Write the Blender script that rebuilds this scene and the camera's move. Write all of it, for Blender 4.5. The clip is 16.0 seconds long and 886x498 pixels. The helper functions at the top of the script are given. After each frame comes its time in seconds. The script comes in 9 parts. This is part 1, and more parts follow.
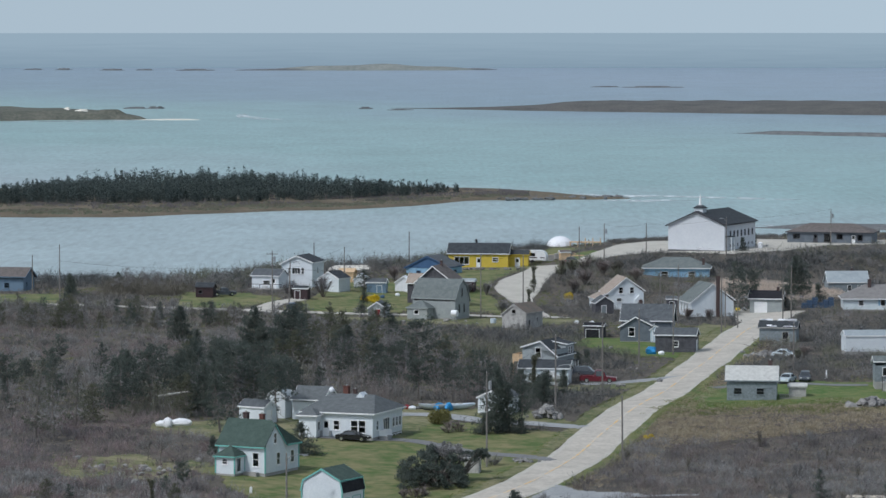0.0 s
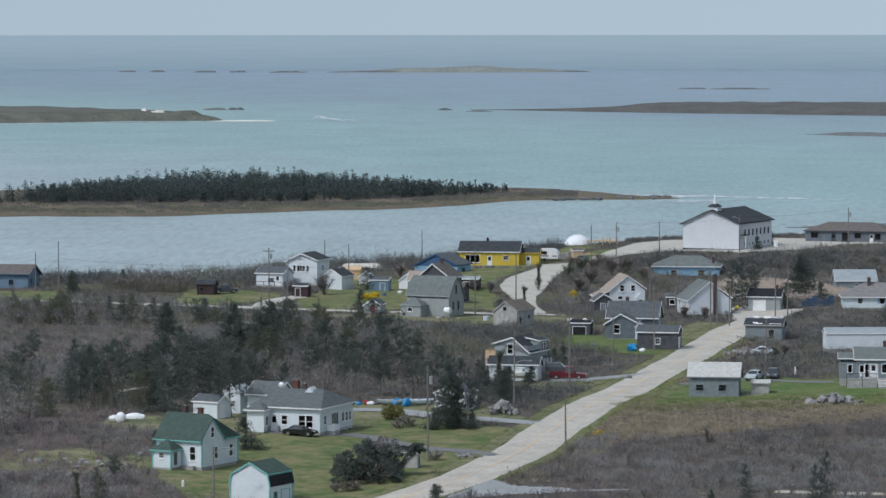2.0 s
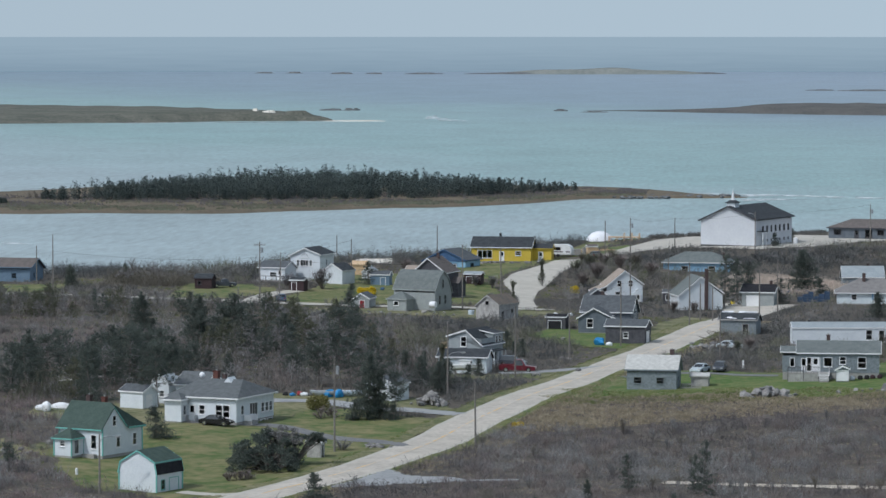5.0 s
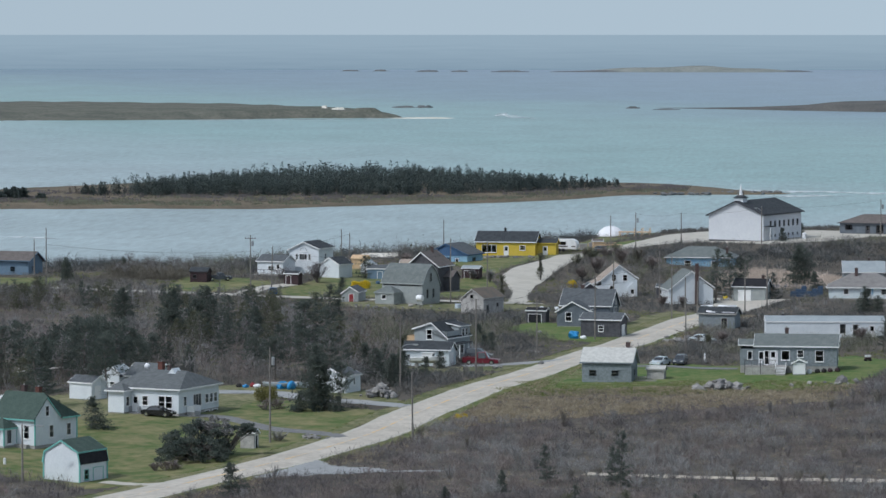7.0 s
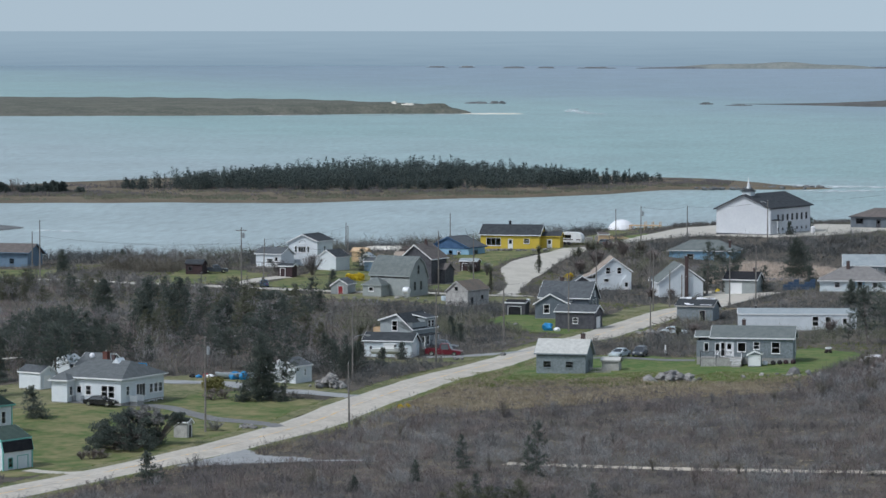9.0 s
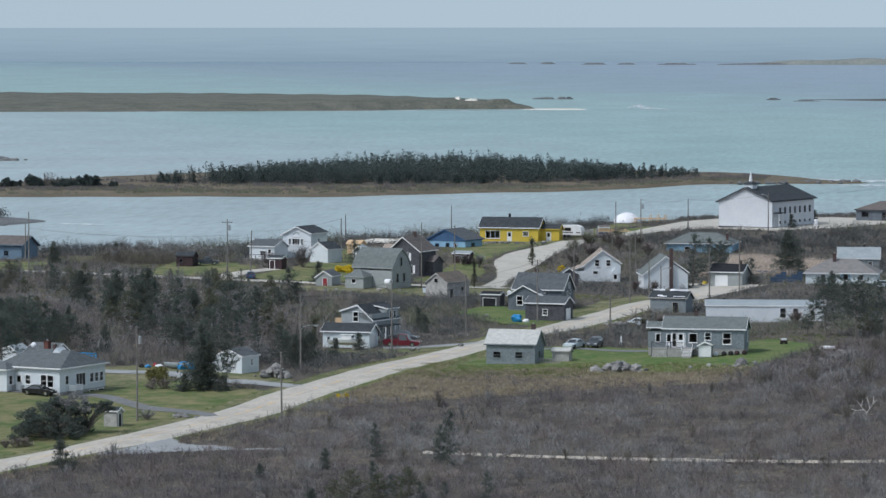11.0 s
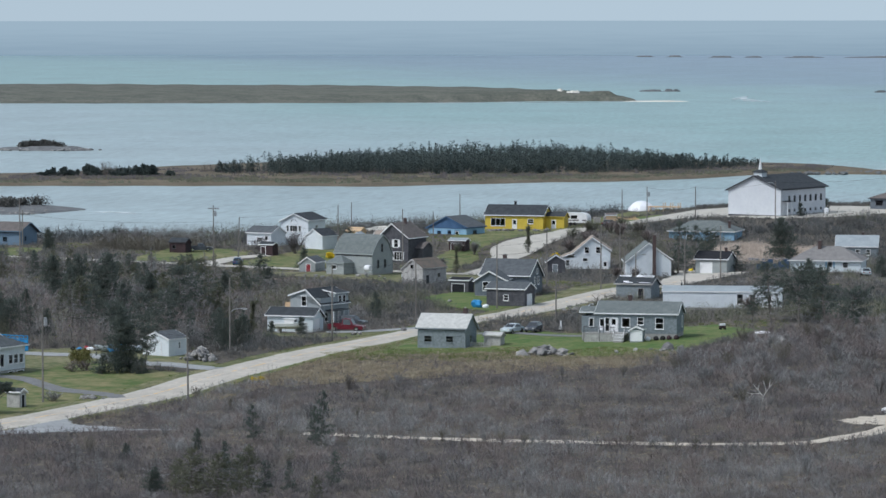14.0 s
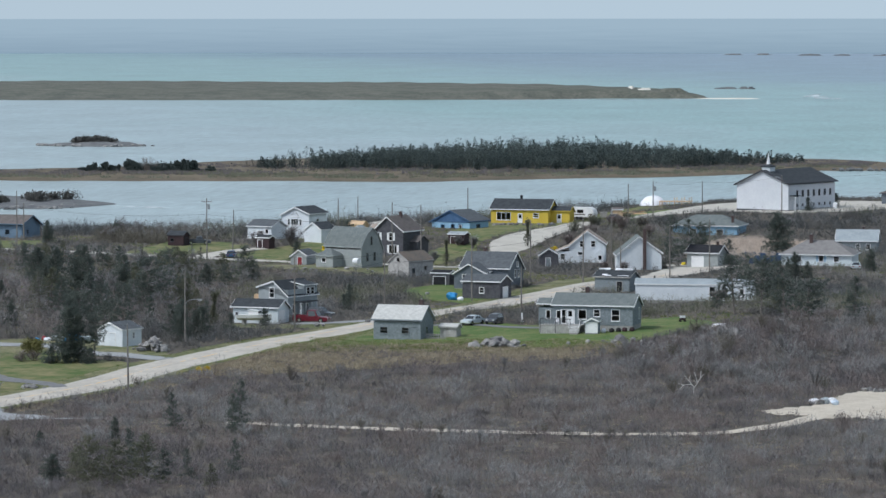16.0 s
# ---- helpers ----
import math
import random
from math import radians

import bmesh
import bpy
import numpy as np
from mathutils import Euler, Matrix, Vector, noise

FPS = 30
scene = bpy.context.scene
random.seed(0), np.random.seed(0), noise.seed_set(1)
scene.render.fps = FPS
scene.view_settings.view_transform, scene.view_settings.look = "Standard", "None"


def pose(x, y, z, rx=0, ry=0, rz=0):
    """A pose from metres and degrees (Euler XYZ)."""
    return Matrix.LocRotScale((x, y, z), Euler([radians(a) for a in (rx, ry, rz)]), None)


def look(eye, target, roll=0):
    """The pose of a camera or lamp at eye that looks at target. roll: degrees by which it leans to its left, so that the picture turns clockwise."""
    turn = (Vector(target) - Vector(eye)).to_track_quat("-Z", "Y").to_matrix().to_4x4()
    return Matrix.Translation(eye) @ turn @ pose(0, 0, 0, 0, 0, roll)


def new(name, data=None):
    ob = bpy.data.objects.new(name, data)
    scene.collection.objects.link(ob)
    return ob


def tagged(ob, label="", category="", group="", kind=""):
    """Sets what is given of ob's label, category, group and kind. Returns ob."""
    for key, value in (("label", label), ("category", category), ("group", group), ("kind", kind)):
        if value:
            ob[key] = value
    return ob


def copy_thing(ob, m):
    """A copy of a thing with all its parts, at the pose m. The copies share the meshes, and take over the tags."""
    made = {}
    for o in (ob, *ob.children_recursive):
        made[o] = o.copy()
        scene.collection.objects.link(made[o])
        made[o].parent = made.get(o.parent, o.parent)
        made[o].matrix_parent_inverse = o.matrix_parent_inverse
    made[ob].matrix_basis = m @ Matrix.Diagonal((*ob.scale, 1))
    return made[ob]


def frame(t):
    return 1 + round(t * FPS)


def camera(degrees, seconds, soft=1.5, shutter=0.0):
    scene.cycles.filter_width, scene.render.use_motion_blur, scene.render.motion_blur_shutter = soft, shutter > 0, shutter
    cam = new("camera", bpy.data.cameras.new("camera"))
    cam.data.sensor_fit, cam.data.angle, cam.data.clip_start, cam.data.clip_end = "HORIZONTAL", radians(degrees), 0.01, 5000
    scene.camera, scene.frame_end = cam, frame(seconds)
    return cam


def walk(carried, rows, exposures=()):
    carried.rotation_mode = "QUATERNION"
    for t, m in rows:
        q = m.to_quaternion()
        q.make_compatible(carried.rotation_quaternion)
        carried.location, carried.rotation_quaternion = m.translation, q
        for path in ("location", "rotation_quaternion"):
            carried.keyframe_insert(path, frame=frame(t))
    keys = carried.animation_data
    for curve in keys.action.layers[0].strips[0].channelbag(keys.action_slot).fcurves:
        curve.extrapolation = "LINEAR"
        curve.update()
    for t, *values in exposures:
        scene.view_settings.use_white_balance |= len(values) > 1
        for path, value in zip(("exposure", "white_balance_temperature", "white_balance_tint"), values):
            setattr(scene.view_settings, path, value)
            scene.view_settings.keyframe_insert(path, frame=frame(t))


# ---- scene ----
cam = camera(13.0, 16.0)
PATH = [
    (0, 0.000, 0.000, 65.000, 86.5765, 0.0127, 0.0006),
    (0.5, 5.625, -0.033, 64.726, 86.5870, -0.0270, 0.4081),
    (1, 11.273, -0.037, 64.474, 86.5903, -0.0064, 0.8196),
    (1.5, 16.902, 0.018, 64.154, 86.6004, 0.0018, 1.2219),
    (2, 22.611, 0.174, 63.922, 86.6195, 0.0322, 1.6413),
    (2.5, 28.297, 0.399, 63.620, 86.6190, 0.0355, 2.0552),
    (3, 34.029, 0.700, 63.305, 86.6485, 0.0248, 2.4686),
    (5.5, 62.225, 2.636, 61.866, 86.6585, -0.0107, 4.4385),
    (6, 67.802, 3.078, 61.611, 86.6486, -0.0228, 4.8176),
    (6.5, 73.334, 3.550, 61.388, 86.6462, -0.0207, 5.2027),
    (7, 78.919, 4.054, 61.162, 86.6487, -0.0074, 5.5896),
    (7.5, 84.538, 4.585, 60.942, 86.6485, 0.0038, 5.9848),
    (8, 90.170, 5.082, 60.744, 86.6343, 0.0205, 6.3770),
    (8.5, 95.816, 5.573, 60.508, 86.6121, 0.0207, 6.7640),
    (9, 101.433, 6.133, 60.270, 86.6059, -0.0071, 7.1363),
    (11.5, 129.155, 9.577, 59.044, 86.5465, 0.0573, 8.9600),
    (12, 134.699, 10.368, 58.812, 86.5305, 0.0540, 9.3408),
    (12.5, 140.204, 11.194, 58.543, 86.5251, 0.0509, 9.7203),
    (13, 145.709, 12.032, 58.280, 86.5107, 0.0466, 10.1076),
    (13.5, 151.227, 12.849, 58.021, 86.4951, 0.0509, 10.4833),
    (14, 156.761, 13.642, 57.766, 86.4815, 0.0503, 10.8590),
    (14.5, 162.313, 14.441, 57.508, 86.4735, 0.0434, 11.2367),
    (15, 167.953, 15.253, 57.255, 86.4839, 0.0404, 11.6248),
    (15.5, 173.578, 16.042, 56.997, 86.4763, 0.0248, 12.0255),
    (16, 179.232, 16.855, 56.756, 86.4637, 0.0370, 12.4288),
]
walk(cam, [(t, pose(x, y, z, rx, ry, rz)) for t, x, y, z, rx, ry, rz in PATH], exposures=[(t, stops, 6300, 9) for t, stops in ((0, -0.05), (3, -0.04), (6, -0.03), (9, 0.0), (12, 0.06), (14, 0.12), (16, 0.15))])

# ---- world, sun, exposure ----
world = bpy.data.worlds.new("world")
scene.world = world
world.use_nodes = True
wn, wl = world.node_tree.nodes, world.node_tree.links
wn.clear()
sky = wn.new("ShaderNodeTexSky")
sky.sky_type = "NISHITA"
sky.sun_disc = False
SUN_TO = Vector((-0.62, -0.5, 0.95)).normalized()
sky.sun_elevation = math.asin(SUN_TO.z)
sky.sun_rotation = math.atan2(SUN_TO.x, SUN_TO.y) % (2 * math.pi)
sky.air_density, sky.dust_density, sky.ozone_density = 1.0, 1.0, 1.6
bg = wn.new("ShaderNodeBackground")
out = wn.new("ShaderNodeOutputWorld")
# towards the horizon the sky keeps the tone it has a few degrees up, as sea haze does
tc, sp, cb, mx = wn.new("ShaderNodeTexCoord"), wn.new("ShaderNodeSeparateXYZ"), wn.new("ShaderNodeCombineXYZ"), wn.new("ShaderNodeMath")
mx.operation = "MAXIMUM"
mx.inputs[1].default_value = 0.17
wl.new(tc.outputs["Generated"], sp.inputs[0])
wl.new(sp.outputs["X"], cb.inputs["X"])
wl.new(sp.outputs["Y"], cb.inputs["Y"])
wl.new(sp.outputs["Z"], mx.inputs[0])
wl.new(mx.outputs[0], cb.inputs["Z"])
wl.new(cb.outputs[0], sky.inputs["Vector"])
# a thin veil of high cloud pales the blue
veil = wn.new("ShaderNodeHueSaturation")
veil.inputs["Saturation"].default_value = 0.58
veil.inputs["Hue"].default_value = 0.486
wl.new(sky.outputs[0], veil.inputs["Color"])
wl.new(veil.outputs[0], bg.inputs["Color"])
# added brightening of the unseen sky towards the zenith, to fill the shadows
lift = wn.new("ShaderNodeMapRange")
lift.interpolation_type = "SMOOTHSTEP"
lift.inputs["From Min"].default_value, lift.inputs["From Max"].default_value = 0.1, 1.0
lift.inputs["To Min"].default_value, lift.inputs["To Max"].default_value = 0.115, 0.165
wl.new(sp.outputs["Z"], lift.inputs["Value"])
wl.new(lift.outputs["Result"], bg.inputs["Strength"])
wl.new(bg.outputs[0], out.inputs["Surface"])

sun_data = bpy.data.lights.new("sun", "SUN")
sun_data.energy, sun_data.angle, sun_data.color = 1.9, radians(4.0), (1.0, 0.99, 0.98)
sun = new("sun", sun_data)
sun.matrix_world = look(SUN_TO * 100, (0, 0, 0))

# ---- materials ----
MATS = {}


def rgb(c):
    return (c, c, c, 1) if isinstance(c, (int, float)) else (*c, 1)


def mat(name, a, b=None, scale=1.0, rough=0.8, metal=0.0, bump=0.0, fine=6.0, island=False, per_object=0.0, spec=0.3, lines=0.0, lines_axis="Z", thin=0.0, sharp=0.28):
    """Two colours mixed by noise at two scales (metres), with fine relief; lines: spacing of boards or courses."""
    m = bpy.data.materials.new(name)
    m.use_nodes = True
    nt = m.node_tree
    n, l = nt.nodes, nt.links
    p = n["Principled BSDF"]
    p.inputs["Roughness"].default_value = rough
    p.inputs["Metallic"].default_value = metal
    p.inputs["Specular IOR Level"].default_value = spec
    b = b or a
    geo = n.new("ShaderNodeNewGeometry")
    big = n.new("ShaderNodeTexNoise")
    big.inputs["Scale"].default_value = 1 / scale
    big.inputs["Detail"].default_value = 4
    small = n.new("ShaderNodeTexNoise")
    small.inputs["Scale"].default_value = fine / scale
    small.inputs["Detail"].default_value = 3
    l.new(geo.outputs["Position"], big.inputs["Vector"])
    l.new(geo.outputs["Position"], small.inputs["Vector"])
    add = n.new("ShaderNodeMath")
    add.operation = "ADD"
    l.new(big.outputs["Fac"], add.inputs[0])
    l.new(small.outputs["Fac"], add.inputs[1])
    ramp = n.new("ShaderNodeMapRange")
    ramp.inputs["From Min"].default_value, ramp.inputs["From Max"].default_value = 1 - sharp, 1 + sharp
    l.new(add.outputs[0], ramp.inputs["Value"])
    fac = ramp.outputs[0]
    if island or per_object:
        extra = n.new("ShaderNodeMath")
        extra.operation = "MULTIPLY_ADD"
        if island:
            l.new(geo.outputs["Random Per Island"], extra.inputs[0])
            amount = 1.3 if island is True else island
            extra.inputs[1].default_value, extra.inputs[2].default_value = amount, -amount / 2
        else:
            info = n.new("ShaderNodeObjectInfo")
            l.new(info.outputs["Random"], extra.inputs[0])
            extra.inputs[1].default_value, extra.inputs[2].default_value = 2 * per_object, -per_object
        plus = n.new("ShaderNodeMath")
        plus.operation = "ADD"
        plus.use_clamp = True
        l.new(fac, plus.inputs[0])
        l.new(extra.outputs[0], plus.inputs[1])
        fac = plus.outputs[0]
    mix = n.new("ShaderNodeMix")
    mix.data_type = "RGBA"
    mix.inputs["A"].default_value, mix.inputs["B"].default_value = rgb(a), rgb(b)
    l.new(fac, mix.inputs["Factor"])
    l.new(mix.outputs["Result"], p.inputs["Base Color"])
    height = small.outputs["Fac"]
    if lines:
        tex = n.new("ShaderNodeTexCoord")
        sep = n.new("ShaderNodeSeparateXYZ")
        l.new(tex.outputs["Object"], sep.inputs[0])
        mod = n.new("ShaderNodeMath")
        mod.operation = "FRACT"
        div = n.new("ShaderNodeMath")
        div.operation = "DIVIDE"
        l.new(sep.outputs[lines_axis], div.inputs[0])
        div.inputs[1].default_value = lines
        l.new(div.outputs[0], mod.inputs[0])
        height = mod.outputs[0]
        bump = bump or 0.4
    if bump:
        bn = n.new("ShaderNodeBump")
        bn.inputs["Strength"].default_value = bump
        bn.inputs["Distance"].default_value = 0.02 if lines else 0.08 * scale
        l.new(height, bn.inputs["Height"])
        l.new(bn.outputs[0], p.inputs["Normal"])
    if thin:  # leaves and needles let some light through
        tr, ms = n.new("ShaderNodeBsdfTranslucent"), n.new("ShaderNodeMixShader")
        ms.inputs[0].default_value = thin
        l.new(mix.outputs["Result"], tr.inputs["Color"])
        l.new(p.outputs[0], ms.inputs[1])
        l.new(tr.outputs[0], ms.inputs[2])
        l.new(ms.outputs[0], n["Material Output"].inputs["Surface"])
    MATS[name] = m
    return m


siding_white = mat("white_siding", (0.62, 0.665, 0.70), (0.72, 0.76, 0.79), 1.2, 0.6, lines=0.14)
siding_lilac = mat("pale_siding", (0.57, 0.59, 0.63), (0.64, 0.66, 0.69), 3.0, 0.6, lines=0.14)
siding_cream = mat("cream_siding", (0.62, 0.69, 0.72), (0.72, 0.78, 0.80), 1.5, 0.6, lines=0.14)
siding_grey = mat("grey_siding", (0.30, 0.335, 0.35), (0.38, 0.415, 0.43), 1.0, 0.7, lines=0.14)
siding_pale_grey = mat("pale_grey_siding", (0.29, 0.315, 0.315), (0.36, 0.388, 0.385), 1.0, 0.7, lines=0.14)
siding_dark = mat("dark_siding", (0.105, 0.125, 0.150), (0.165, 0.190, 0.220), 1.2, 0.7, lines=0.14)
shingle_grey = mat("weathered_shingle", (0.170, 0.200, 0.220), (0.305, 0.345, 0.368), 0.35, 0.85, lines=0.13, bump=0.8)
shingle_dark = mat("dark_shingle", (0.06, 0.06, 0.07), (0.12, 0.12, 0.135), 0.6, 0.85, lines=0.13, bump=0.7)
siding_yellow = mat("yellow_siding", (0.58, 0.42, 0.055), (0.66, 0.49, 0.085), 1.5, 0.65, lines=0.14)
siding_blue = mat("blue_siding", (0.045, 0.10, 0.20), (0.07, 0.14, 0.26), 1.5, 0.6, lines=0.14)
siding_light_blue = mat("light_blue_siding", (0.22, 0.40, 0.56), (0.30, 0.48, 0.63), 1.5, 0.6, lines=0.14)
siding_slate_blue = mat("slate_blue_siding", (0.13, 0.20, 0.28), (0.18, 0.26, 0.34), 1.5, 0.6, lines=0.14)
boards_old = mat("old_boards", (0.30, 0.29, 0.28), (0.55, 0.54, 0.52), 0.7, 0.85, lines=0.2, bump=0.7)
boards_red = mat("dark_red_boards", (0.038, 0.026, 0.029), (0.064, 0.038, 0.042), 0.6, 0.8, lines=0.2)
roof_green = mat("green_roof", (0.050, 0.076, 0.066), (0.080, 0.112, 0.098), 1.0, 0.9, bump=0.3, spec=0.15)
roof_slate = mat("slate_grey_shingles", (0.100, 0.110, 0.116), (0.160, 0.173, 0.178), 0.6, 0.9, bump=0.35, spec=0.12)
roof_grey = mat("grey_shingles", (0.078, 0.087, 0.096), (0.132, 0.143, 0.153), 0.7, 0.9, bump=0.35, spec=0.12)
roof_dark = mat("dark_shingles", (0.038, 0.044, 0.050), (0.072, 0.079, 0.086), 0.9, 0.85, bump=0.35, spec=0.12)
roof_pale = mat("bleached_shingles", (0.42, 0.42, 0.40), (0.60, 0.60, 0.57), 0.6, 0.9, bump=0.5)
roof_mid = mat("mid_grey_shingles", (0.125, 0.143, 0.142), (0.190, 0.212, 0.208), 0.8, 0.9, bump=0.35, spec=0.12)
roof_brown = mat("brown_shingles", (0.115, 0.102, 0.098), (0.185, 0.165, 0.155), 0.8, 0.9, bump=0.35, spec=0.12)
roof_tan = mat("tan_shingles", (0.27, 0.22, 0.185), (0.40, 0.34, 0.29), 0.8, 0.9, bump=0.35)
roof_taupe = mat("taupe_shingles", (0.185, 0.178, 0.175), (0.262, 0.252, 0.246), 0.9, 0.9, bump=0.3, spec=0.12)
roof_rust = mat("rusty_roof", (0.11, 0.11, 0.10), (0.20, 0.155, 0.125), 1.4, 0.9, bump=0.4)
roof_metal = mat("pale_metal_roof", (0.27, 0.31, 0.33), (0.37, 0.41, 0.43), 1.4, 0.55, metal=0.0, bump=0.1)
roof_black = mat("black_felt", (0.012, 0.013, 0.017), (0.03, 0.03, 0.035), 0.7, 0.9)
trim_white = mat("white_trim", (0.78, 0.79, 0.80), (0.86, 0.86, 0.86), 0.8, 0.5)
trim_teal = mat("teal_trim", (0.16, 0.42, 0.38), (0.20, 0.48, 0.44), 0.8, 0.6)
trim_dark = mat("dark_trim", (0.05, 0.05, 0.06), (0.08, 0.08, 0.09), 0.8, 0.6)
door_red = mat("red_door", (0.26, 0.03, 0.04), (0.33, 0.05, 0.055), 0.8, 0.5)
door_blue = mat("pale_blue_door", (0.55, 0.63, 0.72), (0.62, 0.70, 0.78), 0.8, 0.5)
concrete = mat("concrete", (0.30, 0.30, 0.29), (0.42, 0.41, 0.39), 0.8, 0.9, bump=0.3)
brick_red = mat("chimney_brick", (0.10, 0.045, 0.038), (0.18, 0.08, 0.065), 0.25, 0.9, bump=0.4)
brick_dark = mat("sooty_brick", (0.06, 0.045, 0.045), (0.13, 0.09, 0.085), 0.25, 0.9, bump=0.4)
metal_grey = mat("galvanised_metal", (0.35, 0.36, 0.37), (0.48, 0.49, 0.50), 0.4, 0.45, metal=0.7)
wood_pole = mat("weathered_pole_wood", (0.15, 0.137, 0.125), (0.27, 0.25, 0.23), 0.5, 0.9, bump=0.4)
wood_grey = mat("grey_deck_wood", (0.28, 0.27, 0.26), (0.42, 0.41, 0.39), 0.5, 0.9, bump=0.3)
wood_new = mat("fresh_lumber", (0.55, 0.38, 0.22), (0.68, 0.50, 0.33), 0.5, 0.8)
plastic_white = mat("white_plastic_wrap", (0.78, 0.79, 0.82), (0.88, 0.88, 0.90), 0.5, 0.35, bump=0.3)
plastic_blue = mat("blue_tarpaulin", (0.02, 0.20, 0.48), (0.05, 0.32, 0.62), 0.5, 0.45, bump=0.4)
net_blue = mat("blue_trap_netting", (0.045, 0.08, 0.145), (0.09, 0.14, 0.22), 0.4, 0.7)
plastic_green = mat("green_tarpaulin", (0.16, 0.42, 0.22), (0.25, 0.52, 0.32), 0.4, 0.5, bump=0.3)
rubber = mat("black_rubber", 0.02, 0.035, 0.3, 0.85)
rock_grey = mat("grey_rock", (0.15, 0.148, 0.15), (0.35, 0.338, 0.322), 0.6, 0.9, bump=0.6, per_object=0.5)
# rock for reefs and ledges, its blue-grey cast being haze put into the colour
rock_hazed = mat("shore_rock", (0.095, 0.100, 0.105), (0.205, 0.210, 0.210), 4.0, 0.9, bump=0.5)
asphalt = mat("sun_bleached_asphalt", (0.42, 0.385, 0.335), (0.57, 0.525, 0.46), 4.0, 0.9, bump=0.05, fine=6, sharp=0.24)
asphalt_drive = mat("grey_drive", (0.27, 0.28, 0.285), (0.37, 0.378, 0.38), 3.0, 0.9, bump=0.05)
asphalt_dark = mat("dark_drive_asphalt", (0.150, 0.152, 0.156), (0.225, 0.227, 0.230), 3.0, 0.9, bump=0.05)
gravel = mat("pale_gravel", (0.43, 0.405, 0.355), (0.56, 0.53, 0.47), 3.0, 0.95, bump=0.2, fine=15)
sand_track = mat("sandy_track", (0.48, 0.42, 0.34), (0.60, 0.54, 0.45), 2.5, 0.95, bump=0.15)
line_yellow = mat("worn_yellow_paint", (0.56, 0.53, 0.48), (0.78, 0.53, 0.22), 6.0, 0.8, fine=4, sharp=0.16)
lawn_green = mat("lawn_grass", (0.080, 0.124, 0.037), (0.228, 0.204, 0.104), 5.0, 0.95, bump=0.5, fine=3, sharp=0.24)
lawn_fresh = mat("fresh_lawn_grass", (0.066, 0.130, 0.030), (0.165, 0.182, 0.072), 5.0, 0.95, bump=0.5, fine=4, sharp=0.26)
lawn_dull = mat("dull_grass", (0.095, 0.118, 0.048), (0.245, 0.222, 0.130), 5.0, 0.95, bump=0.5, fine=5, sharp=0.22)
heath = mat("heath_ground", (0.066, 0.060, 0.052), (0.150, 0.130, 0.108), 5.0, 0.98, bump=0.5, fine=11)
marsh = mat("marsh_grass", (0.10, 0.085, 0.060), (0.19, 0.155, 0.110), 14.0, 0.98, bump=0.4, fine=9)
dune = mat("dune_grass", (0.076, 0.086, 0.070), (0.172, 0.168, 0.138), 16.0, 0.98, bump=0.5, fine=7)
reed = mat("dead_reeds", (0.53, 0.44, 0.37), (0.74, 0.64, 0.55), 5.0, 0.95, island=0.6, spec=0.1, thin=0.3)
moor = mat("dark_moor", (0.075, 0.078, 0.076), (0.150, 0.142, 0.130), 18.0, 0.98, bump=0.4, fine=9)
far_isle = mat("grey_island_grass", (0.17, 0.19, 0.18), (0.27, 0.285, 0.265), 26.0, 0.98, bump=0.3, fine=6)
pale_sand = mat("pale_sand", (0.62, 0.58, 0.50), (0.72, 0.69, 0.62), 12.0, 0.95)
twig_grey = mat("grey_twigs", (0.190, 0.186, 0.184), (0.370, 0.364, 0.358), 9.0, 0.95, island=0.4, spec=0.1, thin=0.25)
twig_dark = mat("dark_twigs", (0.125, 0.115, 0.118), (0.235, 0.218, 0.222), 13.0, 0.95, island=0.35, spec=0.1, thin=0.25)
twig_olive = mat("mossy_twigs", (0.13, 0.137, 0.10), (0.25, 0.255, 0.19), 9.0, 0.95, island=0.45, spec=0.1, thin=0.25)
grass_bank = mat("rough_bank_grass", (0.10, 0.165, 0.04), (0.29, 0.29, 0.13), 3.0, 0.95, island=0.7, spec=0.1, thin=0.3)
twig_brown = mat("brown_twigs", (0.168, 0.142, 0.134), (0.312, 0.268, 0.252), 11.0, 0.95, island=0.35, spec=0.1, thin=0.25)
dead_grass = mat("dead_grass_tufts", (0.28, 0.235, 0.165), (0.54, 0.465, 0.345), 2.2, 0.95, island=0.6, spec=0.1, thin=0.25)
green_grass = mat("green_grass_tufts", (0.075, 0.125, 0.032), (0.21, 0.20, 0.09), 4.5, 0.95, island=0.6, spec=0.1, thin=0.25)
# needle colours are lifted to stand in for haze over the dark crowns
needles = mat("spruce_needles", (0.086, 0.108, 0.099), (0.164, 0.185, 0.158), 2.2, 0.9, island=0.4, spec=0.12, thin=0.5)
needles_olive = mat("olive_needles", (0.118, 0.126, 0.090), (0.202, 0.206, 0.146), 2.2, 0.9, island=0.4, spec=0.12, thin=0.55)
# cooler twig tones for scrub farther off, with haze put into the colour
hollow_dark = mat("hazed_dark_twigs", (0.088, 0.094, 0.096), (0.168, 0.175, 0.176), 13.0, 0.95, island=0.35, spec=0.1, thin=0.2)
hollow_brown = mat("hazed_grey_brown_twigs", (0.128, 0.126, 0.120), (0.235, 0.228, 0.215), 11.0, 0.95, island=0.35, spec=0.1, thin=0.2)
needles_grey = mat("larch_twigs", (0.115, 0.122, 0.098), (0.215, 0.218, 0.180), 2.2, 0.9, island=0.5, spec=0.12, thin=0.4)
twig_mauve = mat("reddish_twigs", (0.190, 0.150, 0.150), (0.360, 0.290, 0.285), 12.0, 0.95, island=0.35, spec=0.1, thin=0.25)
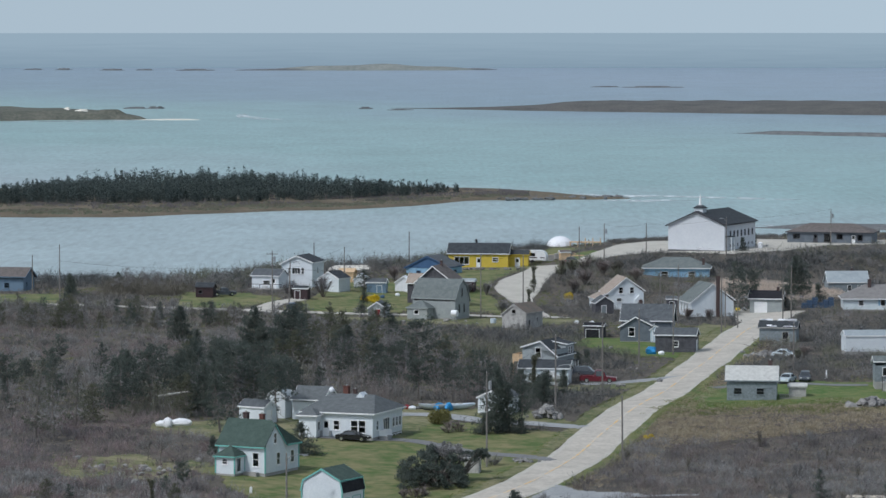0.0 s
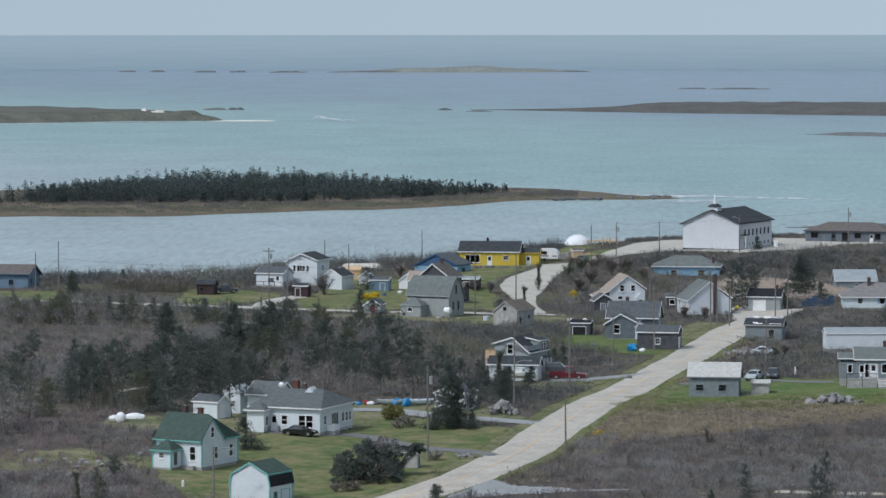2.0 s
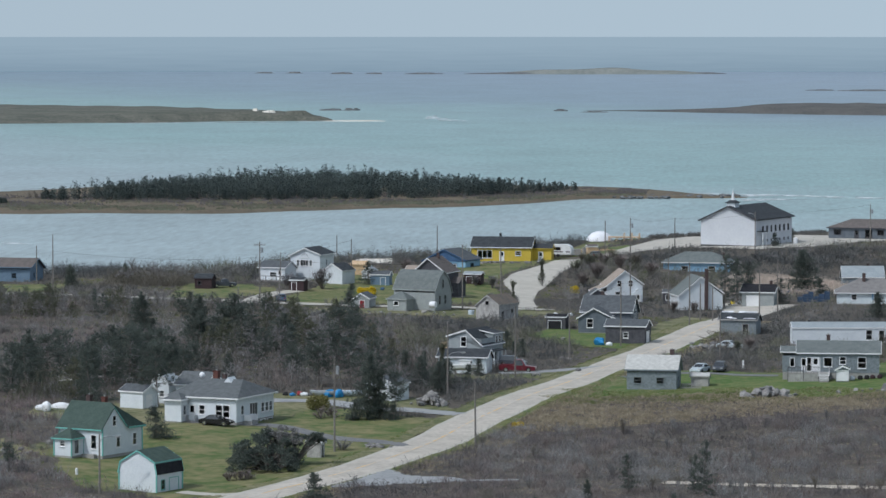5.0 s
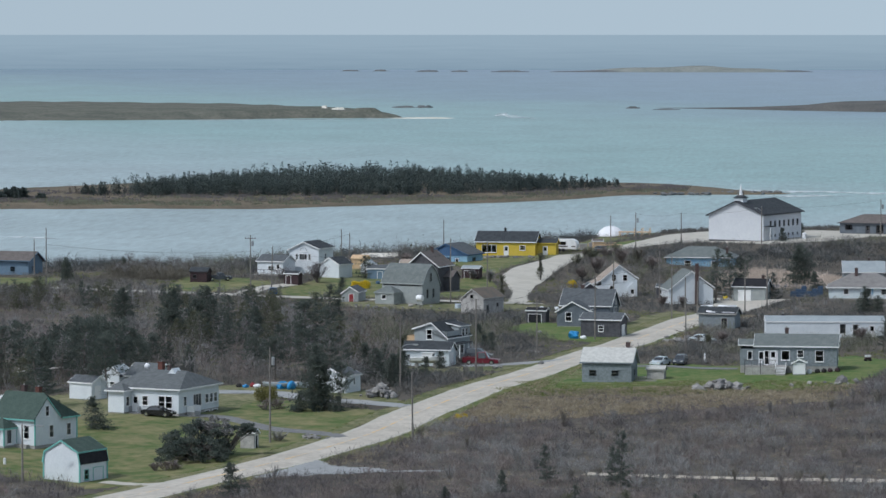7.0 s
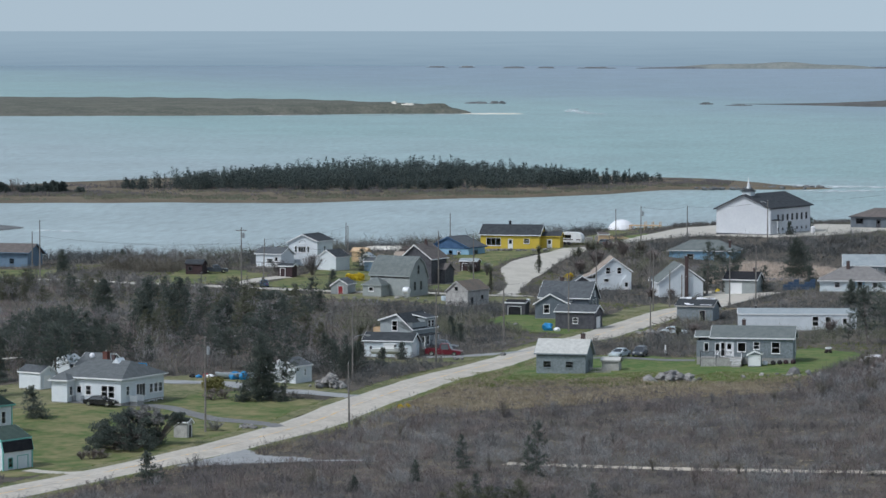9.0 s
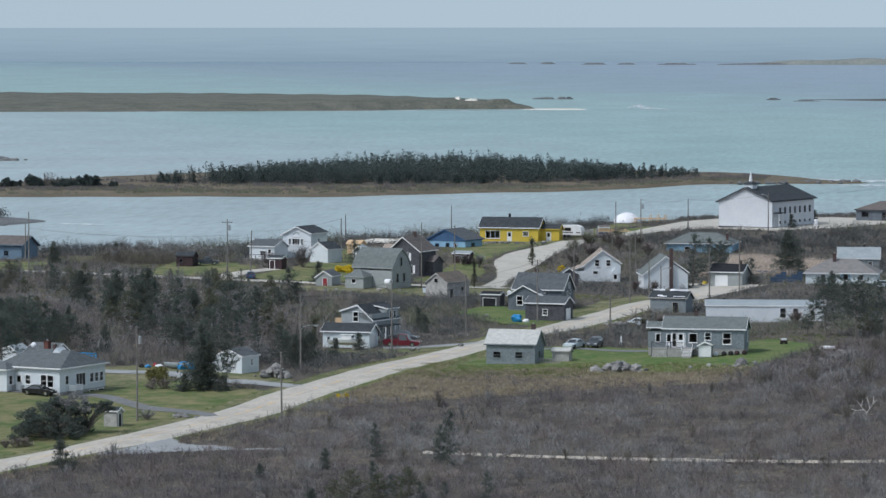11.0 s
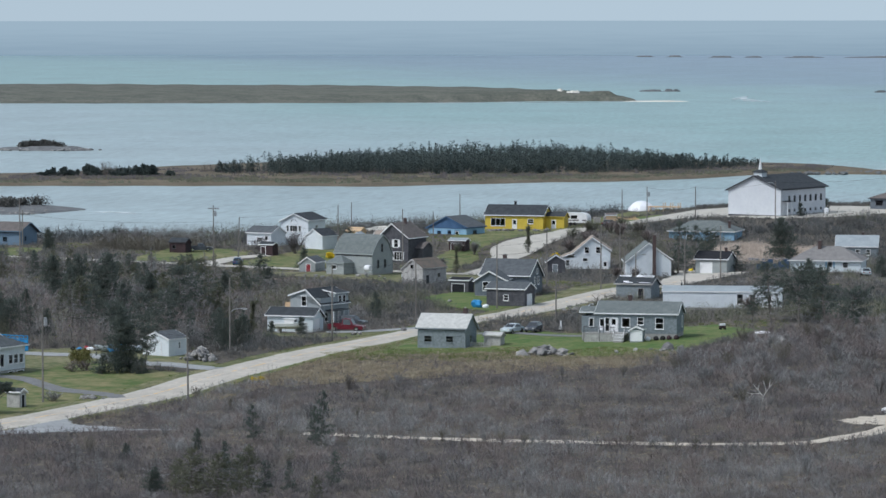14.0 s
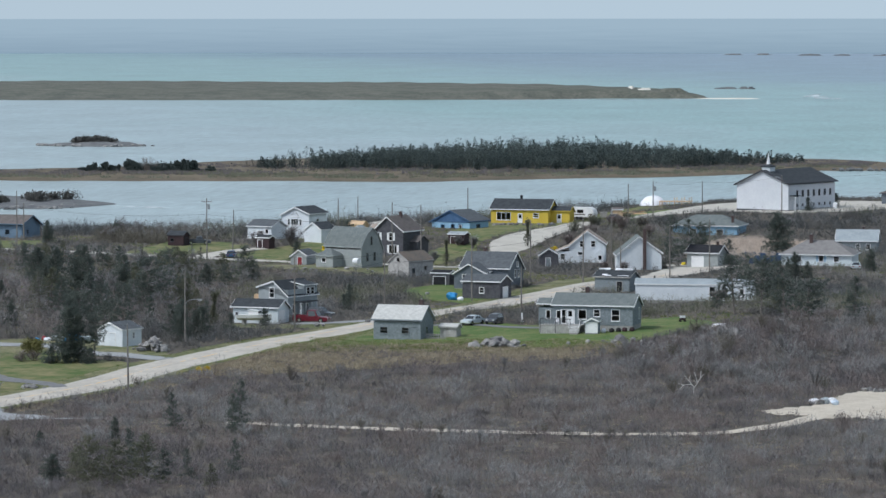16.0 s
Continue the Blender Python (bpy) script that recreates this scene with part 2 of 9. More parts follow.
# distance haze is painted into the island needles as a paler, bluer tone
needles_far = mat("hazed_island_needles", (0.068, 0.089, 0.088), (0.120, 0.144, 0.134), 11.0, 0.95, island=0.4, spec=0.1, thin=0.4)
twig_alder = mat("alder_twigs", (0.135, 0.125, 0.105), (0.26, 0.24, 0.20), 7.0, 0.95, island=0.4, spec=0.1, thin=0.2)
moor_shrub = mat("moor_shrubs", (0.075, 0.078, 0.074), (0.15, 0.145, 0.135), 6.0, 0.95, island=0.8, spec=0.1)
bark = mat("grey_bark", (0.12, 0.105, 0.095), (0.24, 0.22, 0.20), 0.4, 0.95, bump=0.4)
bark_pale = mat("bleached_wood", (0.50, 0.48, 0.45), (0.66, 0.64, 0.60), 0.4, 0.9)
blossom = mat("yellow_blossom", (0.55, 0.40, 0.03), (0.80, 0.62, 0.07), 0.6, 0.9, island=True, spec=0.1)
leaf_olive = mat("olive_leaves", (0.13, 0.13, 0.05), (0.25, 0.23, 0.10), 0.8, 0.9, island=True, spec=0.1)
paint_black = mat("black_car_paint", 0.012, 0.02, 1.0, 0.25, spec=0.5)
paint_red = mat("red_car_paint", (0.11, 0.009, 0.018), (0.145, 0.014, 0.026), 1.0, 0.3, spec=0.5)
paint_silver = mat("silver_car_paint", (0.55, 0.61, 0.65), (0.62, 0.68, 0.71), 1.0, 0.3, metal=0.2, spec=0.5)
paint_dark = mat("dark_grey_car_paint", (0.06, 0.07, 0.085), (0.09, 0.10, 0.12), 1.0, 0.3, spec=0.5)
paint_blue = mat("blue_car_paint", (0.03, 0.08, 0.16), (0.05, 0.11, 0.21), 1.0, 0.3, spec=0.5)
paint_white = mat("white_vehicle_paint", (0.74, 0.75, 0.75), (0.82, 0.82, 0.81), 1.0, 0.35, spec=0.5)
car_glass = mat("car_glass", (0.03, 0.035, 0.04), (0.04, 0.045, 0.05), 1.0, 0.08, spec=1.0)
chrome = mat("bright_metal", 0.6, 0.7, 0.4, 0.2, metal=1.0)
lamp_glass = mat("lamp_lens", (0.6, 0.6, 0.58), (0.7, 0.7, 0.68), 0.4, 0.2, spec=0.6)
lamp_red = mat("tail_lamp", (0.25, 0.01, 0.01), (0.3, 0.02, 0.02), 0.4, 0.25, spec=0.6)


def glass_mat():
    m = bpy.data.materials.new("window_glass")
    m.use_nodes = True
    p = m.node_tree.nodes["Principled BSDF"]
    p.inputs["Base Color"].default_value = (0.55, 0.6, 0.62, 1)
    p.inputs["Roughness"].default_value = 0.04
    p.inputs["Transmission Weight"].default_value = 1.0
    p.inputs["IOR"].default_value = 1.45
    return m


glass = glass_mat()


def sea_mat():
    """Rippled water: blue-grey far out, turquoise over the sand between the islands."""
    m = bpy.data.materials.new("sea_water")
    m.use_nodes = True
    n, l = m.node_tree.nodes, m.node_tree.links
    p = n["Principled BSDF"]
    geo = n.new("ShaderNodeNewGeometry")
    sep = n.new("ShaderNodeSeparateXYZ")
    l.new(geo.outputs["Position"], sep.inputs[0])
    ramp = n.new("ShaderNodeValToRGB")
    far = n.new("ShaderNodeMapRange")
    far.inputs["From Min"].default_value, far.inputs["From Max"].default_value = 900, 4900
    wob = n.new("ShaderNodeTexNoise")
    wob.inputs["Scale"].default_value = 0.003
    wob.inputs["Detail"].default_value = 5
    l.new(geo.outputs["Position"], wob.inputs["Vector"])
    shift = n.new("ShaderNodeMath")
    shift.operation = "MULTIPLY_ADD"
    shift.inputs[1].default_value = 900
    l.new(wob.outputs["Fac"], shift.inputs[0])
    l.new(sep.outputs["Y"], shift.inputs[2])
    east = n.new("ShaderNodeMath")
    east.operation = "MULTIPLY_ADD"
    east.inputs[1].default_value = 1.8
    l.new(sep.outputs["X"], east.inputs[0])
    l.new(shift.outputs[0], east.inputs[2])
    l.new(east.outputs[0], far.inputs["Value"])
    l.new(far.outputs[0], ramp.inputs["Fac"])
    # sky sheen near and haze far out are put into these base colours
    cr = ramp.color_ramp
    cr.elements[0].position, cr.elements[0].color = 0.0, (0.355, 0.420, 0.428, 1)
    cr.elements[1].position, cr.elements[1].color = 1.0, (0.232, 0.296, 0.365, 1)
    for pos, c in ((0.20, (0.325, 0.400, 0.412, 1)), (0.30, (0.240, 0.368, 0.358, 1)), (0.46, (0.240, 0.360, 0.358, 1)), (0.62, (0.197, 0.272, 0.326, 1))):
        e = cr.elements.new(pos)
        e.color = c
    # wind streaks and pale ripples, their sheen painted into the base colour
    streak = n.new("ShaderNodeTexNoise")
    streak.inputs["Scale"].default_value = 0.03
    streak.inputs["Detail"].default_value = 8
    streak.inputs["Roughness"].default_value = 0.7
    sm = n.new("ShaderNodeMapping")
    sm.inputs["Scale"].default_value = (0.7, 0.35, 1.0)
    l.new(geo.outputs["Position"], sm.inputs["Vector"])
    l.new(sm.outputs[0], streak.inputs["Vector"])
    sr = n.new("ShaderNodeMapRange")
    sr.inputs["From Min"].default_value, sr.inputs["From Max"].default_value = 0.34, 0.68
    sr.inputs["To Min"].default_value, sr.inputs["To Max"].default_value = 0.74, 1.32
    rip = n.new("ShaderNodeTexNoise")
    rip.inputs["Scale"].default_value, rip.inputs["Detail"].default_value, rip.inputs["Roughness"].default_value = 0.45, 6, 0.65
    rm = n.new("ShaderNodeMapping")
    rm.inputs["Scale"].default_value = (1.0, 0.14, 1.0)
    l.new(geo.outputs["Position"], rm.inputs["Vector"])
    l.new(rm.outputs[0], rip.inputs["Vector"])
    both = n.new("ShaderNodeMath")
    both.operation = "MULTIPLY_ADD"
    both.inputs[1].default_value = 0.75
    shift2 = n.new("ShaderNodeMath")
    shift2.operation = "MULTIPLY_ADD"
    shift2.inputs[1].default_value, shift2.inputs[2].default_value = 0.5, -0.125
    l.new(streak.outputs["Fac"], shift2.inputs[0])
    l.new(rip.outputs["Fac"], both.inputs[0])
    l.new(shift2.outputs[0], both.inputs[2])
    l.new(both.outputs[0], sr.inputs["Value"])
    tint = n.new("ShaderNodeMix")
    tint.data_type, tint.blend_type = "RGBA", "MULTIPLY"
    tint.inputs["Factor"].default_value = 1.0
    l.new(ramp.outputs[0], tint.inputs["A"])
    l.new(sr.outputs[0], tint.inputs["B"])
    l.new(tint.outputs["Result"], p.inputs["Base Color"])
    p.inputs["Roughness"].default_value = 0.32
    p.inputs["IOR"].default_value = 1.33
    p.inputs["Specular IOR Level"].default_value = 0.35
    chop = n.new("ShaderNodeTexNoise")
    chop.inputs["Scale"].default_value = 0.35
    chop.inputs["Detail"].default_value = 6
    chop.inputs["Roughness"].default_value = 0.65
    stretch = n.new("ShaderNodeMapping")
    stretch.inputs["Scale"].default_value = (0.5, 1.0, 1.0)
    l.new(geo.outputs["Position"], stretch.inputs["Vector"])
    l.new(stretch.outputs[0], chop.inputs["Vector"])
    bn = n.new("ShaderNodeBump")
    bn.inputs["Strength"].default_value = 0.5
    bn.inputs["Distance"].default_value = 0.5
    l.new(chop.outputs["Fac"], bn.inputs["Height"])
    l.new(bn.outputs[0], p.inputs["Normal"])
    return m


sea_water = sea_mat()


def foam_mat():
    """Broken white water: opaque froth with holes."""
    m = bpy.data.materials.new("surf_foam")
    m.use_nodes = True
    n, l = m.node_tree.nodes, m.node_tree.links
    p = n["Principled BSDF"]
    p.inputs["Base Color"].default_value = (0.72, 0.76, 0.78, 1)
    p.inputs["Roughness"].default_value = 0.8
    geo, mp, nz, rg = n.new("ShaderNodeNewGeometry"), n.new("ShaderNodeMapping"), n.new("ShaderNodeTexNoise"), n.new("ShaderNodeMapRange")
    mp.inputs["Scale"].default_value = (1.0, 0.3, 1.0)
    nz.inputs["Scale"].default_value, nz.inputs["Detail"].default_value = 0.16, 6
    rg.inputs["From Min"].default_value, rg.inputs["From Max"].default_value = 0.36, 0.66
    rg.inputs["To Max"].default_value = 0.85
    l.new(geo.outputs["Position"], mp.inputs["Vector"])
    l.new(mp.outputs[0], nz.inputs["Vector"])
    l.new(nz.outputs["Fac"], rg.inputs["Value"])
    l.new(rg.outputs[0], p.inputs["Alpha"])
    return m


surf_foam = foam_mat()

# ---- helpers for parts ----
def part(name, bm, material, parent=None, label=""):
    """Link a bmesh as one mesh object under a thing or a part."""
    me = bpy.data.meshes.new(name)
    bm.normal_update()
    bm.to_mesh(me)
    bm.free()
    me.materials.append(material)
    ob = new(name, me)
    if parent:
        ob.parent = parent
    if label:
        ob["label"] = label
    return ob


def mesh_part(name, verts, faces, material, parent=None, label=""):
    me = bpy.data.meshes.new(name)
    me.from_pydata([tuple(v) for v in verts], [], [tuple(f) for f in faces])
    me.update()
    me.materials.append(material)
    ob = new(name, me)
    if parent:
        ob.parent = parent
    if label:
        ob["label"] = label
    return ob


def raw_mesh(name, verts, tris, material, smooth=False):
    """A large joined mesh from numpy arrays of corners and triangles."""
    me = bpy.data.meshes.new(name)
    verts, tris = np.asarray(verts, np.float32), np.asarray(tris, np.int32)
    k = tris.shape[1]
    me.vertices.add(len(verts))
    me.vertices.foreach_set("co", verts.ravel())
    me.loops.add(tris.size)
    me.loops.foreach_set("vertex_index", tris.ravel())
    me.polygons.add(len(tris))
    me.polygons.foreach_set("loop_start", np.arange(0, tris.size, k, dtype=np.int32))
    if smooth:
        me.polygons.foreach_set("use_smooth", np.ones(len(tris), bool))
    me.update(calc_edges=True)
    me.materials.append(material)
    return new(name, me)


def thing(name, x, y, z, yaw, label, category, group=""):
    ob = new(name)
    ob.empty_display_size = 0.5
    ob.matrix_basis = pose(x, y, z, 0, 0, yaw)
    return tagged(ob, label, category, group)


def box(bm, x0, x1, y0, y1, z0, z1, m=None):
    vs = [bm.verts.new(((m @ Vector(c)) if m else c)) for c in ((x0, y0, z0), (x1, y0, z0), (x1, y1, z0), (x0, y1, z0), (x0, y0, z1), (x1, y0, z1), (x1, y1, z1), (x0, y1, z1))]
    for f in ((3, 2, 1, 0), (4, 5, 6, 7), (0, 1, 5, 4), (1, 2, 6, 5), (2, 3, 7, 6), (3, 0, 4, 7)):
        bm.faces.new([vs[i] for i in f])
    return vs


def boxes(*specs):
    bm = bmesh.new()
    for s in specs:
        box(bm, *s)
    return bm


def prism(bm, outline, y0, y1, m=None):
    """Extrude an outline of (x, z) from y0 to y1."""
    a = [bm.verts.new((m @ Vector((x, y0, z))) if m else (x, y0, z)) for x, z in outline]
    b = [bm.verts.new((m @ Vector((x, y1, z))) if m else (x, y1, z)) for x, z in outline]
    bm.faces.new(a)
    bm.faces.new(b[::-1])
    for i in range(len(a)):
        j = (i + 1) % len(a)
        bm.faces.new((a[j], a[i], b[i], b[j]))


def tube(bm, p, q, r0, r1=None, n=8):
    p, q = Vector(p), Vector(q)
    r1 = r0 if r1 is None else r1
    d = (q - p).normalized()
    s = d.orthogonal().normalized()
    w = d.cross(s)
    a = [bm.verts.new(p + r0 * (math.cos(k * 2 * math.pi / n) * s + math.sin(k * 2 * math.pi / n) * w)) for k in range(n)]
    b = [bm.verts.new(q + r1 * (math.cos(k * 2 * math.pi / n) * s + math.sin(k * 2 * math.pi / n) * w)) for k in range(n)]
    for k in range(n):
        bm.faces.new((a[k], a[(k + 1) % n], b[(k + 1) % n], b[k]))
    bm.faces.new(a[::-1])
    bm.faces.new(b)


# ---- the lie of the land ----
LEVELS = np.array([
    (-30, 500, 5.8), (-13, 480, 3.9), (3, 510, 5.0), (20, 549, 6.3), (25, 522, 4.7), (56, 477, 5.6), (103, 476, 5.9), (115, 497, 6.7), (45, 586, 6.8),
    (67, 592, 8.0), (84, 598, 8.4), (55, 606, 7.9), (63, 579, 6.3), (22, 620, 6.4), (9, 567, 7.0), (-18, 536, 6.9), (14, 730, 6.2), (41, 678, 6.3),
    (36, 702, 6.9), (-4, 747, 6.9), (-13, 758, 6.3), (50, 768, 5.7), (36, 796, 4.9), (86, 776, 6.3), (-37, 800, 7.6), (-88, 806, 7.8), (88, 840, 5.2),
    (52, 866, 6.4), (8, 876, 8.5), (37, 887, 9.4), (47, 890, 10.5), (63, 905, 10.8), (94, 936, 10.6)])
BRINK_X = (-400, -100, -60, -30, 0, 20, 45, 80, 120, 400)
BRINK_Y = (815, 832, 848, 878, 903, 938, 950, 962, 985, 1050)


def level(x, y):
    """Height of the ground before it falls to the sea."""
    x, y = np.asarray(x, float), np.asarray(y, float)
    d2 = ((x[..., None] - LEVELS[:, 0]) / 22) ** 2 + ((y[..., None] - LEVELS[:, 1]) / 34) ** 2
    w = (np.exp(-0.5 * np.minimum(d2, 60)) + 2e-3 / (1 + d2)) / (0.15 + d2)
    return (w * LEVELS[:, 2]).sum(-1) / w.sum(-1)


def land(x, y):
    x, y = np.asarray(x, float), np.asarray(y, float)
    over = np.maximum(0, y - np.interp(x, BRINK_X, BRINK_Y) - 3 * np.sin(x * 0.13) - 2 * np.sin(x * 0.31 + 1))
    return np.maximum(level(x, y) - 0.13 * over, -4.0)


def gz(x, y):
    return float(land(x, y))


def sheet(name, xs, ys, height, material, label, category="ground"):
    X, Y = np.meshgrid(xs, ys)
    Z = height(X, Y)
    nx = len(xs)
    v = np.stack([X.ravel(), Y.ravel(), Z.ravel()], 1)
    i = np.arange(len(v)).reshape(X.shape)
    q = np.stack([i[:-1, :-1].ravel(), i[:-1, 1:].ravel(), i[1:, 1:].ravel(), i[1:, :-1].ravel()], 1)
    ob = raw_mesh(name, v, q, material, True)
    return tagged(ob, label, category, kind="structure")


xs = np.concatenate([np.arange(-420, -150, 10), np.arange(-150, 170, 2.5), np.arange(170, 421, 10)])
ys = np.concatenate([np.arange(-500, 380, 20), np.arange(380, 1000, 2.5), np.arange(1000, 1101, 10)])
sheet("ground", xs, ys, land, heath, "brown heath ground sloping to the shore")

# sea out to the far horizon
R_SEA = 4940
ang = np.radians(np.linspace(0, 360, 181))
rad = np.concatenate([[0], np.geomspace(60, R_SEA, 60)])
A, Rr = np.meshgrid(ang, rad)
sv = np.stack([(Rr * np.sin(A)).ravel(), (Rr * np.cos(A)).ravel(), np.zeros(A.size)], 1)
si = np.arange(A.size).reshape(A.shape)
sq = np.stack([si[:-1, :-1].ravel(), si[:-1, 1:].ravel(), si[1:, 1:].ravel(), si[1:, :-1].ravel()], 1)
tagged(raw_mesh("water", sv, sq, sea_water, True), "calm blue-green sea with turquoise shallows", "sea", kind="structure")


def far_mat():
    m = bpy.data.materials.new("far_sea_glow")
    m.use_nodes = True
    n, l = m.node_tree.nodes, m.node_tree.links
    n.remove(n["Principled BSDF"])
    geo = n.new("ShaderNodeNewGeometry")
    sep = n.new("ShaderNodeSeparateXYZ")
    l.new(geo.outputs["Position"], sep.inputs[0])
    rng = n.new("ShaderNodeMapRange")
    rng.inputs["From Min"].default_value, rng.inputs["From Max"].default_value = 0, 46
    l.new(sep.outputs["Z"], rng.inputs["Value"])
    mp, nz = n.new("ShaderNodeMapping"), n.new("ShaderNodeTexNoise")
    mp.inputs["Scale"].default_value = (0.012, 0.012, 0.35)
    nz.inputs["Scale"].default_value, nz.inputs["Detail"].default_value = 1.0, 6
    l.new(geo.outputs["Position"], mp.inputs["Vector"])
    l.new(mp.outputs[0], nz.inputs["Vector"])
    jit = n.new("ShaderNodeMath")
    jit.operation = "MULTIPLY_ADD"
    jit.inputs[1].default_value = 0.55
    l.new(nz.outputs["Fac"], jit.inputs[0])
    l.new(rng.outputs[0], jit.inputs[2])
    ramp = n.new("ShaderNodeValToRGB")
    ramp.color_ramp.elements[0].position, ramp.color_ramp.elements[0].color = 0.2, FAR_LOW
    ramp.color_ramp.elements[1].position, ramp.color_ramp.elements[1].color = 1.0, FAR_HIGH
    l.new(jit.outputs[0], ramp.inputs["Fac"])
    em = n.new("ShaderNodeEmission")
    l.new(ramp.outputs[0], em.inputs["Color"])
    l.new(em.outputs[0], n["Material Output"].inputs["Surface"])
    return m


# upright glowing strip past the water's edge; haze is painted as its paler top
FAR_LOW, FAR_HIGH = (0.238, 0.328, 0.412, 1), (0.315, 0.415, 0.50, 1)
far_sea_glow = far_mat()
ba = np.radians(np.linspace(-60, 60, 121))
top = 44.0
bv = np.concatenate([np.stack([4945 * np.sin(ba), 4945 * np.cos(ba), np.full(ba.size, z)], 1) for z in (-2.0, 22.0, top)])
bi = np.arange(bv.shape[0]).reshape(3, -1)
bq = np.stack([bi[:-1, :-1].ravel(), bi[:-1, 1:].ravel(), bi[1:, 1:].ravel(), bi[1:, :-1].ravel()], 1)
tagged(raw_mesh("backdrop", bv, bq, far_sea_glow), "glowing backdrop painted as hazy blue distant sea", "sea", kind="structure")


def inside(poly, X, Y):
    r = np.zeros(X.shape, bool)
    n = len(poly)
    for i in range(n):
        (x0, y0), (x1, y1) = poly[i], poly[(i + 1) % n]
        c = ((y0 > Y) != (y1 > Y)) & (X < (x1 - x0) * (Y - y0) / (y1 - y0 + 1e-12) + x0)
        r ^= c
    return r


PATCHES, LINES, SPOTS = [], [], []


def patch(name, poly, material, label, category, lift=0.05, cell=0.45, ragged=0.3):
    """A sheet of ground cover that lies on the land inside an outline, with an uneven edge."""
    PATCHES.append(poly)
    p = np.array(poly)
    x0, y0 = p.min(0) - 1
    x1, y1 = p.max(0) + 1
    xs, ys = np.arange(x0, x1, cell), np.arange(y0, y1, cell * 2)
    X, Y = np.meshgrid(xs, ys)
    wob = ragged * (np.sin(X * 0.9 + Y * 0.25) + np.sin(X * 0.4 - Y * 0.35 + 2) + 0.5 * np.sin(X * 2.3 + Y))
    cx, cy = X[:-1, :-1] + cell / 2, Y[:-1, :-1] + cell
    keep = inside(poly, cx + wob[:-1, :-1], cy + 2 * wob[1:, 1:])
    Z = land(X, Y) + lift
    i = np.arange(X.size).reshape(X.shape)
    q = np.stack([i[:-1, :-1][keep], i[:-1, 1:][keep], i[1:, 1:][keep], i[1:, :-1][keep]], 1)
    used = np.unique(q)
    back = np.zeros(X.size, int)
    back[used] = np.arange(used.size)
    v = np.stack([X.ravel(), Y.ravel(), Z.ravel()], 1)[used]
    ob = raw_mesh(name, v, back[q], material, True)
    return tagged(ob, label, category, kind="structure")


def smooth_line(pts, step=1.5):
    pts = [Vector((*p, 0)) for p in pts]
    out = []
    for i in range(len(pts) - 1):
        a, b, c, d = pts[max(i - 1, 0)], pts[i], pts[i + 1], pts[min(i + 2, len(pts) - 1)]
        n = max(2, int((c - b).length / step))
        for k in range(n):
            t = k / n
            out.append(0.5 * ((2 * b) + (c - a) * t + (2 * a - 5 * b + 4 * c - d) * t * t + (3 * b - a - 3 * c + d) * t ** 3))
    out.append(pts[-1])
    return out


def strip(name, pts, left, right, material, label, category, lift=0.08, wobble=0.0, dashes=None):
    """A band along a line, from left to right of it in metres, draped over the land."""
    LINES.append((pts, left, right))
    line = smooth_line(pts)
    cols = 5 if right - left > 1 else 2
    v, q = [], []
    for i, p in enumerate(line):
        a, b = line[max(i - 1, 0)], line[min(i + 1, len(line) - 1)]
        d = (b - a).normalized()
        side = Vector((d.y, -d.x, 0))
        for k in range(cols):
            s = left + (right - left) * k / (cols - 1)
            if k in (0, cols - 1) and wobble:
                s += wobble * (0.9 * math.sin(i * 0.29 + 1.7 * k) + 0.6 * math.sin(i * 0.83 + 2.1 * k) + 0.4 * math.sin(i * 1.71 + k))
            w = p + s * side
            v.append((w.x, w.y, gz(w.x, w.y) + lift + (0.05 * (1 - abs(2 * k / (cols - 1) - 1)) if cols > 2 else 0)))
        if i and not (dashes and dashes(i)):
            for k in range(cols - 1):
                o = (i - 1) * cols + k
                q.append((o, o + 1, o + cols + 1, o + cols))
    ob = raw_mesh(name, v, q, material, True)
    return tagged(ob, label, category, kind="structure")


ROAD = [(-40, 330), (-24, 400), (-8, 449), (0.5, 472.5), (6, 484), (11, 497.5), (16, 517), (21.4, 541), (27.0, 569.5), (30.6, 585), (35, 603), (41.5, 638), (47.9, 676), (53, 702), (58.3, 733), (62, 752), (65.5, 766), (69, 777)]
strip("road_shoulder", ROAD, -3.7, 3.9, gravel, "pale gravel shoulder beside the road", "road shoulder", 0.09, 0.1)
strip("road", ROAD, -2.9, 3.2, asphalt, "bleached grey asphalt road with a worn centre line", "road", 0.11, 0.05)
strip("road_line", ROAD[:-2], -0.14, 0.14, line_yellow, "worn yellow centre line", "road marking", 0.185)
BACK = [(-150, 786), (-110, 778), (-88, 773.7), (-60, 767), (-40, 765), (-20, 765), (-5, 760), (13, 757), (24, 762)]
strip("lane", BACK, -2.2, 2.2, gravel, "pale gravel lane behind the scrub", "lane", 0.1, 0.2)
strip("drive", [(20, 553), (13, 556), (7, 557), (-1, 566), (-8, 567), (-14, 568)], -2.2, 2.2, asphalt_drive, "grey gravel drive to the white shed", "drive", 0.1, 0.3)
strip("drive", [(15, 521.5), (10.5, 525), (4, 528), (-4, 536.5), (-12, 535.6), (-20, 538)], -1.5, 1.5, asphalt_dark, "grey drive beside the white bungalow", "drive", 0.1, 0.2)
strip("drive", [(-9.5, 477), (-4, 474), (1, 476)], -1.2, 1.2, gravel, "short gravel drive to the barn", "drive", 0.1, 0.2)
strip("drive", [(42, 603), (48, 606), (54, 606.5), (60, 603), (66, 602)], -1.3, 1.3, asphalt_dark, "grey drive beside the grey bungalow", "drive", 0.1, 0.2)
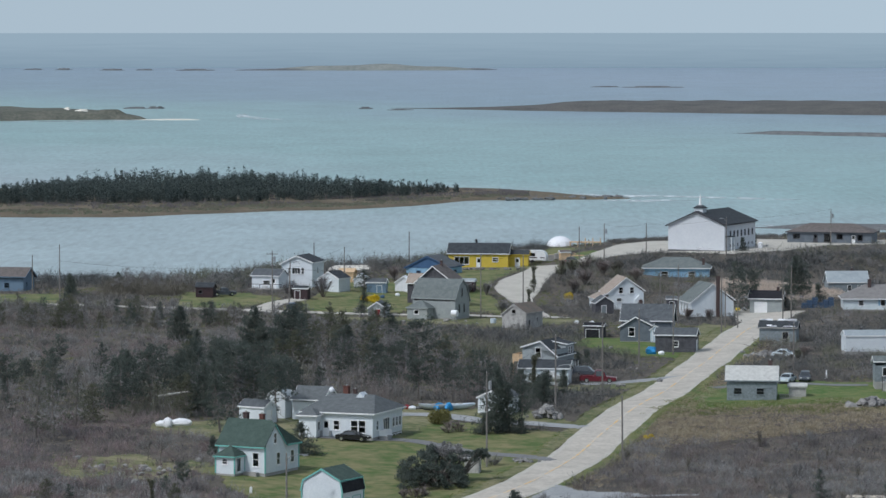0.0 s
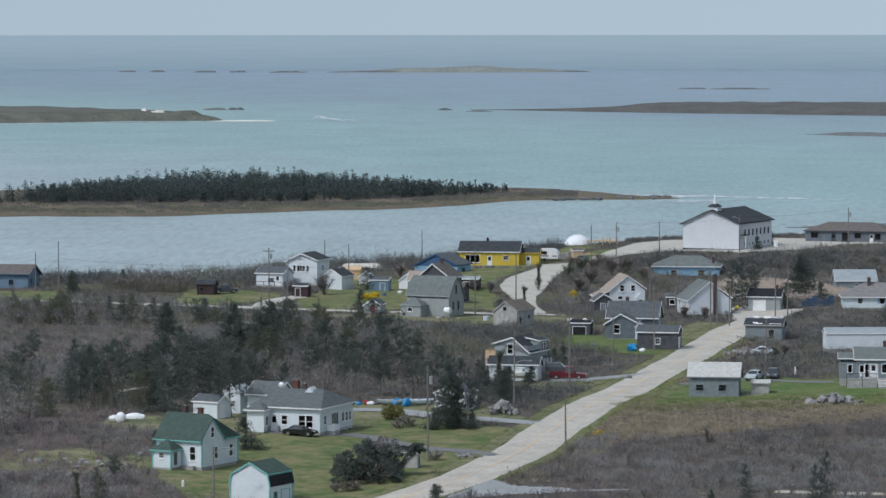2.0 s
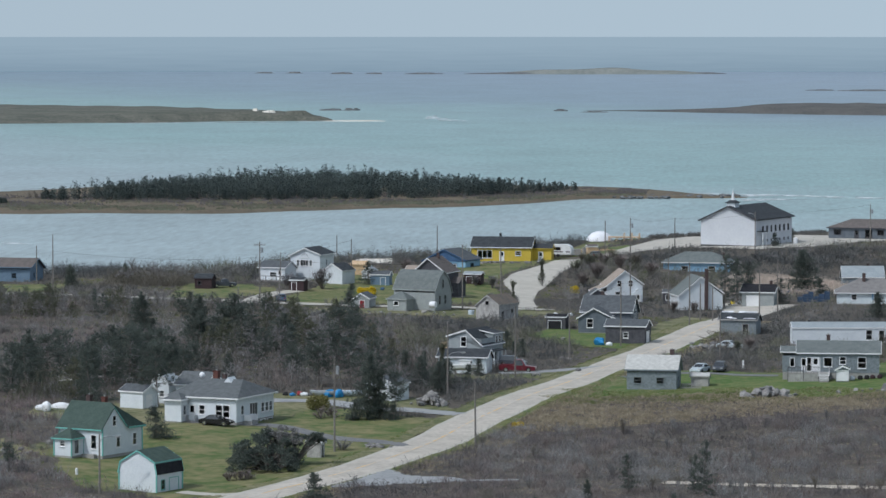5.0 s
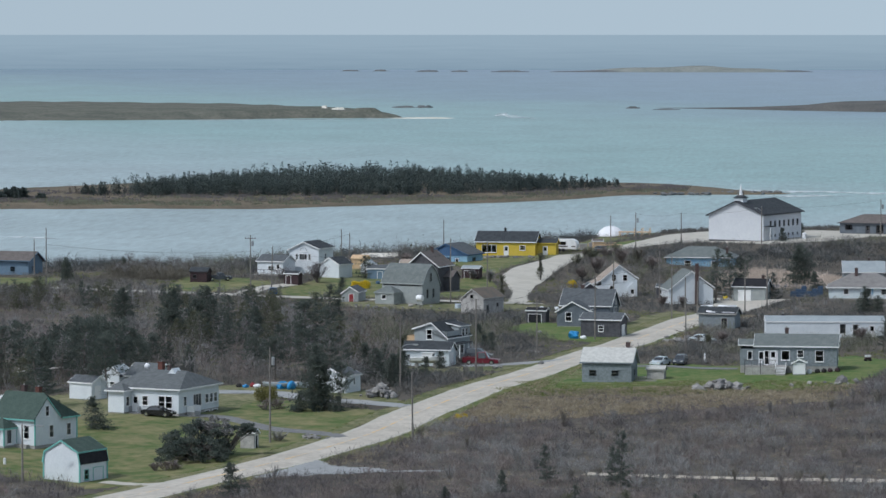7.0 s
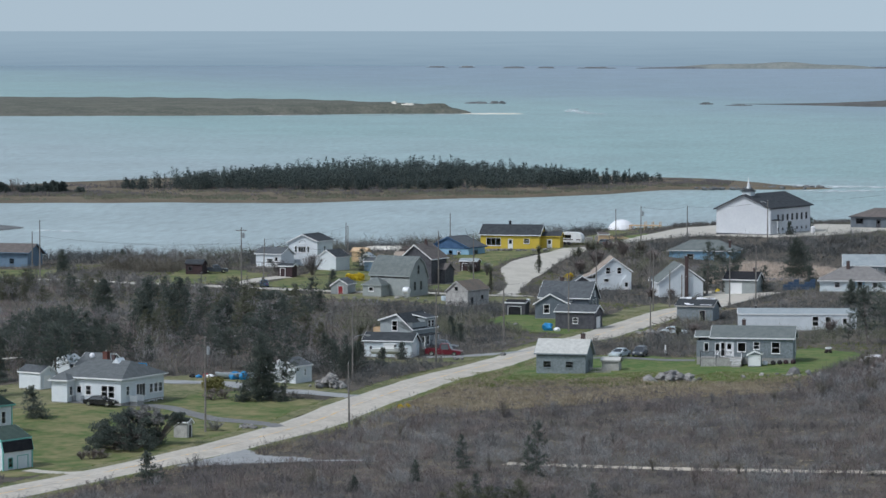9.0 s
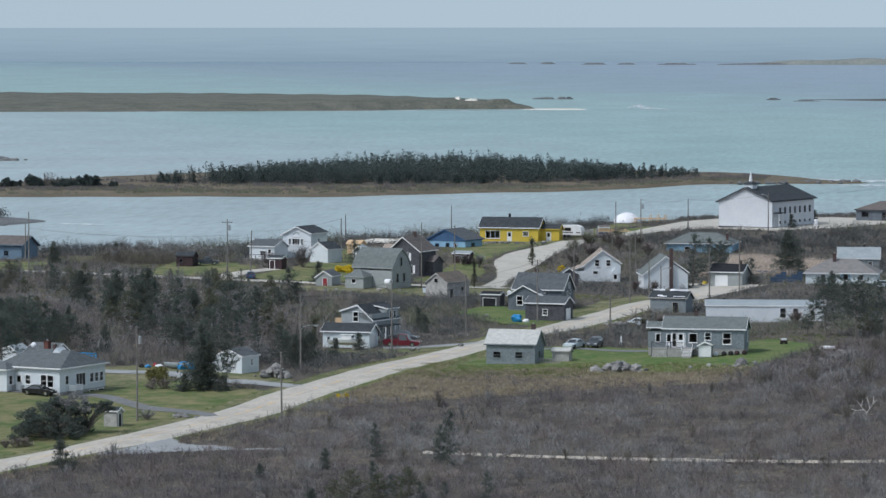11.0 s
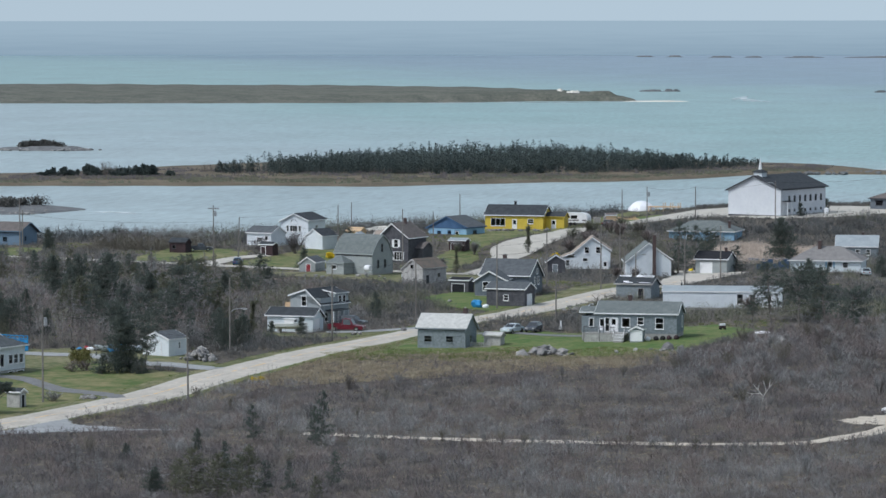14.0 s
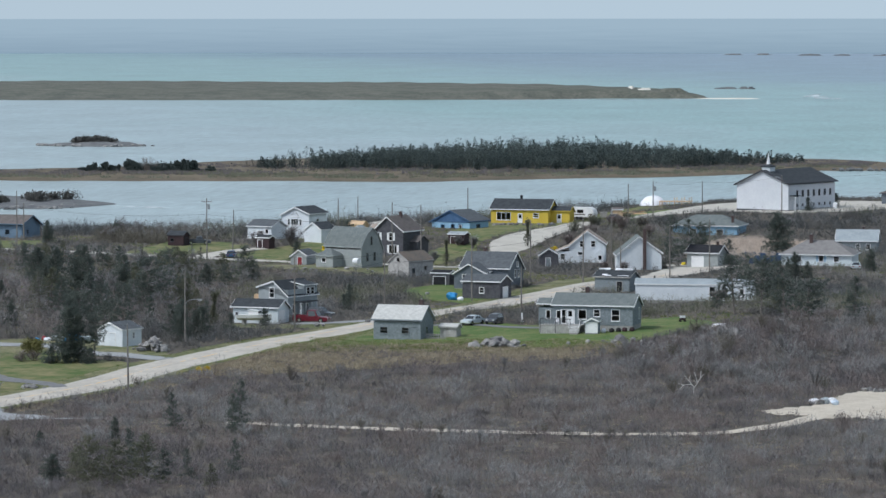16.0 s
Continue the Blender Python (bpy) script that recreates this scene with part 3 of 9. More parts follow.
strip("drive", [(22, 617), (28, 619), (33, 622), (39, 626)], -2.0, 2.0, asphalt_drive, "grey gravel drive at the grey house", "drive", 0.1, 0.3)
APRON = [(9.0, 479), (13.5, 492), (14.5, 496), (17, 490.5), (21, 488.5), (25, 485), (24, 482.5), (17, 480.5), (11.5, 478.5)]
patch("apron", APRON, asphalt_drive, "grey gravel entrance off the road", "drive", 0.12, ragged=0.15)
strip("track", [(24.5, 483.8), (28, 484.2), (32, 483.6)], -0.9, 0.9, asphalt_drive, "narrow gravel track leaving the entrance", "track", 0.1, 0.3)
strip("track", [(50, 479), (57, 477.7), (66, 476), (80, 473), (92, 472), (106, 473), (113, 475), (118, 482), (122, 492), (128, 504)], -1.5, 1.5, sand_track, "sandy dirt track through scrub", "track", 0.1, 0.35)
patch("track_yard", [(114.2, 497), (121.5, 490), (136, 492), (142, 530), (128, 528), (122.2, 522), (119.2, 504)], sand_track, "sandy turning place at the end of the track", "track", 0.07)
patch("gravel_yard", [(17.3, 762), (17.2, 768.5), (16.2, 785), (15.0, 803), (12.8, 818), (10.8, 828), (12.2, 838), (15, 848), (18, 860), (20, 873), (26, 875), (25.5, 860), (23.2, 846), (21.8, 837), (20.4, 827), (18.9, 818), (18.7, 805.5), (19.6, 788), (20.8, 773), (21, 762)], gravel, "pale gravel drive below the yellow house", "gravel yard", 0.1, cell=0.3, ragged=0.06)
patch("gravel_yard", [(28, 876), (31, 890), (35, 908), (42, 934), (50, 943), (72, 948), (110, 944), (112, 930), (90, 921), (80, 905), (66, 893.5), (50, 903), (40, 896), (34, 884)], gravel, "pale gravel lot round the hall", "gravel yard", 0.1, ragged=0.12)
patch("gravel_yard", [(57, 752), (58, 772), (56, 784), (60, 786), (64, 786), (66, 778), (66, 766), (64, 750)], gravel, "pale gravel turning place at the road's end", "gravel yard", 0.09, ragged=0.12)
strip("drive", [(-36, 764), (-34, 779), (-29, 790)], -2.0, 2.0, gravel, "gravel drive to the white house", "drive", 0.1, 0.2)
patch("beach", [(-26, 866), (-25, 880), (-17, 882), (-16, 864)], pale_sand, "pale gravel beach by the shore", "beach", 0.1)

patch("rough_grass", [(-41, 544), (-34, 541), (-30, 533), (-30, 524), (-20, 533), (-5, 541), (-1, 560), (20, 556), (14, 572), (-8, 577), (-22, 574), (-32, 560), (-42, 556)], lawn_dull, "rough dull grass round the white outbuildings", "grass", 0.03)
patch("lawn", [(-29, 497), (-32, 506), (-28, 518), (-24, 528), (-20, 533), (-5, 541), (-1, 560), (8, 551), (17.5, 547), (15.0, 533), (8.4, 506), (-0.5, 478), (-9, 470), (-24, 480)], lawn_green, "green lawn round the white houses", "lawn", 0.045)
patch("rough_grass", [(10, 607), (20, 605), (29, 608), (34, 616), (33, 622), (22, 616), (12, 614)], lawn_dull, "rough grass before the garage and the pickup", "grass", 0.04)
patch("lawn", [(30, 574), (36, 592), (41, 606), (48, 609), (54, 611), (66, 606), (72, 612), (84, 622), (92, 611), (88, 590), (83, 577), (72, 572), (58, 581), (46, 575)], lawn_fresh, "green lawn round the grey bungalow", "lawn", 0.045)
patch("lawn", [(23, 690), (26, 705), (34, 702), (40, 690), (46, 672), (42, 664), (37, 668), (29, 675)], lawn_fresh, "green lawn beside the dark house", "lawn", 0.045)
patch("rough_grass", [(-52.8, 507), (-51.2, 518), (-44.7, 522), (-37.4, 518), (-32, 512), (-31, 499), (-38.2, 497), (-48.5, 498)], lawn_dull, "dull patchy grass among scrub and stones", "grass", 0.045, ragged=0.8)
ROUGH = PATCHES.pop()
patch("lawn", [(-53, 768), (-40, 769), (-33, 790), (-40, 806), (-54, 808)], lawn_green, "green lawn by the dark shed", "lawn", 0.045)
patch("lawn", [(-32, 768), (-8, 768), (-4, 790), (-6, 828), (-25, 852), (-26, 800)], lawn_green, "green lawn by the white house", "lawn", 0.045)
patch("lawn", [(3, 832), (9, 828), (12, 842), (17, 860), (21, 874), (1, 876), (-2, 850)], lawn_green, "green lawn below the yellow house", "lawn", 0.045)
patch("lawn", [(2, 768), (14, 766), (12, 800), (9, 826), (3, 824)], lawn_green, "green lawn by the gravel yard", "lawn", 0.045)
patch("lawn", [(-98, 774), (-78, 772), (-76, 800), (-98, 800)], lawn_green, "green lawn before the blue house", "lawn", 0.045)
patch("lawn", [(-24, 742), (-5, 739), (12, 732), (27, 744), (26, 756), (8, 752), (-20, 756)], lawn_dull, "dull grass strip below the lane", "grass", 0.045)
patch("lawn", [(45, 682), (52, 712), (56, 716), (58, 738), (50, 748), (46, 720), (42, 690)], lawn_dull, "dull grass bank beside the road", "grass", 0.045)
strip("verge", ROAD[2:-3], 3.7, 5.4, lawn_green, "grass verge along the road", "grass", 0.07, 0.3)
strip("verge", ROAD[2:-3], -5.8, -3.5, lawn_dull, "grass verge along the road", "grass", 0.07, 0.3)
patch("lawn", [(28.9, 885.3), (32.6, 873.9), (37.2, 902.1), (35.4, 916.6), (31.0, 910.0)], lawn_fresh, "green grass slope below the dome", "grass", 0.045)
patch("lawn", [(24, 884), (28, 905), (34, 925), (26, 930), (20, 900)], lawn_green, "green bank below the dome", "grass", 0.045)


# ---- islands ----
def island(name, cx, cy, half_x, half_y, high, material, label, turn=0.0, bumps=3, rough=0.0):
    """A low island: flattened dome with a wavy shore."""
    n, rings = 72, 12
    v, q = [], []
    for r in range(rings + 1):
        f = r / rings
        for k in range(n):
            a = 2 * math.pi * k / n
            w = 1 + 0.10 * math.sin(bumps * a + cx) + 0.06 * math.sin((2 * bumps + 1) * a + cy) + 0.03 * math.sin(13 * a)
            x, y = half_x * f * w * math.cos(a), half_y * f * w * math.sin(a)
            z = high * (1 - f ** 4) * (0.75 + 0.25 * math.sin(x * 0.021 + cy) + 0.12 * math.sin(x * 0.07)) * (1 + rough * math.sin(37.7 * k + 5.1 * r + cx)) - (0.6 if r == rings else 0)
            x, y = x * math.cos(turn) - y * math.sin(turn), x * math.sin(turn) + y * math.cos(turn)
            v.append((cx + x, cy + y, z))
            if r:
                o, j = (r - 1) * n, (k + 1) % n
                q.append((o + k, o + n + k, o + n + j, o + j))
    ob = raw_mesh(name, v, q, material, True)
    return tagged(ob, label, "island", kind="structure")


def ribbon_island(name, front, back, high, material, label, lead=9.0, power=1.7, tail=14):
    """A long low island between a front shore and a back shore."""
    f, b = smooth_line(front, 6), smooth_line(back, 6)
    n, rows = 120, 9
    v, q = [], []
    for i in range(n):
        fi, bi_ = i * (len(f) - 1) / (n - 1), i * (len(b) - 1) / (n - 1)
        p = f[int(fi)].lerp(f[min(int(fi) + 1, len(f) - 1)], fi % 1)
        s = b[int(bi_)].lerp(b[min(int(bi_) + 1, len(b) - 1)], bi_ % 1)
        for r in range(rows):
            u = r / (rows - 1)
            w = p.lerp(s, u)
            taper = min(1, (i / lead) ** power, ((n - 1 - i) / tail) ** 0.55)
            z = high * taper * (1 - (2 * u - 1) ** 4) * (0.9 + 0.05 * math.sin(w.x * 0.02 + 3 * u) + 0.04 * math.sin(w.x * 0.17) + 0.03 * math.sin(w.x * 0.61 + 2 * u)) - (0.5 if r in (0, rows - 1) else 0)
            y = w.y + (1.5 * math.sin(w.x * 0.2) + 1.5 * math.sin(w.x * 0.09)) * (1 - u)
            v.append((w.x, y, z))
            if i and r:
                o = (i - 1) * rows + r - 1
                q.append((o, o + rows, o + rows + 1, o + 1))
    ob = raw_mesh(name, v, q, material, True)
    return tagged(ob, label, "island", kind="structure")


WOOD_FRONT = [(-420, 1215), (-300, 1228), (-240, 1238), (-192, 1240), (-143, 1250), (-109, 1246), (-71, 1276), (-31, 1303), (-10, 1331), (9, 1366), (30, 1374), (66, 1386)]
WOOD_BACK = [(-420, 1290), (-300, 1300), (-241, 1335), (-205, 1421), (-150, 1500), (-100, 1510), (-50, 1500), (-10, 1480), (20, 1462), (36, 1440), (52, 1405), (68, 1392)]
ribbon_island("island", WOOD_FRONT, WOOD_BACK, 1.6, marsh, "low island of brown marsh grass with a spruce wood")
ribbon_island("island", [(-1400, 2180), (-611, 2321), (-438, 2354), (-303, 2395), (-250, 2438), (-190, 2448)], [(-1500, 2700), (-762, 2760), (-520, 2790), (-330, 2700), (-240, 2560), (-186, 2460)], 6.6, dune, "long low island of dune grass", tail=6)
island("dune_face", -239, 2474, 4, 12, 13.4, pale_sand, "bare pale sand on the dune island", 0.2, rough=0.1)
island("dune_face", -230, 2468, 7, 9, 11.6, pale_sand, "bare pale sand on the dune island", 0.0, rough=0.1)
island("dune_mound", -212, 2466, 12, 14, 7.6, dune, "low grassy mound at the dune island's end", 0.0, rough=0.06)
island("sand_spit", -172, 2446, 21, 7, 0.7, pale_sand, "pale sand spit at the island's tip", 0.1)
ribbon_island("island", [(-40, 2755), (45, 2690), (121, 2642), (290, 2550), (600, 2400), (1000, 2250)], [(-36, 2765), (60, 2790), (140, 2830), (330, 2800), (650, 2700), (1050, 2550)], 6.2, moor, "long low dark moorland island", 16.0, 2.4)
ribbon_island("island", [(160, 2160), (200, 2125), (240, 2096), (420, 1990)], [(165, 2170), (205, 2145), (245, 2118), (430, 2015)], 2.0, rock_hazed, "low rocky reef")
ribbon_island("island", [(-330, 1010), (-230, 1045), (-184, 1062), (-165, 1072), (-157, 1100)], [(-360, 1160), (-260, 1160), (-212, 1150), (-182, 1128), (-158, 1104)], 0.9, rock_hazed, "low dark rocky point with shrubs")
island("island", -310, 1565, 23, 13, 1.5, rock_hazed, "small dark rocky islet", rough=0.25)
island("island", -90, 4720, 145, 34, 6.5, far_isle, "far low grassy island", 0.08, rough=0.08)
island("island", 26, 4735, 40, 16, 3, rock_hazed, "far rocky ledge")
island("island", -205, 4700, 50, 14, 2.5, rock_hazed, "far rocky ledge")
for rx, ry, rw in ((-499, 4747, 13), (-462, 4746, 10), (-398, 4696, 16), (-300, 4690, 24), (-360, 4700, 12), (190, 3560, 30), (150, 3580, 14)):
    island("reef", rx, ry, rw, 6, 1.3, rock_hazed, "dark rocks awash in the sea", rough=0.8)
for rx, ry, rw in ((-30, 2700, 10), (-55, 2740, 5), (-221, 2745, 5), (-216, 2746, 8), (-205, 2747, 4), (-200, 2747, 3)):
    island("reef", rx, ry, rw, 5, 1.0, rock_hazed, "dark rocks awash in the sea", rough=0.8)
ribbon_island("island", [(92, 1192), (110, 1186), (135, 1180), (300, 1150)], [(96, 1200), (115, 1200), (140, 1198), (310, 1180)], 1.6, rock_hazed, "low rocky shore reef")


# white water over the shoals and along the shores
def surf(line, wide, label="white surf breaking over the shoals"):
    pts = smooth_line(line, 8)
    v, q = [], []
    for i, w in enumerate(pts):
        h = wide * (0.55 + 0.45 * math.sin(i * 0.7) * math.sin(i * 0.23 + 1)) * min(1, i / 3 + 0.1, (len(pts) - 1 - i) / 3 + 0.1)
        v += [(w.x, w.y - h / 2, 0.12), (w.x, w.y + h / 2, 0.12)]
        if i:
            q.append((2 * i - 2, 2 * i, 2 * i + 1, 2 * i - 1))
    return tagged(raw_mesh("surf", v, q, surf_foam), label, "surf", kind="structure")


surf([(29, 1417), (44, 1408), (60, 1404), (79, 1405), (98, 1392), (112, 1384), (129, 1376)], 36)
surf([(54, 1373), (66, 1369), (78, 1374), (90, 1370)], 20)
surf([(90, 1214), (99, 1207), (107, 1195), (114, 1195)], 10)
surf([(-211, 2440), (-191, 2452), (-166, 2452)], 40)
surf([(-136, 2568), (-116, 2478), (-101, 2451)], 110)
surf([(-209, 1350), (-202, 1373), (-203, 1406), (-200, 1436), (-192, 1442)], 30)
surf([(-153, 1084), (-146, 1088), (-134, 1078)], 12)
surf([(-9, 1432), (15, 1420), (31, 1428), (48, 1426)], 26)
surf([(-533, 2362), (-466, 2358), (-365, 2388), (-260, 2404), (-193, 2430)], 40)

# ---- buildings ----
FACES = {"F": (lambda L, W: (-L / 2, -W / 2), (1, 0)), "R": (lambda L, W: (L / 2, -W / 2), (0, 1)), "B": (lambda L, W: (L / 2, W / 2), (-1, 0)), "L": (lambda L, W: (-L / 2, W / 2), (0, -1))}


def face_frame(face, L, W):
    """Local x runs along the face from its left end as seen from outside, local y goes inwards."""
    start, d = FACES[face]
    x, y = start(L, W)
    return Matrix.Translation((x, y, 0)) @ Matrix(((d[0], -d[1], 0, 0), (d[1], d[0], 0, 0), (0, 0, 1, 0), (0, 0, 0, 1)))


def wall_panel(length, height, holes, thick=0.16):
    """A wall with openings cut right through it."""
    bm = bmesh.new()
    xs = sorted({0, length, *[v for h in holes for v in (h[0], h[0] + h[2])]})
    zs = sorted({0, height, *[v for h in holes for v in (h[1], h[1] + h[3])]})
    solid = lambda x, z: not any(h[0] < x < h[0] + h[2] and h[1] < z < h[1] + h[3] for h in holes)  # noqa: E731
    for i in range(len(xs) - 1):
        for k in range(len(zs) - 1):
            if solid((xs[i] + xs[i + 1]) / 2, (zs[k] + zs[k + 1]) / 2):
                c = [(xs[i], zs[k]), (xs[i + 1], zs[k]), (xs[i + 1], zs[k + 1]), (xs[i], zs[k + 1])]
                bm.faces.new([bm.verts.new((x, 0, z)) for x, z in c])
                bm.faces.new([bm.verts.new((x, thick, z)) for x, z in c[::-1]])
    for x, z, w, h in holes:
        c = [(x, z), (x + w, z), (x + w, z + h), (x, z + h)]
        for j in range(4):
            (a, b), (d, e) = c[j], c[(j + 1) % 4]
            bm.faces.new([bm.verts.new(p) for p in ((a, 0, b), (d, 0, e), (d, thick, e), (a, thick, b))])
    bmesh.ops.remove_doubles(bm, verts=bm.verts, dist=0.0005)
    return bm


def add_window(owner, m, x, z, w, h, trim, panes=2, proud=0.0, shutters=None, name="window"):
    """A window in its opening: frame, panes and sill as parts."""
    win = new(name)
    win.parent = owner
    win.matrix_basis = m @ Matrix.Translation((x, -proud, z))
    f = 0.09
    bm = boxes((-f, 0, -0.05, 0.05, -f, h + f), (w, w + f, -0.05, 0.05, -f, h + f), (0, w, -0.05, 0.05, h, h + f), (0, w, -0.05, 0.05, -f, 0))
    part("frame", bm, trim, win)
    if panes == 2:
        part("mullion", boxes((0, w, -0.02, 0.03, h / 2 - 0.03, h / 2 + 0.03)), trim, win)
    elif panes > 2:
        for k in range(1, panes - 1):
            part("mullion", boxes((w * k / (panes - 1) - 0.04, w * k / (panes - 1) + 0.04, -0.02, 0.03, 0, h)), trim, win)
    part("pane", boxes((0, w, 0.035, 0.05, 0, h)), glass, win)
    part("sill", boxes((-0.12, w + 0.12, -0.12, 0.02, -f - 0.06, -f)), trim, win)
    # no opening here: a black sheet stands for the dark room behind
    if proud:
        part("backing", boxes((0, w, 0.055, 0.075, 0, h)), roof_black, win)
    if shutters:
        for s in (-0.5, w + 0.12):
            part("shutter", boxes((s, s + 0.38, -0.04, 0.0, -0.03, h + 0.03)), shutters, win)
    return win


def add_door(owner, m, x, w, h, material, trim, z=0.0, glazed=False):
    d = new("door")
    d.parent = owner
    d.matrix_basis = m @ Matrix.Translation((x, 0, z))
    part("frame", boxes((-0.09, 0, -0.05, 0.04, 0, h + 0.09), (w, w + 0.09, -0.05, 0.04, 0, h + 0.09), (0, w, -0.05, 0.04, h, h + 0.09)), trim, d)
    part("leaf", boxes((0, w, 0.02, 0.07, 0, h), (0.12, w - 0.12, 0.005, 0.02, 0.15, h * 0.45)), material, d)
    part("knob", boxes((w - 0.14, w - 0.08, -0.03, 0.02, 0.98, 1.06)), chrome, d)
    if glazed:
        part("pane", boxes((0.16, w - 0.16, 0.0, 0.018, h * 0.52, h - 0.15)), glass, d)
        # black sheet behind the glass in place of the unlit room
        part("pane_backing", boxes((0.16, w - 0.16, 0.0181, 0.0195, h * 0.52, h - 0.15)), roof_black, d)
    return d


def add_roof(owner, prof, length, along, material, trim, over=0.35, thick=0.16, name="roof", shift=(0, 0)):
    """A roof whose cross-section is prof (offset, height), swept along 'u' (x) or 'v' (y)."""
    (a0, z0), (a1, z1) = prof[0], prof[1]
    (b0, y0), (b1, y1) = prof[-1], prof[-2]
    s0, s1 = (z1 - z0) / (a1 - a0), (y1 - y0) / (b1 - b0)
    outer = [(a0 - over, z0 - over * s0), *prof[1:-1], (b0 + over, y0 - over * s1)]
    m = Matrix.Translation((shift[0], shift[1], 0)) @ (Matrix.Rotation(radians(90), 4, "Z") if along == "u" else Matrix.Identity(4))
    if along == "u":
        outer = [(-x, z) for x, z in outer][::-1]
    ring = [(x, z + thick) for x, z in outer] + [(x, z) for x, z in outer[::-1]]
    half = length / 2 + over
    bm = bmesh.new()
    prism(bm, ring, -half, half, m)
    bmesh.ops.recalc_face_normals(bm, faces=bm.faces)
    roof = part(name, bm, material, owner)
    for end in (-1, 1):
        bm = bmesh.new()
        board = [(x, z + thick * 0.95) for x, z in outer] + [(x, z - 0.10) for x, z in outer[::-1]]
        e = end * (half + 0.012)
        prism(bm, board, e - 0.03, e + 0.03, m)
        bmesh.ops.recalc_face_normals(bm, faces=bm.faces)
        part("rake_board", bm, trim, roof)
    for x, z in (outer[0], outer[-1]):
        bm = bmesh.new()
        box(bm, x - 0.03, x + 0.03, -half, half, z - 0.06, z + thick * 0.9, m)
        part("fascia", bm, trim, roof)
    return roof


def add_hip(owner, L, W, h, rise, ridge, material, trim, over=0.4, shift=(0, 0), along="u", name="roof"):
    a, b = L / 2 + over, W / 2 + over
    r = ridge / 2
    drop = h - over * rise / (min(L, W) / 2)
    top = h + rise
    bm = bmesh.new()
    sx, sy = shift
    lo = [bm.verts.new((x + sx, y + sy, drop - 0.1)) for x, y in ((-a, -b), (a, -b), (a, b), (-a, b))]
    up = [bm.verts.new((x + sx, y + sy, drop + 0.08)) for x, y in ((-a, -b), (a, -b), (a, b), (-a, b))]
    if along == "u":
        p, q = bm.verts.new((-r + sx, sy, top)), bm.verts.new((r + sx, sy, top))
        tops = ((up[0], up[1], q, p), (up[1], up[2], q), (up[2], up[3], p, q), (up[3], up[0], p))
    else:
        p, q = bm.verts.new((sx, -r + sy, top)), bm.verts.new((sx, r + sy, top))
        tops = ((up[0], up[1], p), (up[1], up[2], q, p), (up[2], up[3], q), (up[3], up[0], p, q))
    for f in tops:
        bm.faces.new(f)
    for i in range(4):
        bm.faces.new((lo[i], lo[(i + 1) % 4], up[(i + 1) % 4], up[i]))
    bm.faces.new(lo[::-1])
    roof = part(name, bm, material, owner)
    for x0, x1, y0, y1 in ((-a - 0.02, a + 0.02, -b - 0.05, -b - 0.005), (-a - 0.02, a + 0.02, b + 0.005, b + 0.05), (a + 0.005, a + 0.05, -b, b), (-a - 0.05, -a - 0.005, -b, b)):
        part("fascia", boxes((x0 + sx, x1 + sx, y0 + sy, y1 + sy, drop - 0.12, drop + 0.07)), trim, roof)
    return roof


def add_chimney(owner, x, y, z0, z1, material=None, w=0.5):
    c = part("chimney", boxes((x - w / 2, x + w / 2, y - w / 2, y + w / 2, z0, z1), (x - w / 2 - 0.05, x + w / 2 + 0.05, y - w / 2 - 0.05, y + w / 2 + 0.05, z1 - 0.14, z1)), material or brick_red, owner)
    bm = bmesh.new()
    tube(bm, (x, y, z1), (x, y, z1 + 0.22), 0.11, 0.11, 8)
    part("flue", bm, concrete, c)
    return c


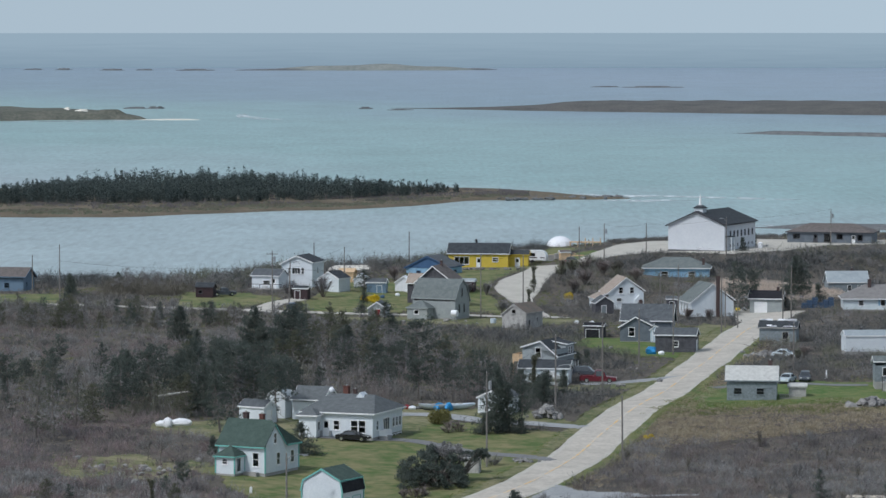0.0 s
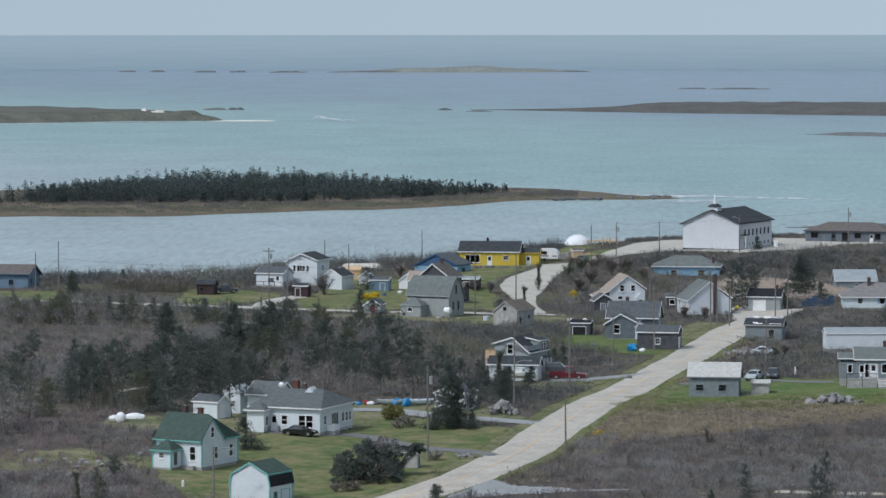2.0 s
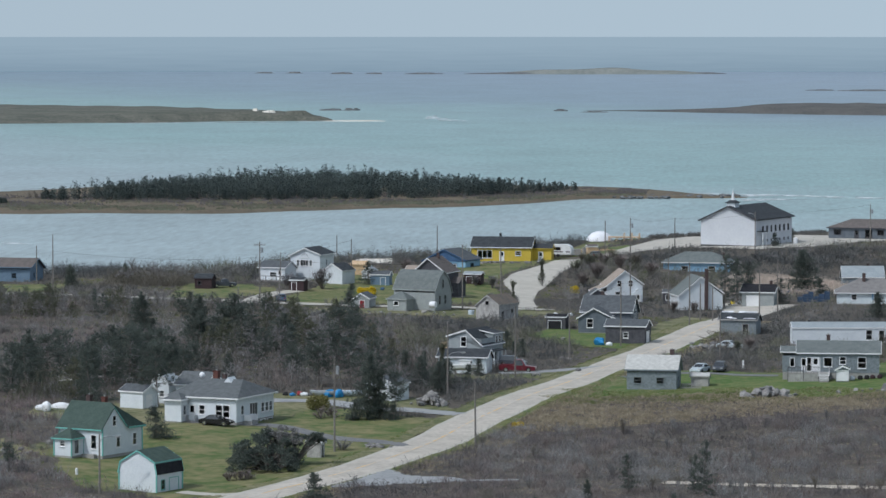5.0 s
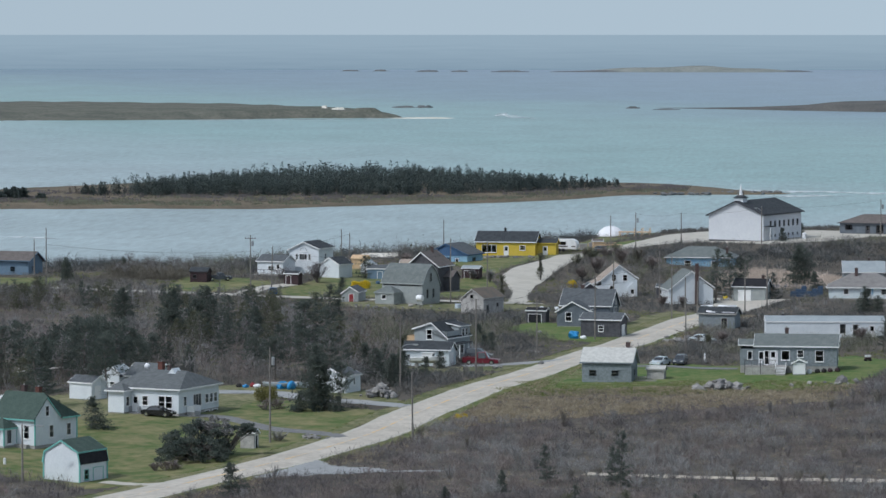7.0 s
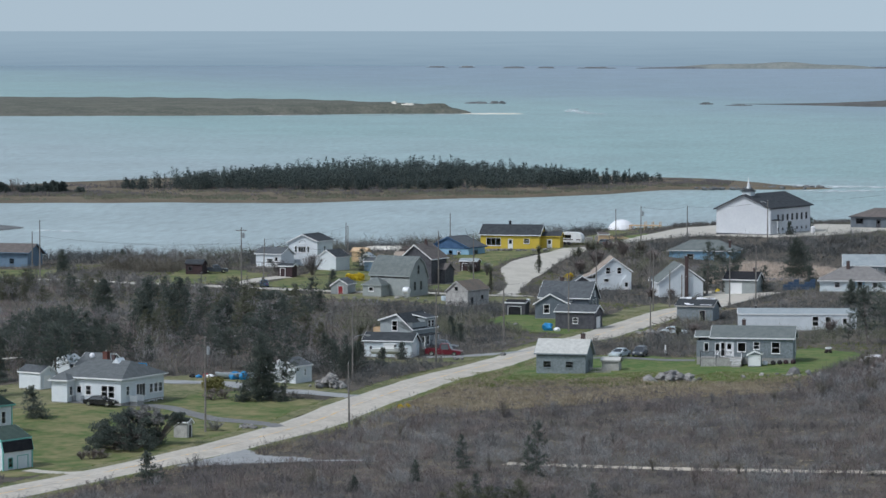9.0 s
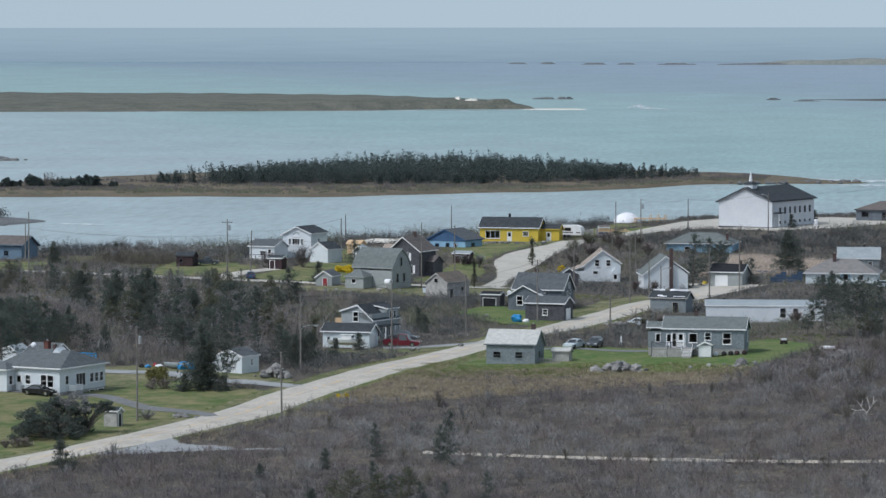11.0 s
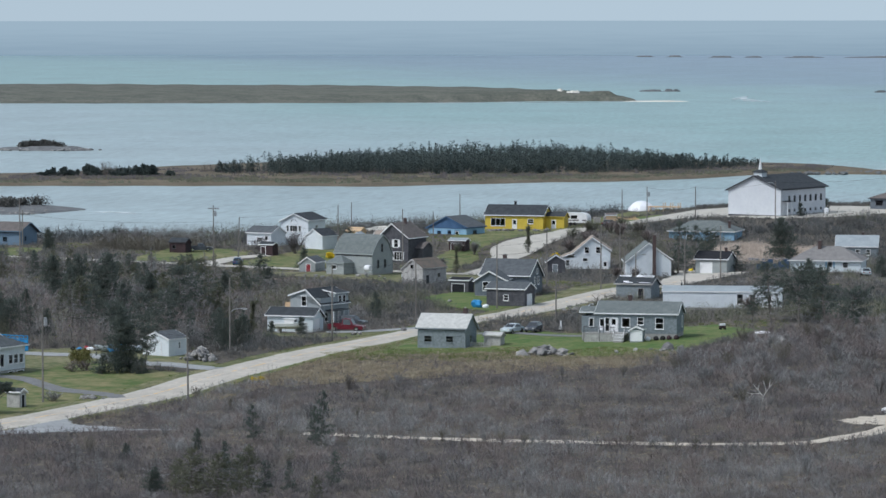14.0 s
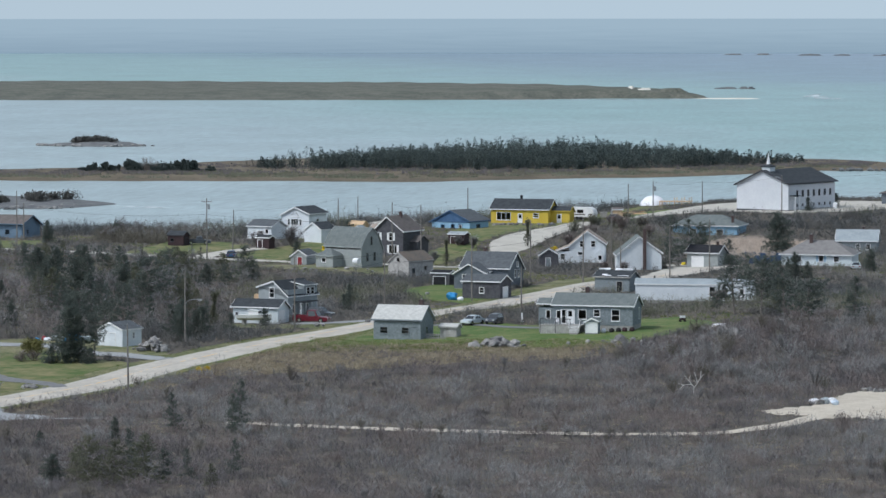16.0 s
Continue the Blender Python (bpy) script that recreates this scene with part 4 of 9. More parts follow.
def walls(owner, L, W, h, material, trim, openings, prof=None, along="u", corner=None, base=0.35, shift=(0, 0)):
    """Four walls with their windows, doors, gables, corner boards and foundation.
    openings: (face, kind, x from the face's left end, sill height, width, height, extra)."""
    off = Matrix.Translation((*shift, 0))
    for face in "FRBL":
        length = L if face in "FB" else W
        m = off @ face_frame(face, L, W)
        if length <= 0:
            continue
        mine = [o for o in openings if o[0] == face and o[3] + o[5] < h - 0.02]
        bm = wall_panel(length, h, [(o[2], max(o[3], 0.001), o[4], o[5]) for o in mine])
        gable = prof and ((along == "u" and face in "RL") or (along == "v" and face in "FB"))
        if gable:
            pts = [(s + length / 2, z) for s, z in prof]
            if pts[0][1] >= h - 1e-6:
                ring = pts if abs(pts[0][1] - h) < 1e-3 else [(0, h), *pts, (length, h)]
                prism(bm, ring, 0.0, 0.16)
        bm.transform(m)
        bmesh.ops.recalc_face_normals(bm, faces=bm.faces)
        part("wall", bm, material, owner)
        for o in [o for o in openings if o[0] == face]:
            extra = o[6] if len(o) > 6 else None
            if o[1] == "door":
                add_door(owner, m, o[2], o[4], o[5], extra or trim_white, trim, o[3], glazed=True)
            elif o[1] == "bigdoor":
                d = add_door(owner, m, o[2], o[4], o[5], extra or trim_white, trim, o[3])
            else:
                panes = {"win": 2, "pic": 4, "one": 1}[o[1]]
                add_window(owner, m, o[2], o[3], o[4], o[5], trim, panes, 0.06 if o not in mine else 0.0, extra)
    if corner:
        for sx in (-1, 1):
            for sy in (-1, 1):
                x, y = sx * (L / 2 + 0.01) + shift[0], sy * (W / 2 + 0.01) + shift[1]
                part("corner_board", boxes((x - 0.08, x + 0.08, y - 0.08, y + 0.08, 0.0, h)), corner, owner)
    part("foundation", boxes((-L / 2 + 0.04 + shift[0], L / 2 - 0.04 + shift[0], -W / 2 + 0.04 + shift[1], W / 2 - 0.04 + shift[1], -1.6, 0.0)), concrete, owner)
    part("floor", boxes((-L / 2 + 0.17 + shift[0], L / 2 - 0.17 + shift[0], -W / 2 + 0.17 + shift[1], W / 2 - 0.17 + shift[1], 0.0, 0.06)), wood_grey, owner)


def gable(W, h, rise):
    return [(-W / 2, h), (0, h + rise), (W / 2, h)]


def steps(owner, x, y, n, w=1.2, face=-1, material=None, z_top=None):
    """A flight of solid steps going down from a door, along -y or +y."""
    z_top = 0.0 if z_top is None else z_top
    for k in range(n):
        y0, y1 = sorted((y + face * 0.26 * k, y + face * 0.26 * (k + 1)))
        part("step", boxes((x - w / 2, x + w / 2, y0, y1, z_top - 0.18 * (k + 1) - 0.25, z_top - 0.18 * k)), material or concrete, owner)


def house(name, x, y, z, yaw, L, W, h, rise, label, material, roof, trim, openings=(), along="u", prof=None, hip=None, corner=None, chimney=(), over=0.35, category="house", group=""):
    ob = thing(name, x, y, z, yaw, label, category, group)
    SPOTS.append((x, y, max(L, W) / 2 + 0.9))
    span = W if along == "u" else L
    prof = prof or gable(span, h, rise)
    walls(ob, L, W, h, material, trim, openings, None if hip is not None else prof, along, corner)
    if hip is not None:
        add_hip(ob, L, W, h, rise, hip, roof, trim, over + 0.1, along=along)
    else:
        add_roof(ob, prof, L if along == "u" else W, along, roof, trim, over)
    for cx, cy, z0, z1, cm, cw in chimney:
        add_chimney(ob, cx, cy, z0, z1, cm, cw)
    return ob


# white house with green roof and teal trim
SPOTS += [(55.2, 669.0, 4.0), (15.6, 613.0, 4.6), (21.0, 615.0, 4.0), (-24, 505, 8), (-13, 534, 9), (-36.6, 821, 6)]
gh = thing("house", -24.1, 505.8, 5.95, -28, "white clapboard house with green roof and teal trim", "house")
walls(gh, 7.0, 8.6, 3.65, siding_white, trim_white, [("F", "win", 5.2, 0.9, 0.8, 1.7), ("R", "win", 3.0, 0.9, 0.75, 1.5), ("R", "win", 6.6, 0.9, 0.75, 1.5), ("L", "win", 4, 0.9, 0.8, 1.5)], corner=trim_teal)
bm = bmesh.new()
A, B, C, D, E, V, H, I, W = [bm.verts.new(p) for p in ((-3.85, -4.65, 3.42), (3.62, -4.65, 3.42), (3.62, -1.8, 6.2), (2.6, -1.3, 6.68), (-3.85, -1.3, 6.68), (3.62, 0.9, 3.5), (3.85, 4.65, 3.35), (-3.85, 4.65, 3.35), (3.85, 0.9, 3.32))]
for f in ((A, B, C, D, E), (C, V, D), (D, V, W, H), (D, H, I, E), (A, E, I)):
    bm.faces.new(f)
bmesh.ops.triangulate(bm, faces=bm.faces)
solid = bmesh.ops.extrude_face_region(bm, geom=bm.faces[:])
bmesh.ops.translate(bm, vec=(0, 0, -0.16), verts=[g for g in solid["geom"] if isinstance(g, bmesh.types.BMVert)])
bmesh.ops.recalc_face_normals(bm, faces=bm.faces)
gh_roof = part("roof", bm, roof_green, gh)
for q in ((-3.87, 3.62, -4.70, -4.655, 3.24, 3.42), (3.86, 3.9, 0.9, 4.65, 3.15, 3.36), (-3.87, 3.87, 4.655, 4.70, 3.15, 3.36)):
    part("fascia", boxes(q), trim_teal, gh_roof)
# the wall gable at the house's end
bm = bmesh.new()
prism(bm, [(0.0, 3.6), (2.5, 6.05), (5.1, 3.6)], 0.0, 0.16, face_frame("R", 7.0, 8.6))
part("gable_wall", bm, siding_white, gh)
bm = bmesh.new()
prism(bm, [(2.5, 6.2), (5.2, 3.5), (5.2, 3.3), (2.5, 6.0)], -0.17, -0.1, face_frame("R", 7.0, 8.6))
part("rake_board", bm, trim_teal, gh_roof)
add_window(gh, face_frame("R", 7.0, 8.6), 2.15, 3.75, 0.7, 1.25, trim_white, 2, 0.06)
walls(gh, 2.8, 2.6, 2.45, siding_white, trim_white, [("F", "win", 1.0, 1.3, 0.7, 0.6), ("R", "one", 0.6, 0.3, 0.9, 1.7)], corner=trim_teal, shift=(-1.0, -5.55))
add_hip(gh, 2.8, 2.8, 2.45, 1.1, 0.2, roof_green, trim_teal, 0.25, shift=(-1.0, -5.5), name="porch_roof")
add_chimney(gh, -2.0, 0.2, 6.0, 7.35, brick_dark, 0.6)
add_chimney(gh, 0.3, 0.4, 6.0, 7.2, brick_red, 0.6)
steps(gh, -2.6, -5.6, 2, 0.7)
part("deck", boxes((0.6, 2.6, -5.0, -4.33, -0.5, 0.15)), wood_grey, gh)

# gambrel barn
barn = thing("barn", -13.7, 479.8, 3.6, -28, "white gambrel barn with green roof and black lower slopes", "barn")
SPOTS.append((-13.7, 479.8, 5.0))
BARN = [(-2.85, 3.0), (-2.6, 4.15), (0, 5.6), (2.6, 4.15), (2.85, 3.0)]
walls(barn, 5.7, 5.4, 3.0, siding_white, trim_teal, [("R", "win", 1.0, 0.9, 0.7, 1.1), ("R", "bigdoor", 2.7, 0.05, 1.9, 2.1, siding_white)], BARN, "v", corner=trim_teal)
upper = add_roof(barn, [(-2.6, 4.15), (0, 5.6), (2.6, 4.15)], 5.4, "v", roof_green, trim_teal, 0.14, 0.14)
for s in (-1, 1):
    bm = bmesh.new()
    prism(bm, [(s * 3.06, 2.78), (s * 2.92, 2.78), (s * 2.64, 4.08), (s * 2.74, 4.1)], -2.8, 2.8)
    bmesh.ops.recalc_face_normals(bm, faces=bm.faces)
    part("lower_slope", bm, roof_black, barn, "black felted lower roof slope")
    for e in (-1, 1):
        bm = bmesh.new()
        prism(bm, [(s * 3.08, 2.74), (s * 2.86, 2.74), (s * 2.56, 4.12), (s * 2.76, 4.12)], e * 2.83 - 0.025, e * 2.83 + 0.025)
        bmesh.ops.recalc_face_normals(bm, faces=bm.faces)
        part("rake_board", bm, trim_teal, barn)

# white hip-roofed bungalow
wb = house("bungalow", -12.6, 541.2, 6.9, -21, 10.4, 11.1, 3.5, 1.95, "white bungalow with grey hipped roof beside a drive", siding_white, roof_slate, trim_white,
           [("F", "win", 4.6, 1.0, 0.8, 1.2), ("F", "win", 7.2, 0.7, 0.95, 1.6), ("F", "win", 8.35, 0.7, 0.95, 1.6), ("F", "door", 3.0, 0.1, 0.9, 2.1, trim_white),
            ("R", "win", 1.4, 1.0, 0.7, 1.2), ("R", "pic", 4.0, 0.6, 2.2, 1.7), ("R", "win", 7.4, 0.9, 0.8, 1.2), ("R", "win", 8.6, 0.9, 0.8, 1.2), ("R", "win", 9.8, 0.9, 0.8, 1.2), ("L", "win", 4, 1, 1, 1.2)], hip=6.6,
           chimney=[(-1.2, 0.6, 4.6, 6.5, brick_red, 0.75), (0.2, 0.4, 4.6, 6.1, brick_dark, 0.45)])
walls(wb, 2.6, 2.0, 3.2, siding_white, trim_white, [("R", "win", 0.6, 0.9, 0.7, 1.2)], shift=(-3.7, -6.55))
add_hip(wb, 2.6, 3.0, 3.2, 0.8, 0.2, roof_slate, trim_white, 0.3, shift=(-3.7, -6.2), name="wing_roof")
for k, (bx, bw) in enumerate(((3.2, 1.2), (9.2, 1.4), (7.2, 1.2))):
    w = add_window(wb, face_frame("R", 10.4, 11.1), bx, -0.75, bw, 0.5, trim_white, 1, 0.06, name="basement_window")
part("porch_step", boxes((5.36, 6.6, -3.6, -1.9, -0.8, 0.1)), concrete, wb)
for s in (-3.6, -1.9):
    part("railing", boxes((5.4, 6.6, s - 0.04, s + 0.04, 0.1, 0.95)), trim_white, wb)
steps(wb, -1.6, -5.6, 3, 1.3)
for s in (-2.3, -0.9):
    part("railing", boxes((s - 0.03, s + 0.03, -6.4, -5.6, -0.5, 0.8)), metal_grey, wb)
bm = bmesh.new()
prism(bm, [(-0.75, 4.9), (0, 5.8), (0.75, 4.9)], -1.1, 0.8, Matrix.Translation((1.5, 0, 0)))
part("dormer", bm, siding_white, wb)
bm = bmesh.new()
bmesh.ops.create_icosphere(bm, subdivisions=2, radius=0.42, matrix=Matrix.Translation((-3.3, 0.2, 5.85)))
part("roof_vent", bm, plastic_white, wb, "white round roof vent")
rear = house("outbuilding", -18.6, 562.5, 6.8, -21, 4.6, 6.0, 2.6, 1.9, "grey-roofed outbuilding behind the bungalow", siding_white, roof_slate, trim_white, [("R", "win", 3, 1, 0.8, 1)], "u", category="outbuilding")

# small sheds behind the white houses
def small_shed(x, y, z, yaw, L, W, h, rise, label, material, roof, openings=(), along="u", trim=None, prof=None, category="shed"):
    return house("shed", x, y, z, yaw, L, W, h, rise, label, material, roof, trim or trim_white, openings, along, prof, over=0.18, category=category)


small_shed(-26.6, 556.0, 6.8, -30, 4.2, 3.4, 2.2, 1.0, "low white shed with grey tin roof", siding_white, roof_grey, [("R", "bigdoor", 0.8, 0.05, 1.2, 1.8, trim_white)])
small_shed(-23.6, 562.5, 6.9, -25, 3.0, 3.0, 2.5, 1.6, "white gambrel shed with pale roof", siding_white, roof_metal, [("F", "win", 1.4, 1.0, 0.7, 0.8)], "v", prof=[(-1.5, 2.5), (-1.15, 3.5), (0, 4.1), (1.15, 3.5), (1.5, 2.5)])
small_shed(8.2, 569.3, 6.75, -24, 4.9, 4.3, 2.45, 1.1, "white shed with grey gable roof", siding_white, roof_grey, [("F", "bigdoor", 1.2, 0.05, 2.3, 2.0, siding_white), ("R", "win", 2.3, 1.2, 0.4, 0.9, None)], "v")
small_shed(3.9, 509.0, 4.9, -10, 1.9, 1.9, 2.1, 0.5, "small weathered white shed under the pine", boards_old, roof_dark, [("R", "bigdoor", 0.5, 0.05, 0.9, 1.8, roof_black)])

# grey house with its garage
gg = house("house", 17.2, 633.5, 6.4, -22, 6.0, 8.0, 4.6, 1.9, "grey storey-and-a-half house with dormer and white trim", siding_grey, roof_dark, trim_white,
           [("F", "win", 2.3, 3.3, 0.9, 1.5), ("F", "win", 2.3, 0.8, 1.0, 1.4), ("R", "win", 1.2, 0.8, 0.8, 1.3), ("R", "win", 4.8, 0.8, 0.8, 1.3), ("R", "door", 3.2, 0.1, 0.9, 2.1, trim_white)],
           "v", [(-3.0, 4.9), (0.2, 5.9), (3.0, 3.1)], over=0.3)
dormer = boxes((1.0, 3.05, 0.2, 3.4, 3.0, 5.1))
part("dormer", dormer, siding_grey, gg)
add_roof(gg, [(0.1, 5.75), (1.6, 5.5), (3.2, 5.1)], 3.2, "v", roof_dark, trim_white, 0.25, 0.1, "dormer_roof", (0, 1.8))
for wx in (5.0, 6.2):
    add_window(gg, face_frame("R", 6.1, 8.0), wx, 3.7, 0.8, 1.0, trim_white, 2, 0.07)
part("porch_roof", boxes((3.0, 4.6, -2.6, 2.2, 2.5, 2.65)), roof_dark, gg)
for py in (-2.4, -0.9, 0.6, 2.0):
    part("porch_post", boxes((4.4, 4.52, py - 0.06, py + 0.06, -0.4, 2.5)), trim_white, gg)
part("deck", boxes((-5.6, -3.0, -1.8, 2.2, 2.3, 2.5)), wood_new, gg)
for a, b in (((-5.6, -5.5, -1.8, 2.2), 1), ((-5.6, -3.0, -1.8, -1.7), 2)):
    part("deck_rail", boxes((*a, 2.5, 3.5)), wood_new, gg, "fresh lumber deck rail")
for px, py in ((-5.5, -1.7), (-5.5, 2.1), (-3.2, -1.7)):
    part("deck_post", boxes((px - 0.07, px + 0.07, py - 0.07, py + 0.07, -0.8, 2.3)), wood_new, gg)
garage = house("garage", 16.4, 619.5, 6.3, -8, 7.8, 4.6, 2.45, 1.35, "white garage with dark roof beside the grey house", siding_cream, roof_dark, trim_white,
               [("R", "bigdoor", 0.5, 0.05, 2.4, 2.1, trim_white)], "u", category="garage")

# weathered shed by the road
gsh = house("shed", 47.0, 588.9, 6.85, -6, 7.5, 6.0, 2.82, 2.2, "weathered grey shingled shed with bleached roof", shingle_grey, roof_pale, shingle_grey,
            [("F", "win", 1.1, 1.1, 1.1, 0.85, None), ("F", "win", 4.5, 1.1, 1.1, 0.85, None), ("F", "bigdoor", 5.65, 0.05, 1.25, 2.0, shingle_grey), ("R", "win", 2.5, 1.0, 0.9, 0.9)], "u", over=0.3,
            chimney=[(2.7, 0.6, 4.4, 5.95, brick_dark, 0.6)], category="shed")
lean = small_shed(54.0, 590.2, 7.0, -6, 2.6, 2.2, 1.6, 0.5, "small grey board lean-to shed", boards_old, roof_pale, [("F", "bigdoor", 0.3, 0.05, 0.8, 1.3, boards_old)], trim=boards_old)
fence = thing("picket_fence", 51.0, 586.6, 6.95, -6, "low grey picket fence beside the shed", "fence")
for k in range(12):
    part("picket", boxes((k * 0.28, k * 0.28 + 0.09, 0, 0.03, 0, 1.0)), wood_grey, fence)
for zz in (0.3, 0.8):
    part("rail", boxes((0, 3.2, 0.03, 0.08, zz, zz + 0.08)), wood_grey, fence)

# grey shingled bungalow with veranda
gb = house("bungalow", 75.1, 598.4, 8.9, -2, 12.3, 6.6, 2.75, 1.75, "grey shingled bungalow with front deck and white windows", shingle_grey, roof_mid, trim_white,
           [("F", "win", 9.1, 0.75, 1.15, 1.6), ("F", "one", 3.95, 0.95, 1.15, 1.3), ("F", "win", 6.35, 1.35, 0.85, 1.0), ("F", "one", 0.55, 0.9, 0.6, 1.2), ("F", "door", 2.2, 0.2, 0.9, 2.05, trim_white), ("F", "win", 1.4, 0.25, 0.55, 2.0), ("R", "one", 4.6, 0.8, 0.5, 1.6)],
           "u", over=0.3, chimney=[(-1.6, 0.4, 4.2, 5.5, brick_dark, 0.55)])
walls(gb, 2.4, 4.6, 2.5, shingle_grey, trim_white, [("F", "one", 1.2, 0.9, 0.6, 1.2)], shift=(-7.35, -0.4))
add_roof(gb, [(-2.3, 2.5), (0.6, 3.75), (2.3, 2.9)], 2.4, "u", roof_mid, trim_white, 0.25, 0.12, "wing_roof", (-7.4, -0.4))
for x in (-4.9, -2.9):
    part("door_post", boxes((x, x + 0.12, -3.42, -3.33, 0.1, 2.3)), trim_white, gb, "white post beside the glazed doors")
part("deck", boxes((-7.7, -1.3, -5.6, -3.33, -0.1, 0.12)), wood_grey, gb, "pale weathered deck boards")
for k in range(16):
    part("skirt_board", boxes((-7.68 + k * 0.4, -7.32 + k * 0.4, -5.58, -5.54, -1.25, -0.1)), boards_old, gb)
for k in range(20):
    px = -7.6 + k * 0.235
    part("baluster", boxes((px - 0.02, px + 0.02, -5.56, -5.52, 0.12, 1.0)), trim_dark, gb)
part("deck_rail", boxes((-7.7, -3.0, -5.58, -5.50, 1.0, 1.07)), trim_dark, gb)
part("deck_rail", boxes((-7.7, -7.62, -5.5, -3.4, 1.0, 1.07)), trim_dark, gb)
for px in (-7.66, -5.3, -3.0, -1.36):
    part("deck_post", boxes((px - 0.05, px + 0.05, -5.6, -5.5, -1.1, 1.1)), trim_dark, gb)
for k in range(5):
    part("step", boxes((-2.9, -1.5, -5.85 - 0.26 * k, -5.62 - 0.26 * k, -1.2, -0.05 - 0.2 * k)), wood_grey, gb)
    part("tread", boxes((-2.95, -1.45, -5.88 - 0.26 * k, -5.6 - 0.26 * k, -0.05 - 0.2 * k, 0.0 - 0.2 * k)), trim_white, gb)
for px in (-2.98, -1.42):
    bm = bmesh.new()
    tube(bm, (px, -5.6, 0.9), (px, -7.0, -0.2), 0.04, 0.04, 6)
    part("stair_rail", bm, trim_white, gb)
small_shed(75.5, 592.2, 7.95, -2, 2.0, 1.6, 1.7, 0.55, "small white garden shed against the deck", shingle_grey, roof_mid, [("F", "bigdoor", 0.15, 0.05, 1.7, 1.55, trim_white)], "v")
bench = thing("bench", 69.6, 594.2, 9.03, -2, "white garden chair on the deck", "chair")
part("seat", boxes((-0.3, 0.3, -0.28, 0.28, 0.38, 0.44)), plastic_white, bench)
part("backrest", boxes((-0.3, 0.3, 0.22, 0.3, 0.44, 0.95)), plastic_white, bench)
for sx in (-0.26, 0.22):
    for sy in (-0.26, 0.22):
        part("leg", boxes((sx, sx + 0.05, sy, sy + 0.05, 0, 0.38)), plastic_white, bench)

# white mobile home
trailer = house("mobile_home", 79.2, 670.2, 7.35, 4, 20.1, 4.6, 2.6, 0.85, "long white mobile home with pale metal roof", siding_white, roof_metal, trim_white,
                [("F", "win", 12.6, 0.7, 0.95, 1.6), ("F", "win", 14.8, 0.35, 0.85, 1.9), ("F", "door", 17.6, 0.1, 0.9, 2.0, trim_white)], "u", over=0.12, chimney=[(-7.0, 0.0, 2.9, 3.9, roof_black, 0.22)], category="mobile home")

# tattered shed
wreck = house("shed", 60.6, 699.0, 6.4, -12, 6.6, 4.5, 2.5, 1.2, "collapsing grey shed with torn roofing", shingle_grey, roof_dark, boards_old, [("F", "bigdoor", 4.2, 0.05, 1.0, 1.9, roof_black)], "u", over=0.3, category="shed")
random.seed(5)
for k in range(24):
    sx, sy = random.choice((random.uniform(-3.4, 2.6), random.uniform(1.2, 2.8))), random.choice((-0.15, -2.2, random.uniform(-2.2, 2.1)))
    zt = 2.5 + 1.2 * (1 - abs(sy) / 2.25) + 0.36
    lx, ly = random.uniform(0.5, 1.4), random.uniform(0.25, 0.6)
    bm = bmesh.new()
    box(bm, -lx / 2, lx / 2, -ly / 2, ly / 2, -0.05, 0.07, Matrix.Translation((sx, sy, zt)) @ Matrix.Rotation(math.copysign(radians(28), -sy), 4, "X"))
    part("torn_sheet", bm, plastic_white, wreck, "torn white roofing sheet")

# dark house with garage
dk = house("house", 37.2, 702.5, 6.9, -8, 9.0, 8.0, 3.0, 3.0, "dark grey storey-and-a-half house with white trim", siding_dark, roof_grey, trim_white,
           [("R", "win", 3.2, 1.6, 0.8, 1.3), ("R", "win", 5.2, 1.6, 0.8, 1.3), ("R", "win", 4.4, 3.5, 0.7, 0.8)], "u", over=0.35, chimney=[(-1.4, 0.3, 5.4, 6.8, brick_dark, 0.6)])
walls(dk, 5.6, 4.0, 2.6, siding_dark, trim_white, [("F", "win", 1.6, 0.9, 1.0, 1.5), ("R", "win", 1.0, 1, 0.8, 1.2)], [(-2.8, 2.6), (0, 4.3), (2.8, 2.6)], "v", shift=(-1.6, -6.0))
add_roof(dk, [(-2.8, 2.6), (0, 4.3), (2.8, 2.6)], 6.0, "v", roof_grey, trim_white, 0.3, 0.14, "wing_roof", (-1.6, -5.0))
walls(dk, 1.7, 1.2, 2.2, door_blue, trim_white, [("F", "door", 0.4, 0.05, 0.85, 1.95, door_blue)], [(-0.85, 2.2), (0, 2.9), (0.85, 2.2)], "v", shift=(2.0, -8.5))
add_roof(dk, [(-0.85, 2.2), (0, 2.9), (0.85, 2.2)], 1.2, "v", roof_grey, trim_white, 0.18, 0.1, "porch_roof", (2.0, -8.5))
house("garage", 41.0, 679.5, 6.15, -10, 7.0, 5.4, 3.1, 1.15, "dark shingled garage with a white end door", shingle_dark, roof_grey, trim_white, [("F", "win", 3.2, 1.3, 0.8, 0.9), ("R", "bigdoor", 1.4, 0.05, 2.4, 2.2, trim_white)], "u", over=0.25, category="garage")
# the black door leaf stands for the shade inside an open front
small_shed(27.6, 705.0, 6.7, -12, 3.6, 2.6, 2.1, 0.5, "low dark lean-to woodshed", shingle_dark, roof_black, [("F", "bigdoor", 0.4, 0.05, 2.4, 1.5, roof_black)])

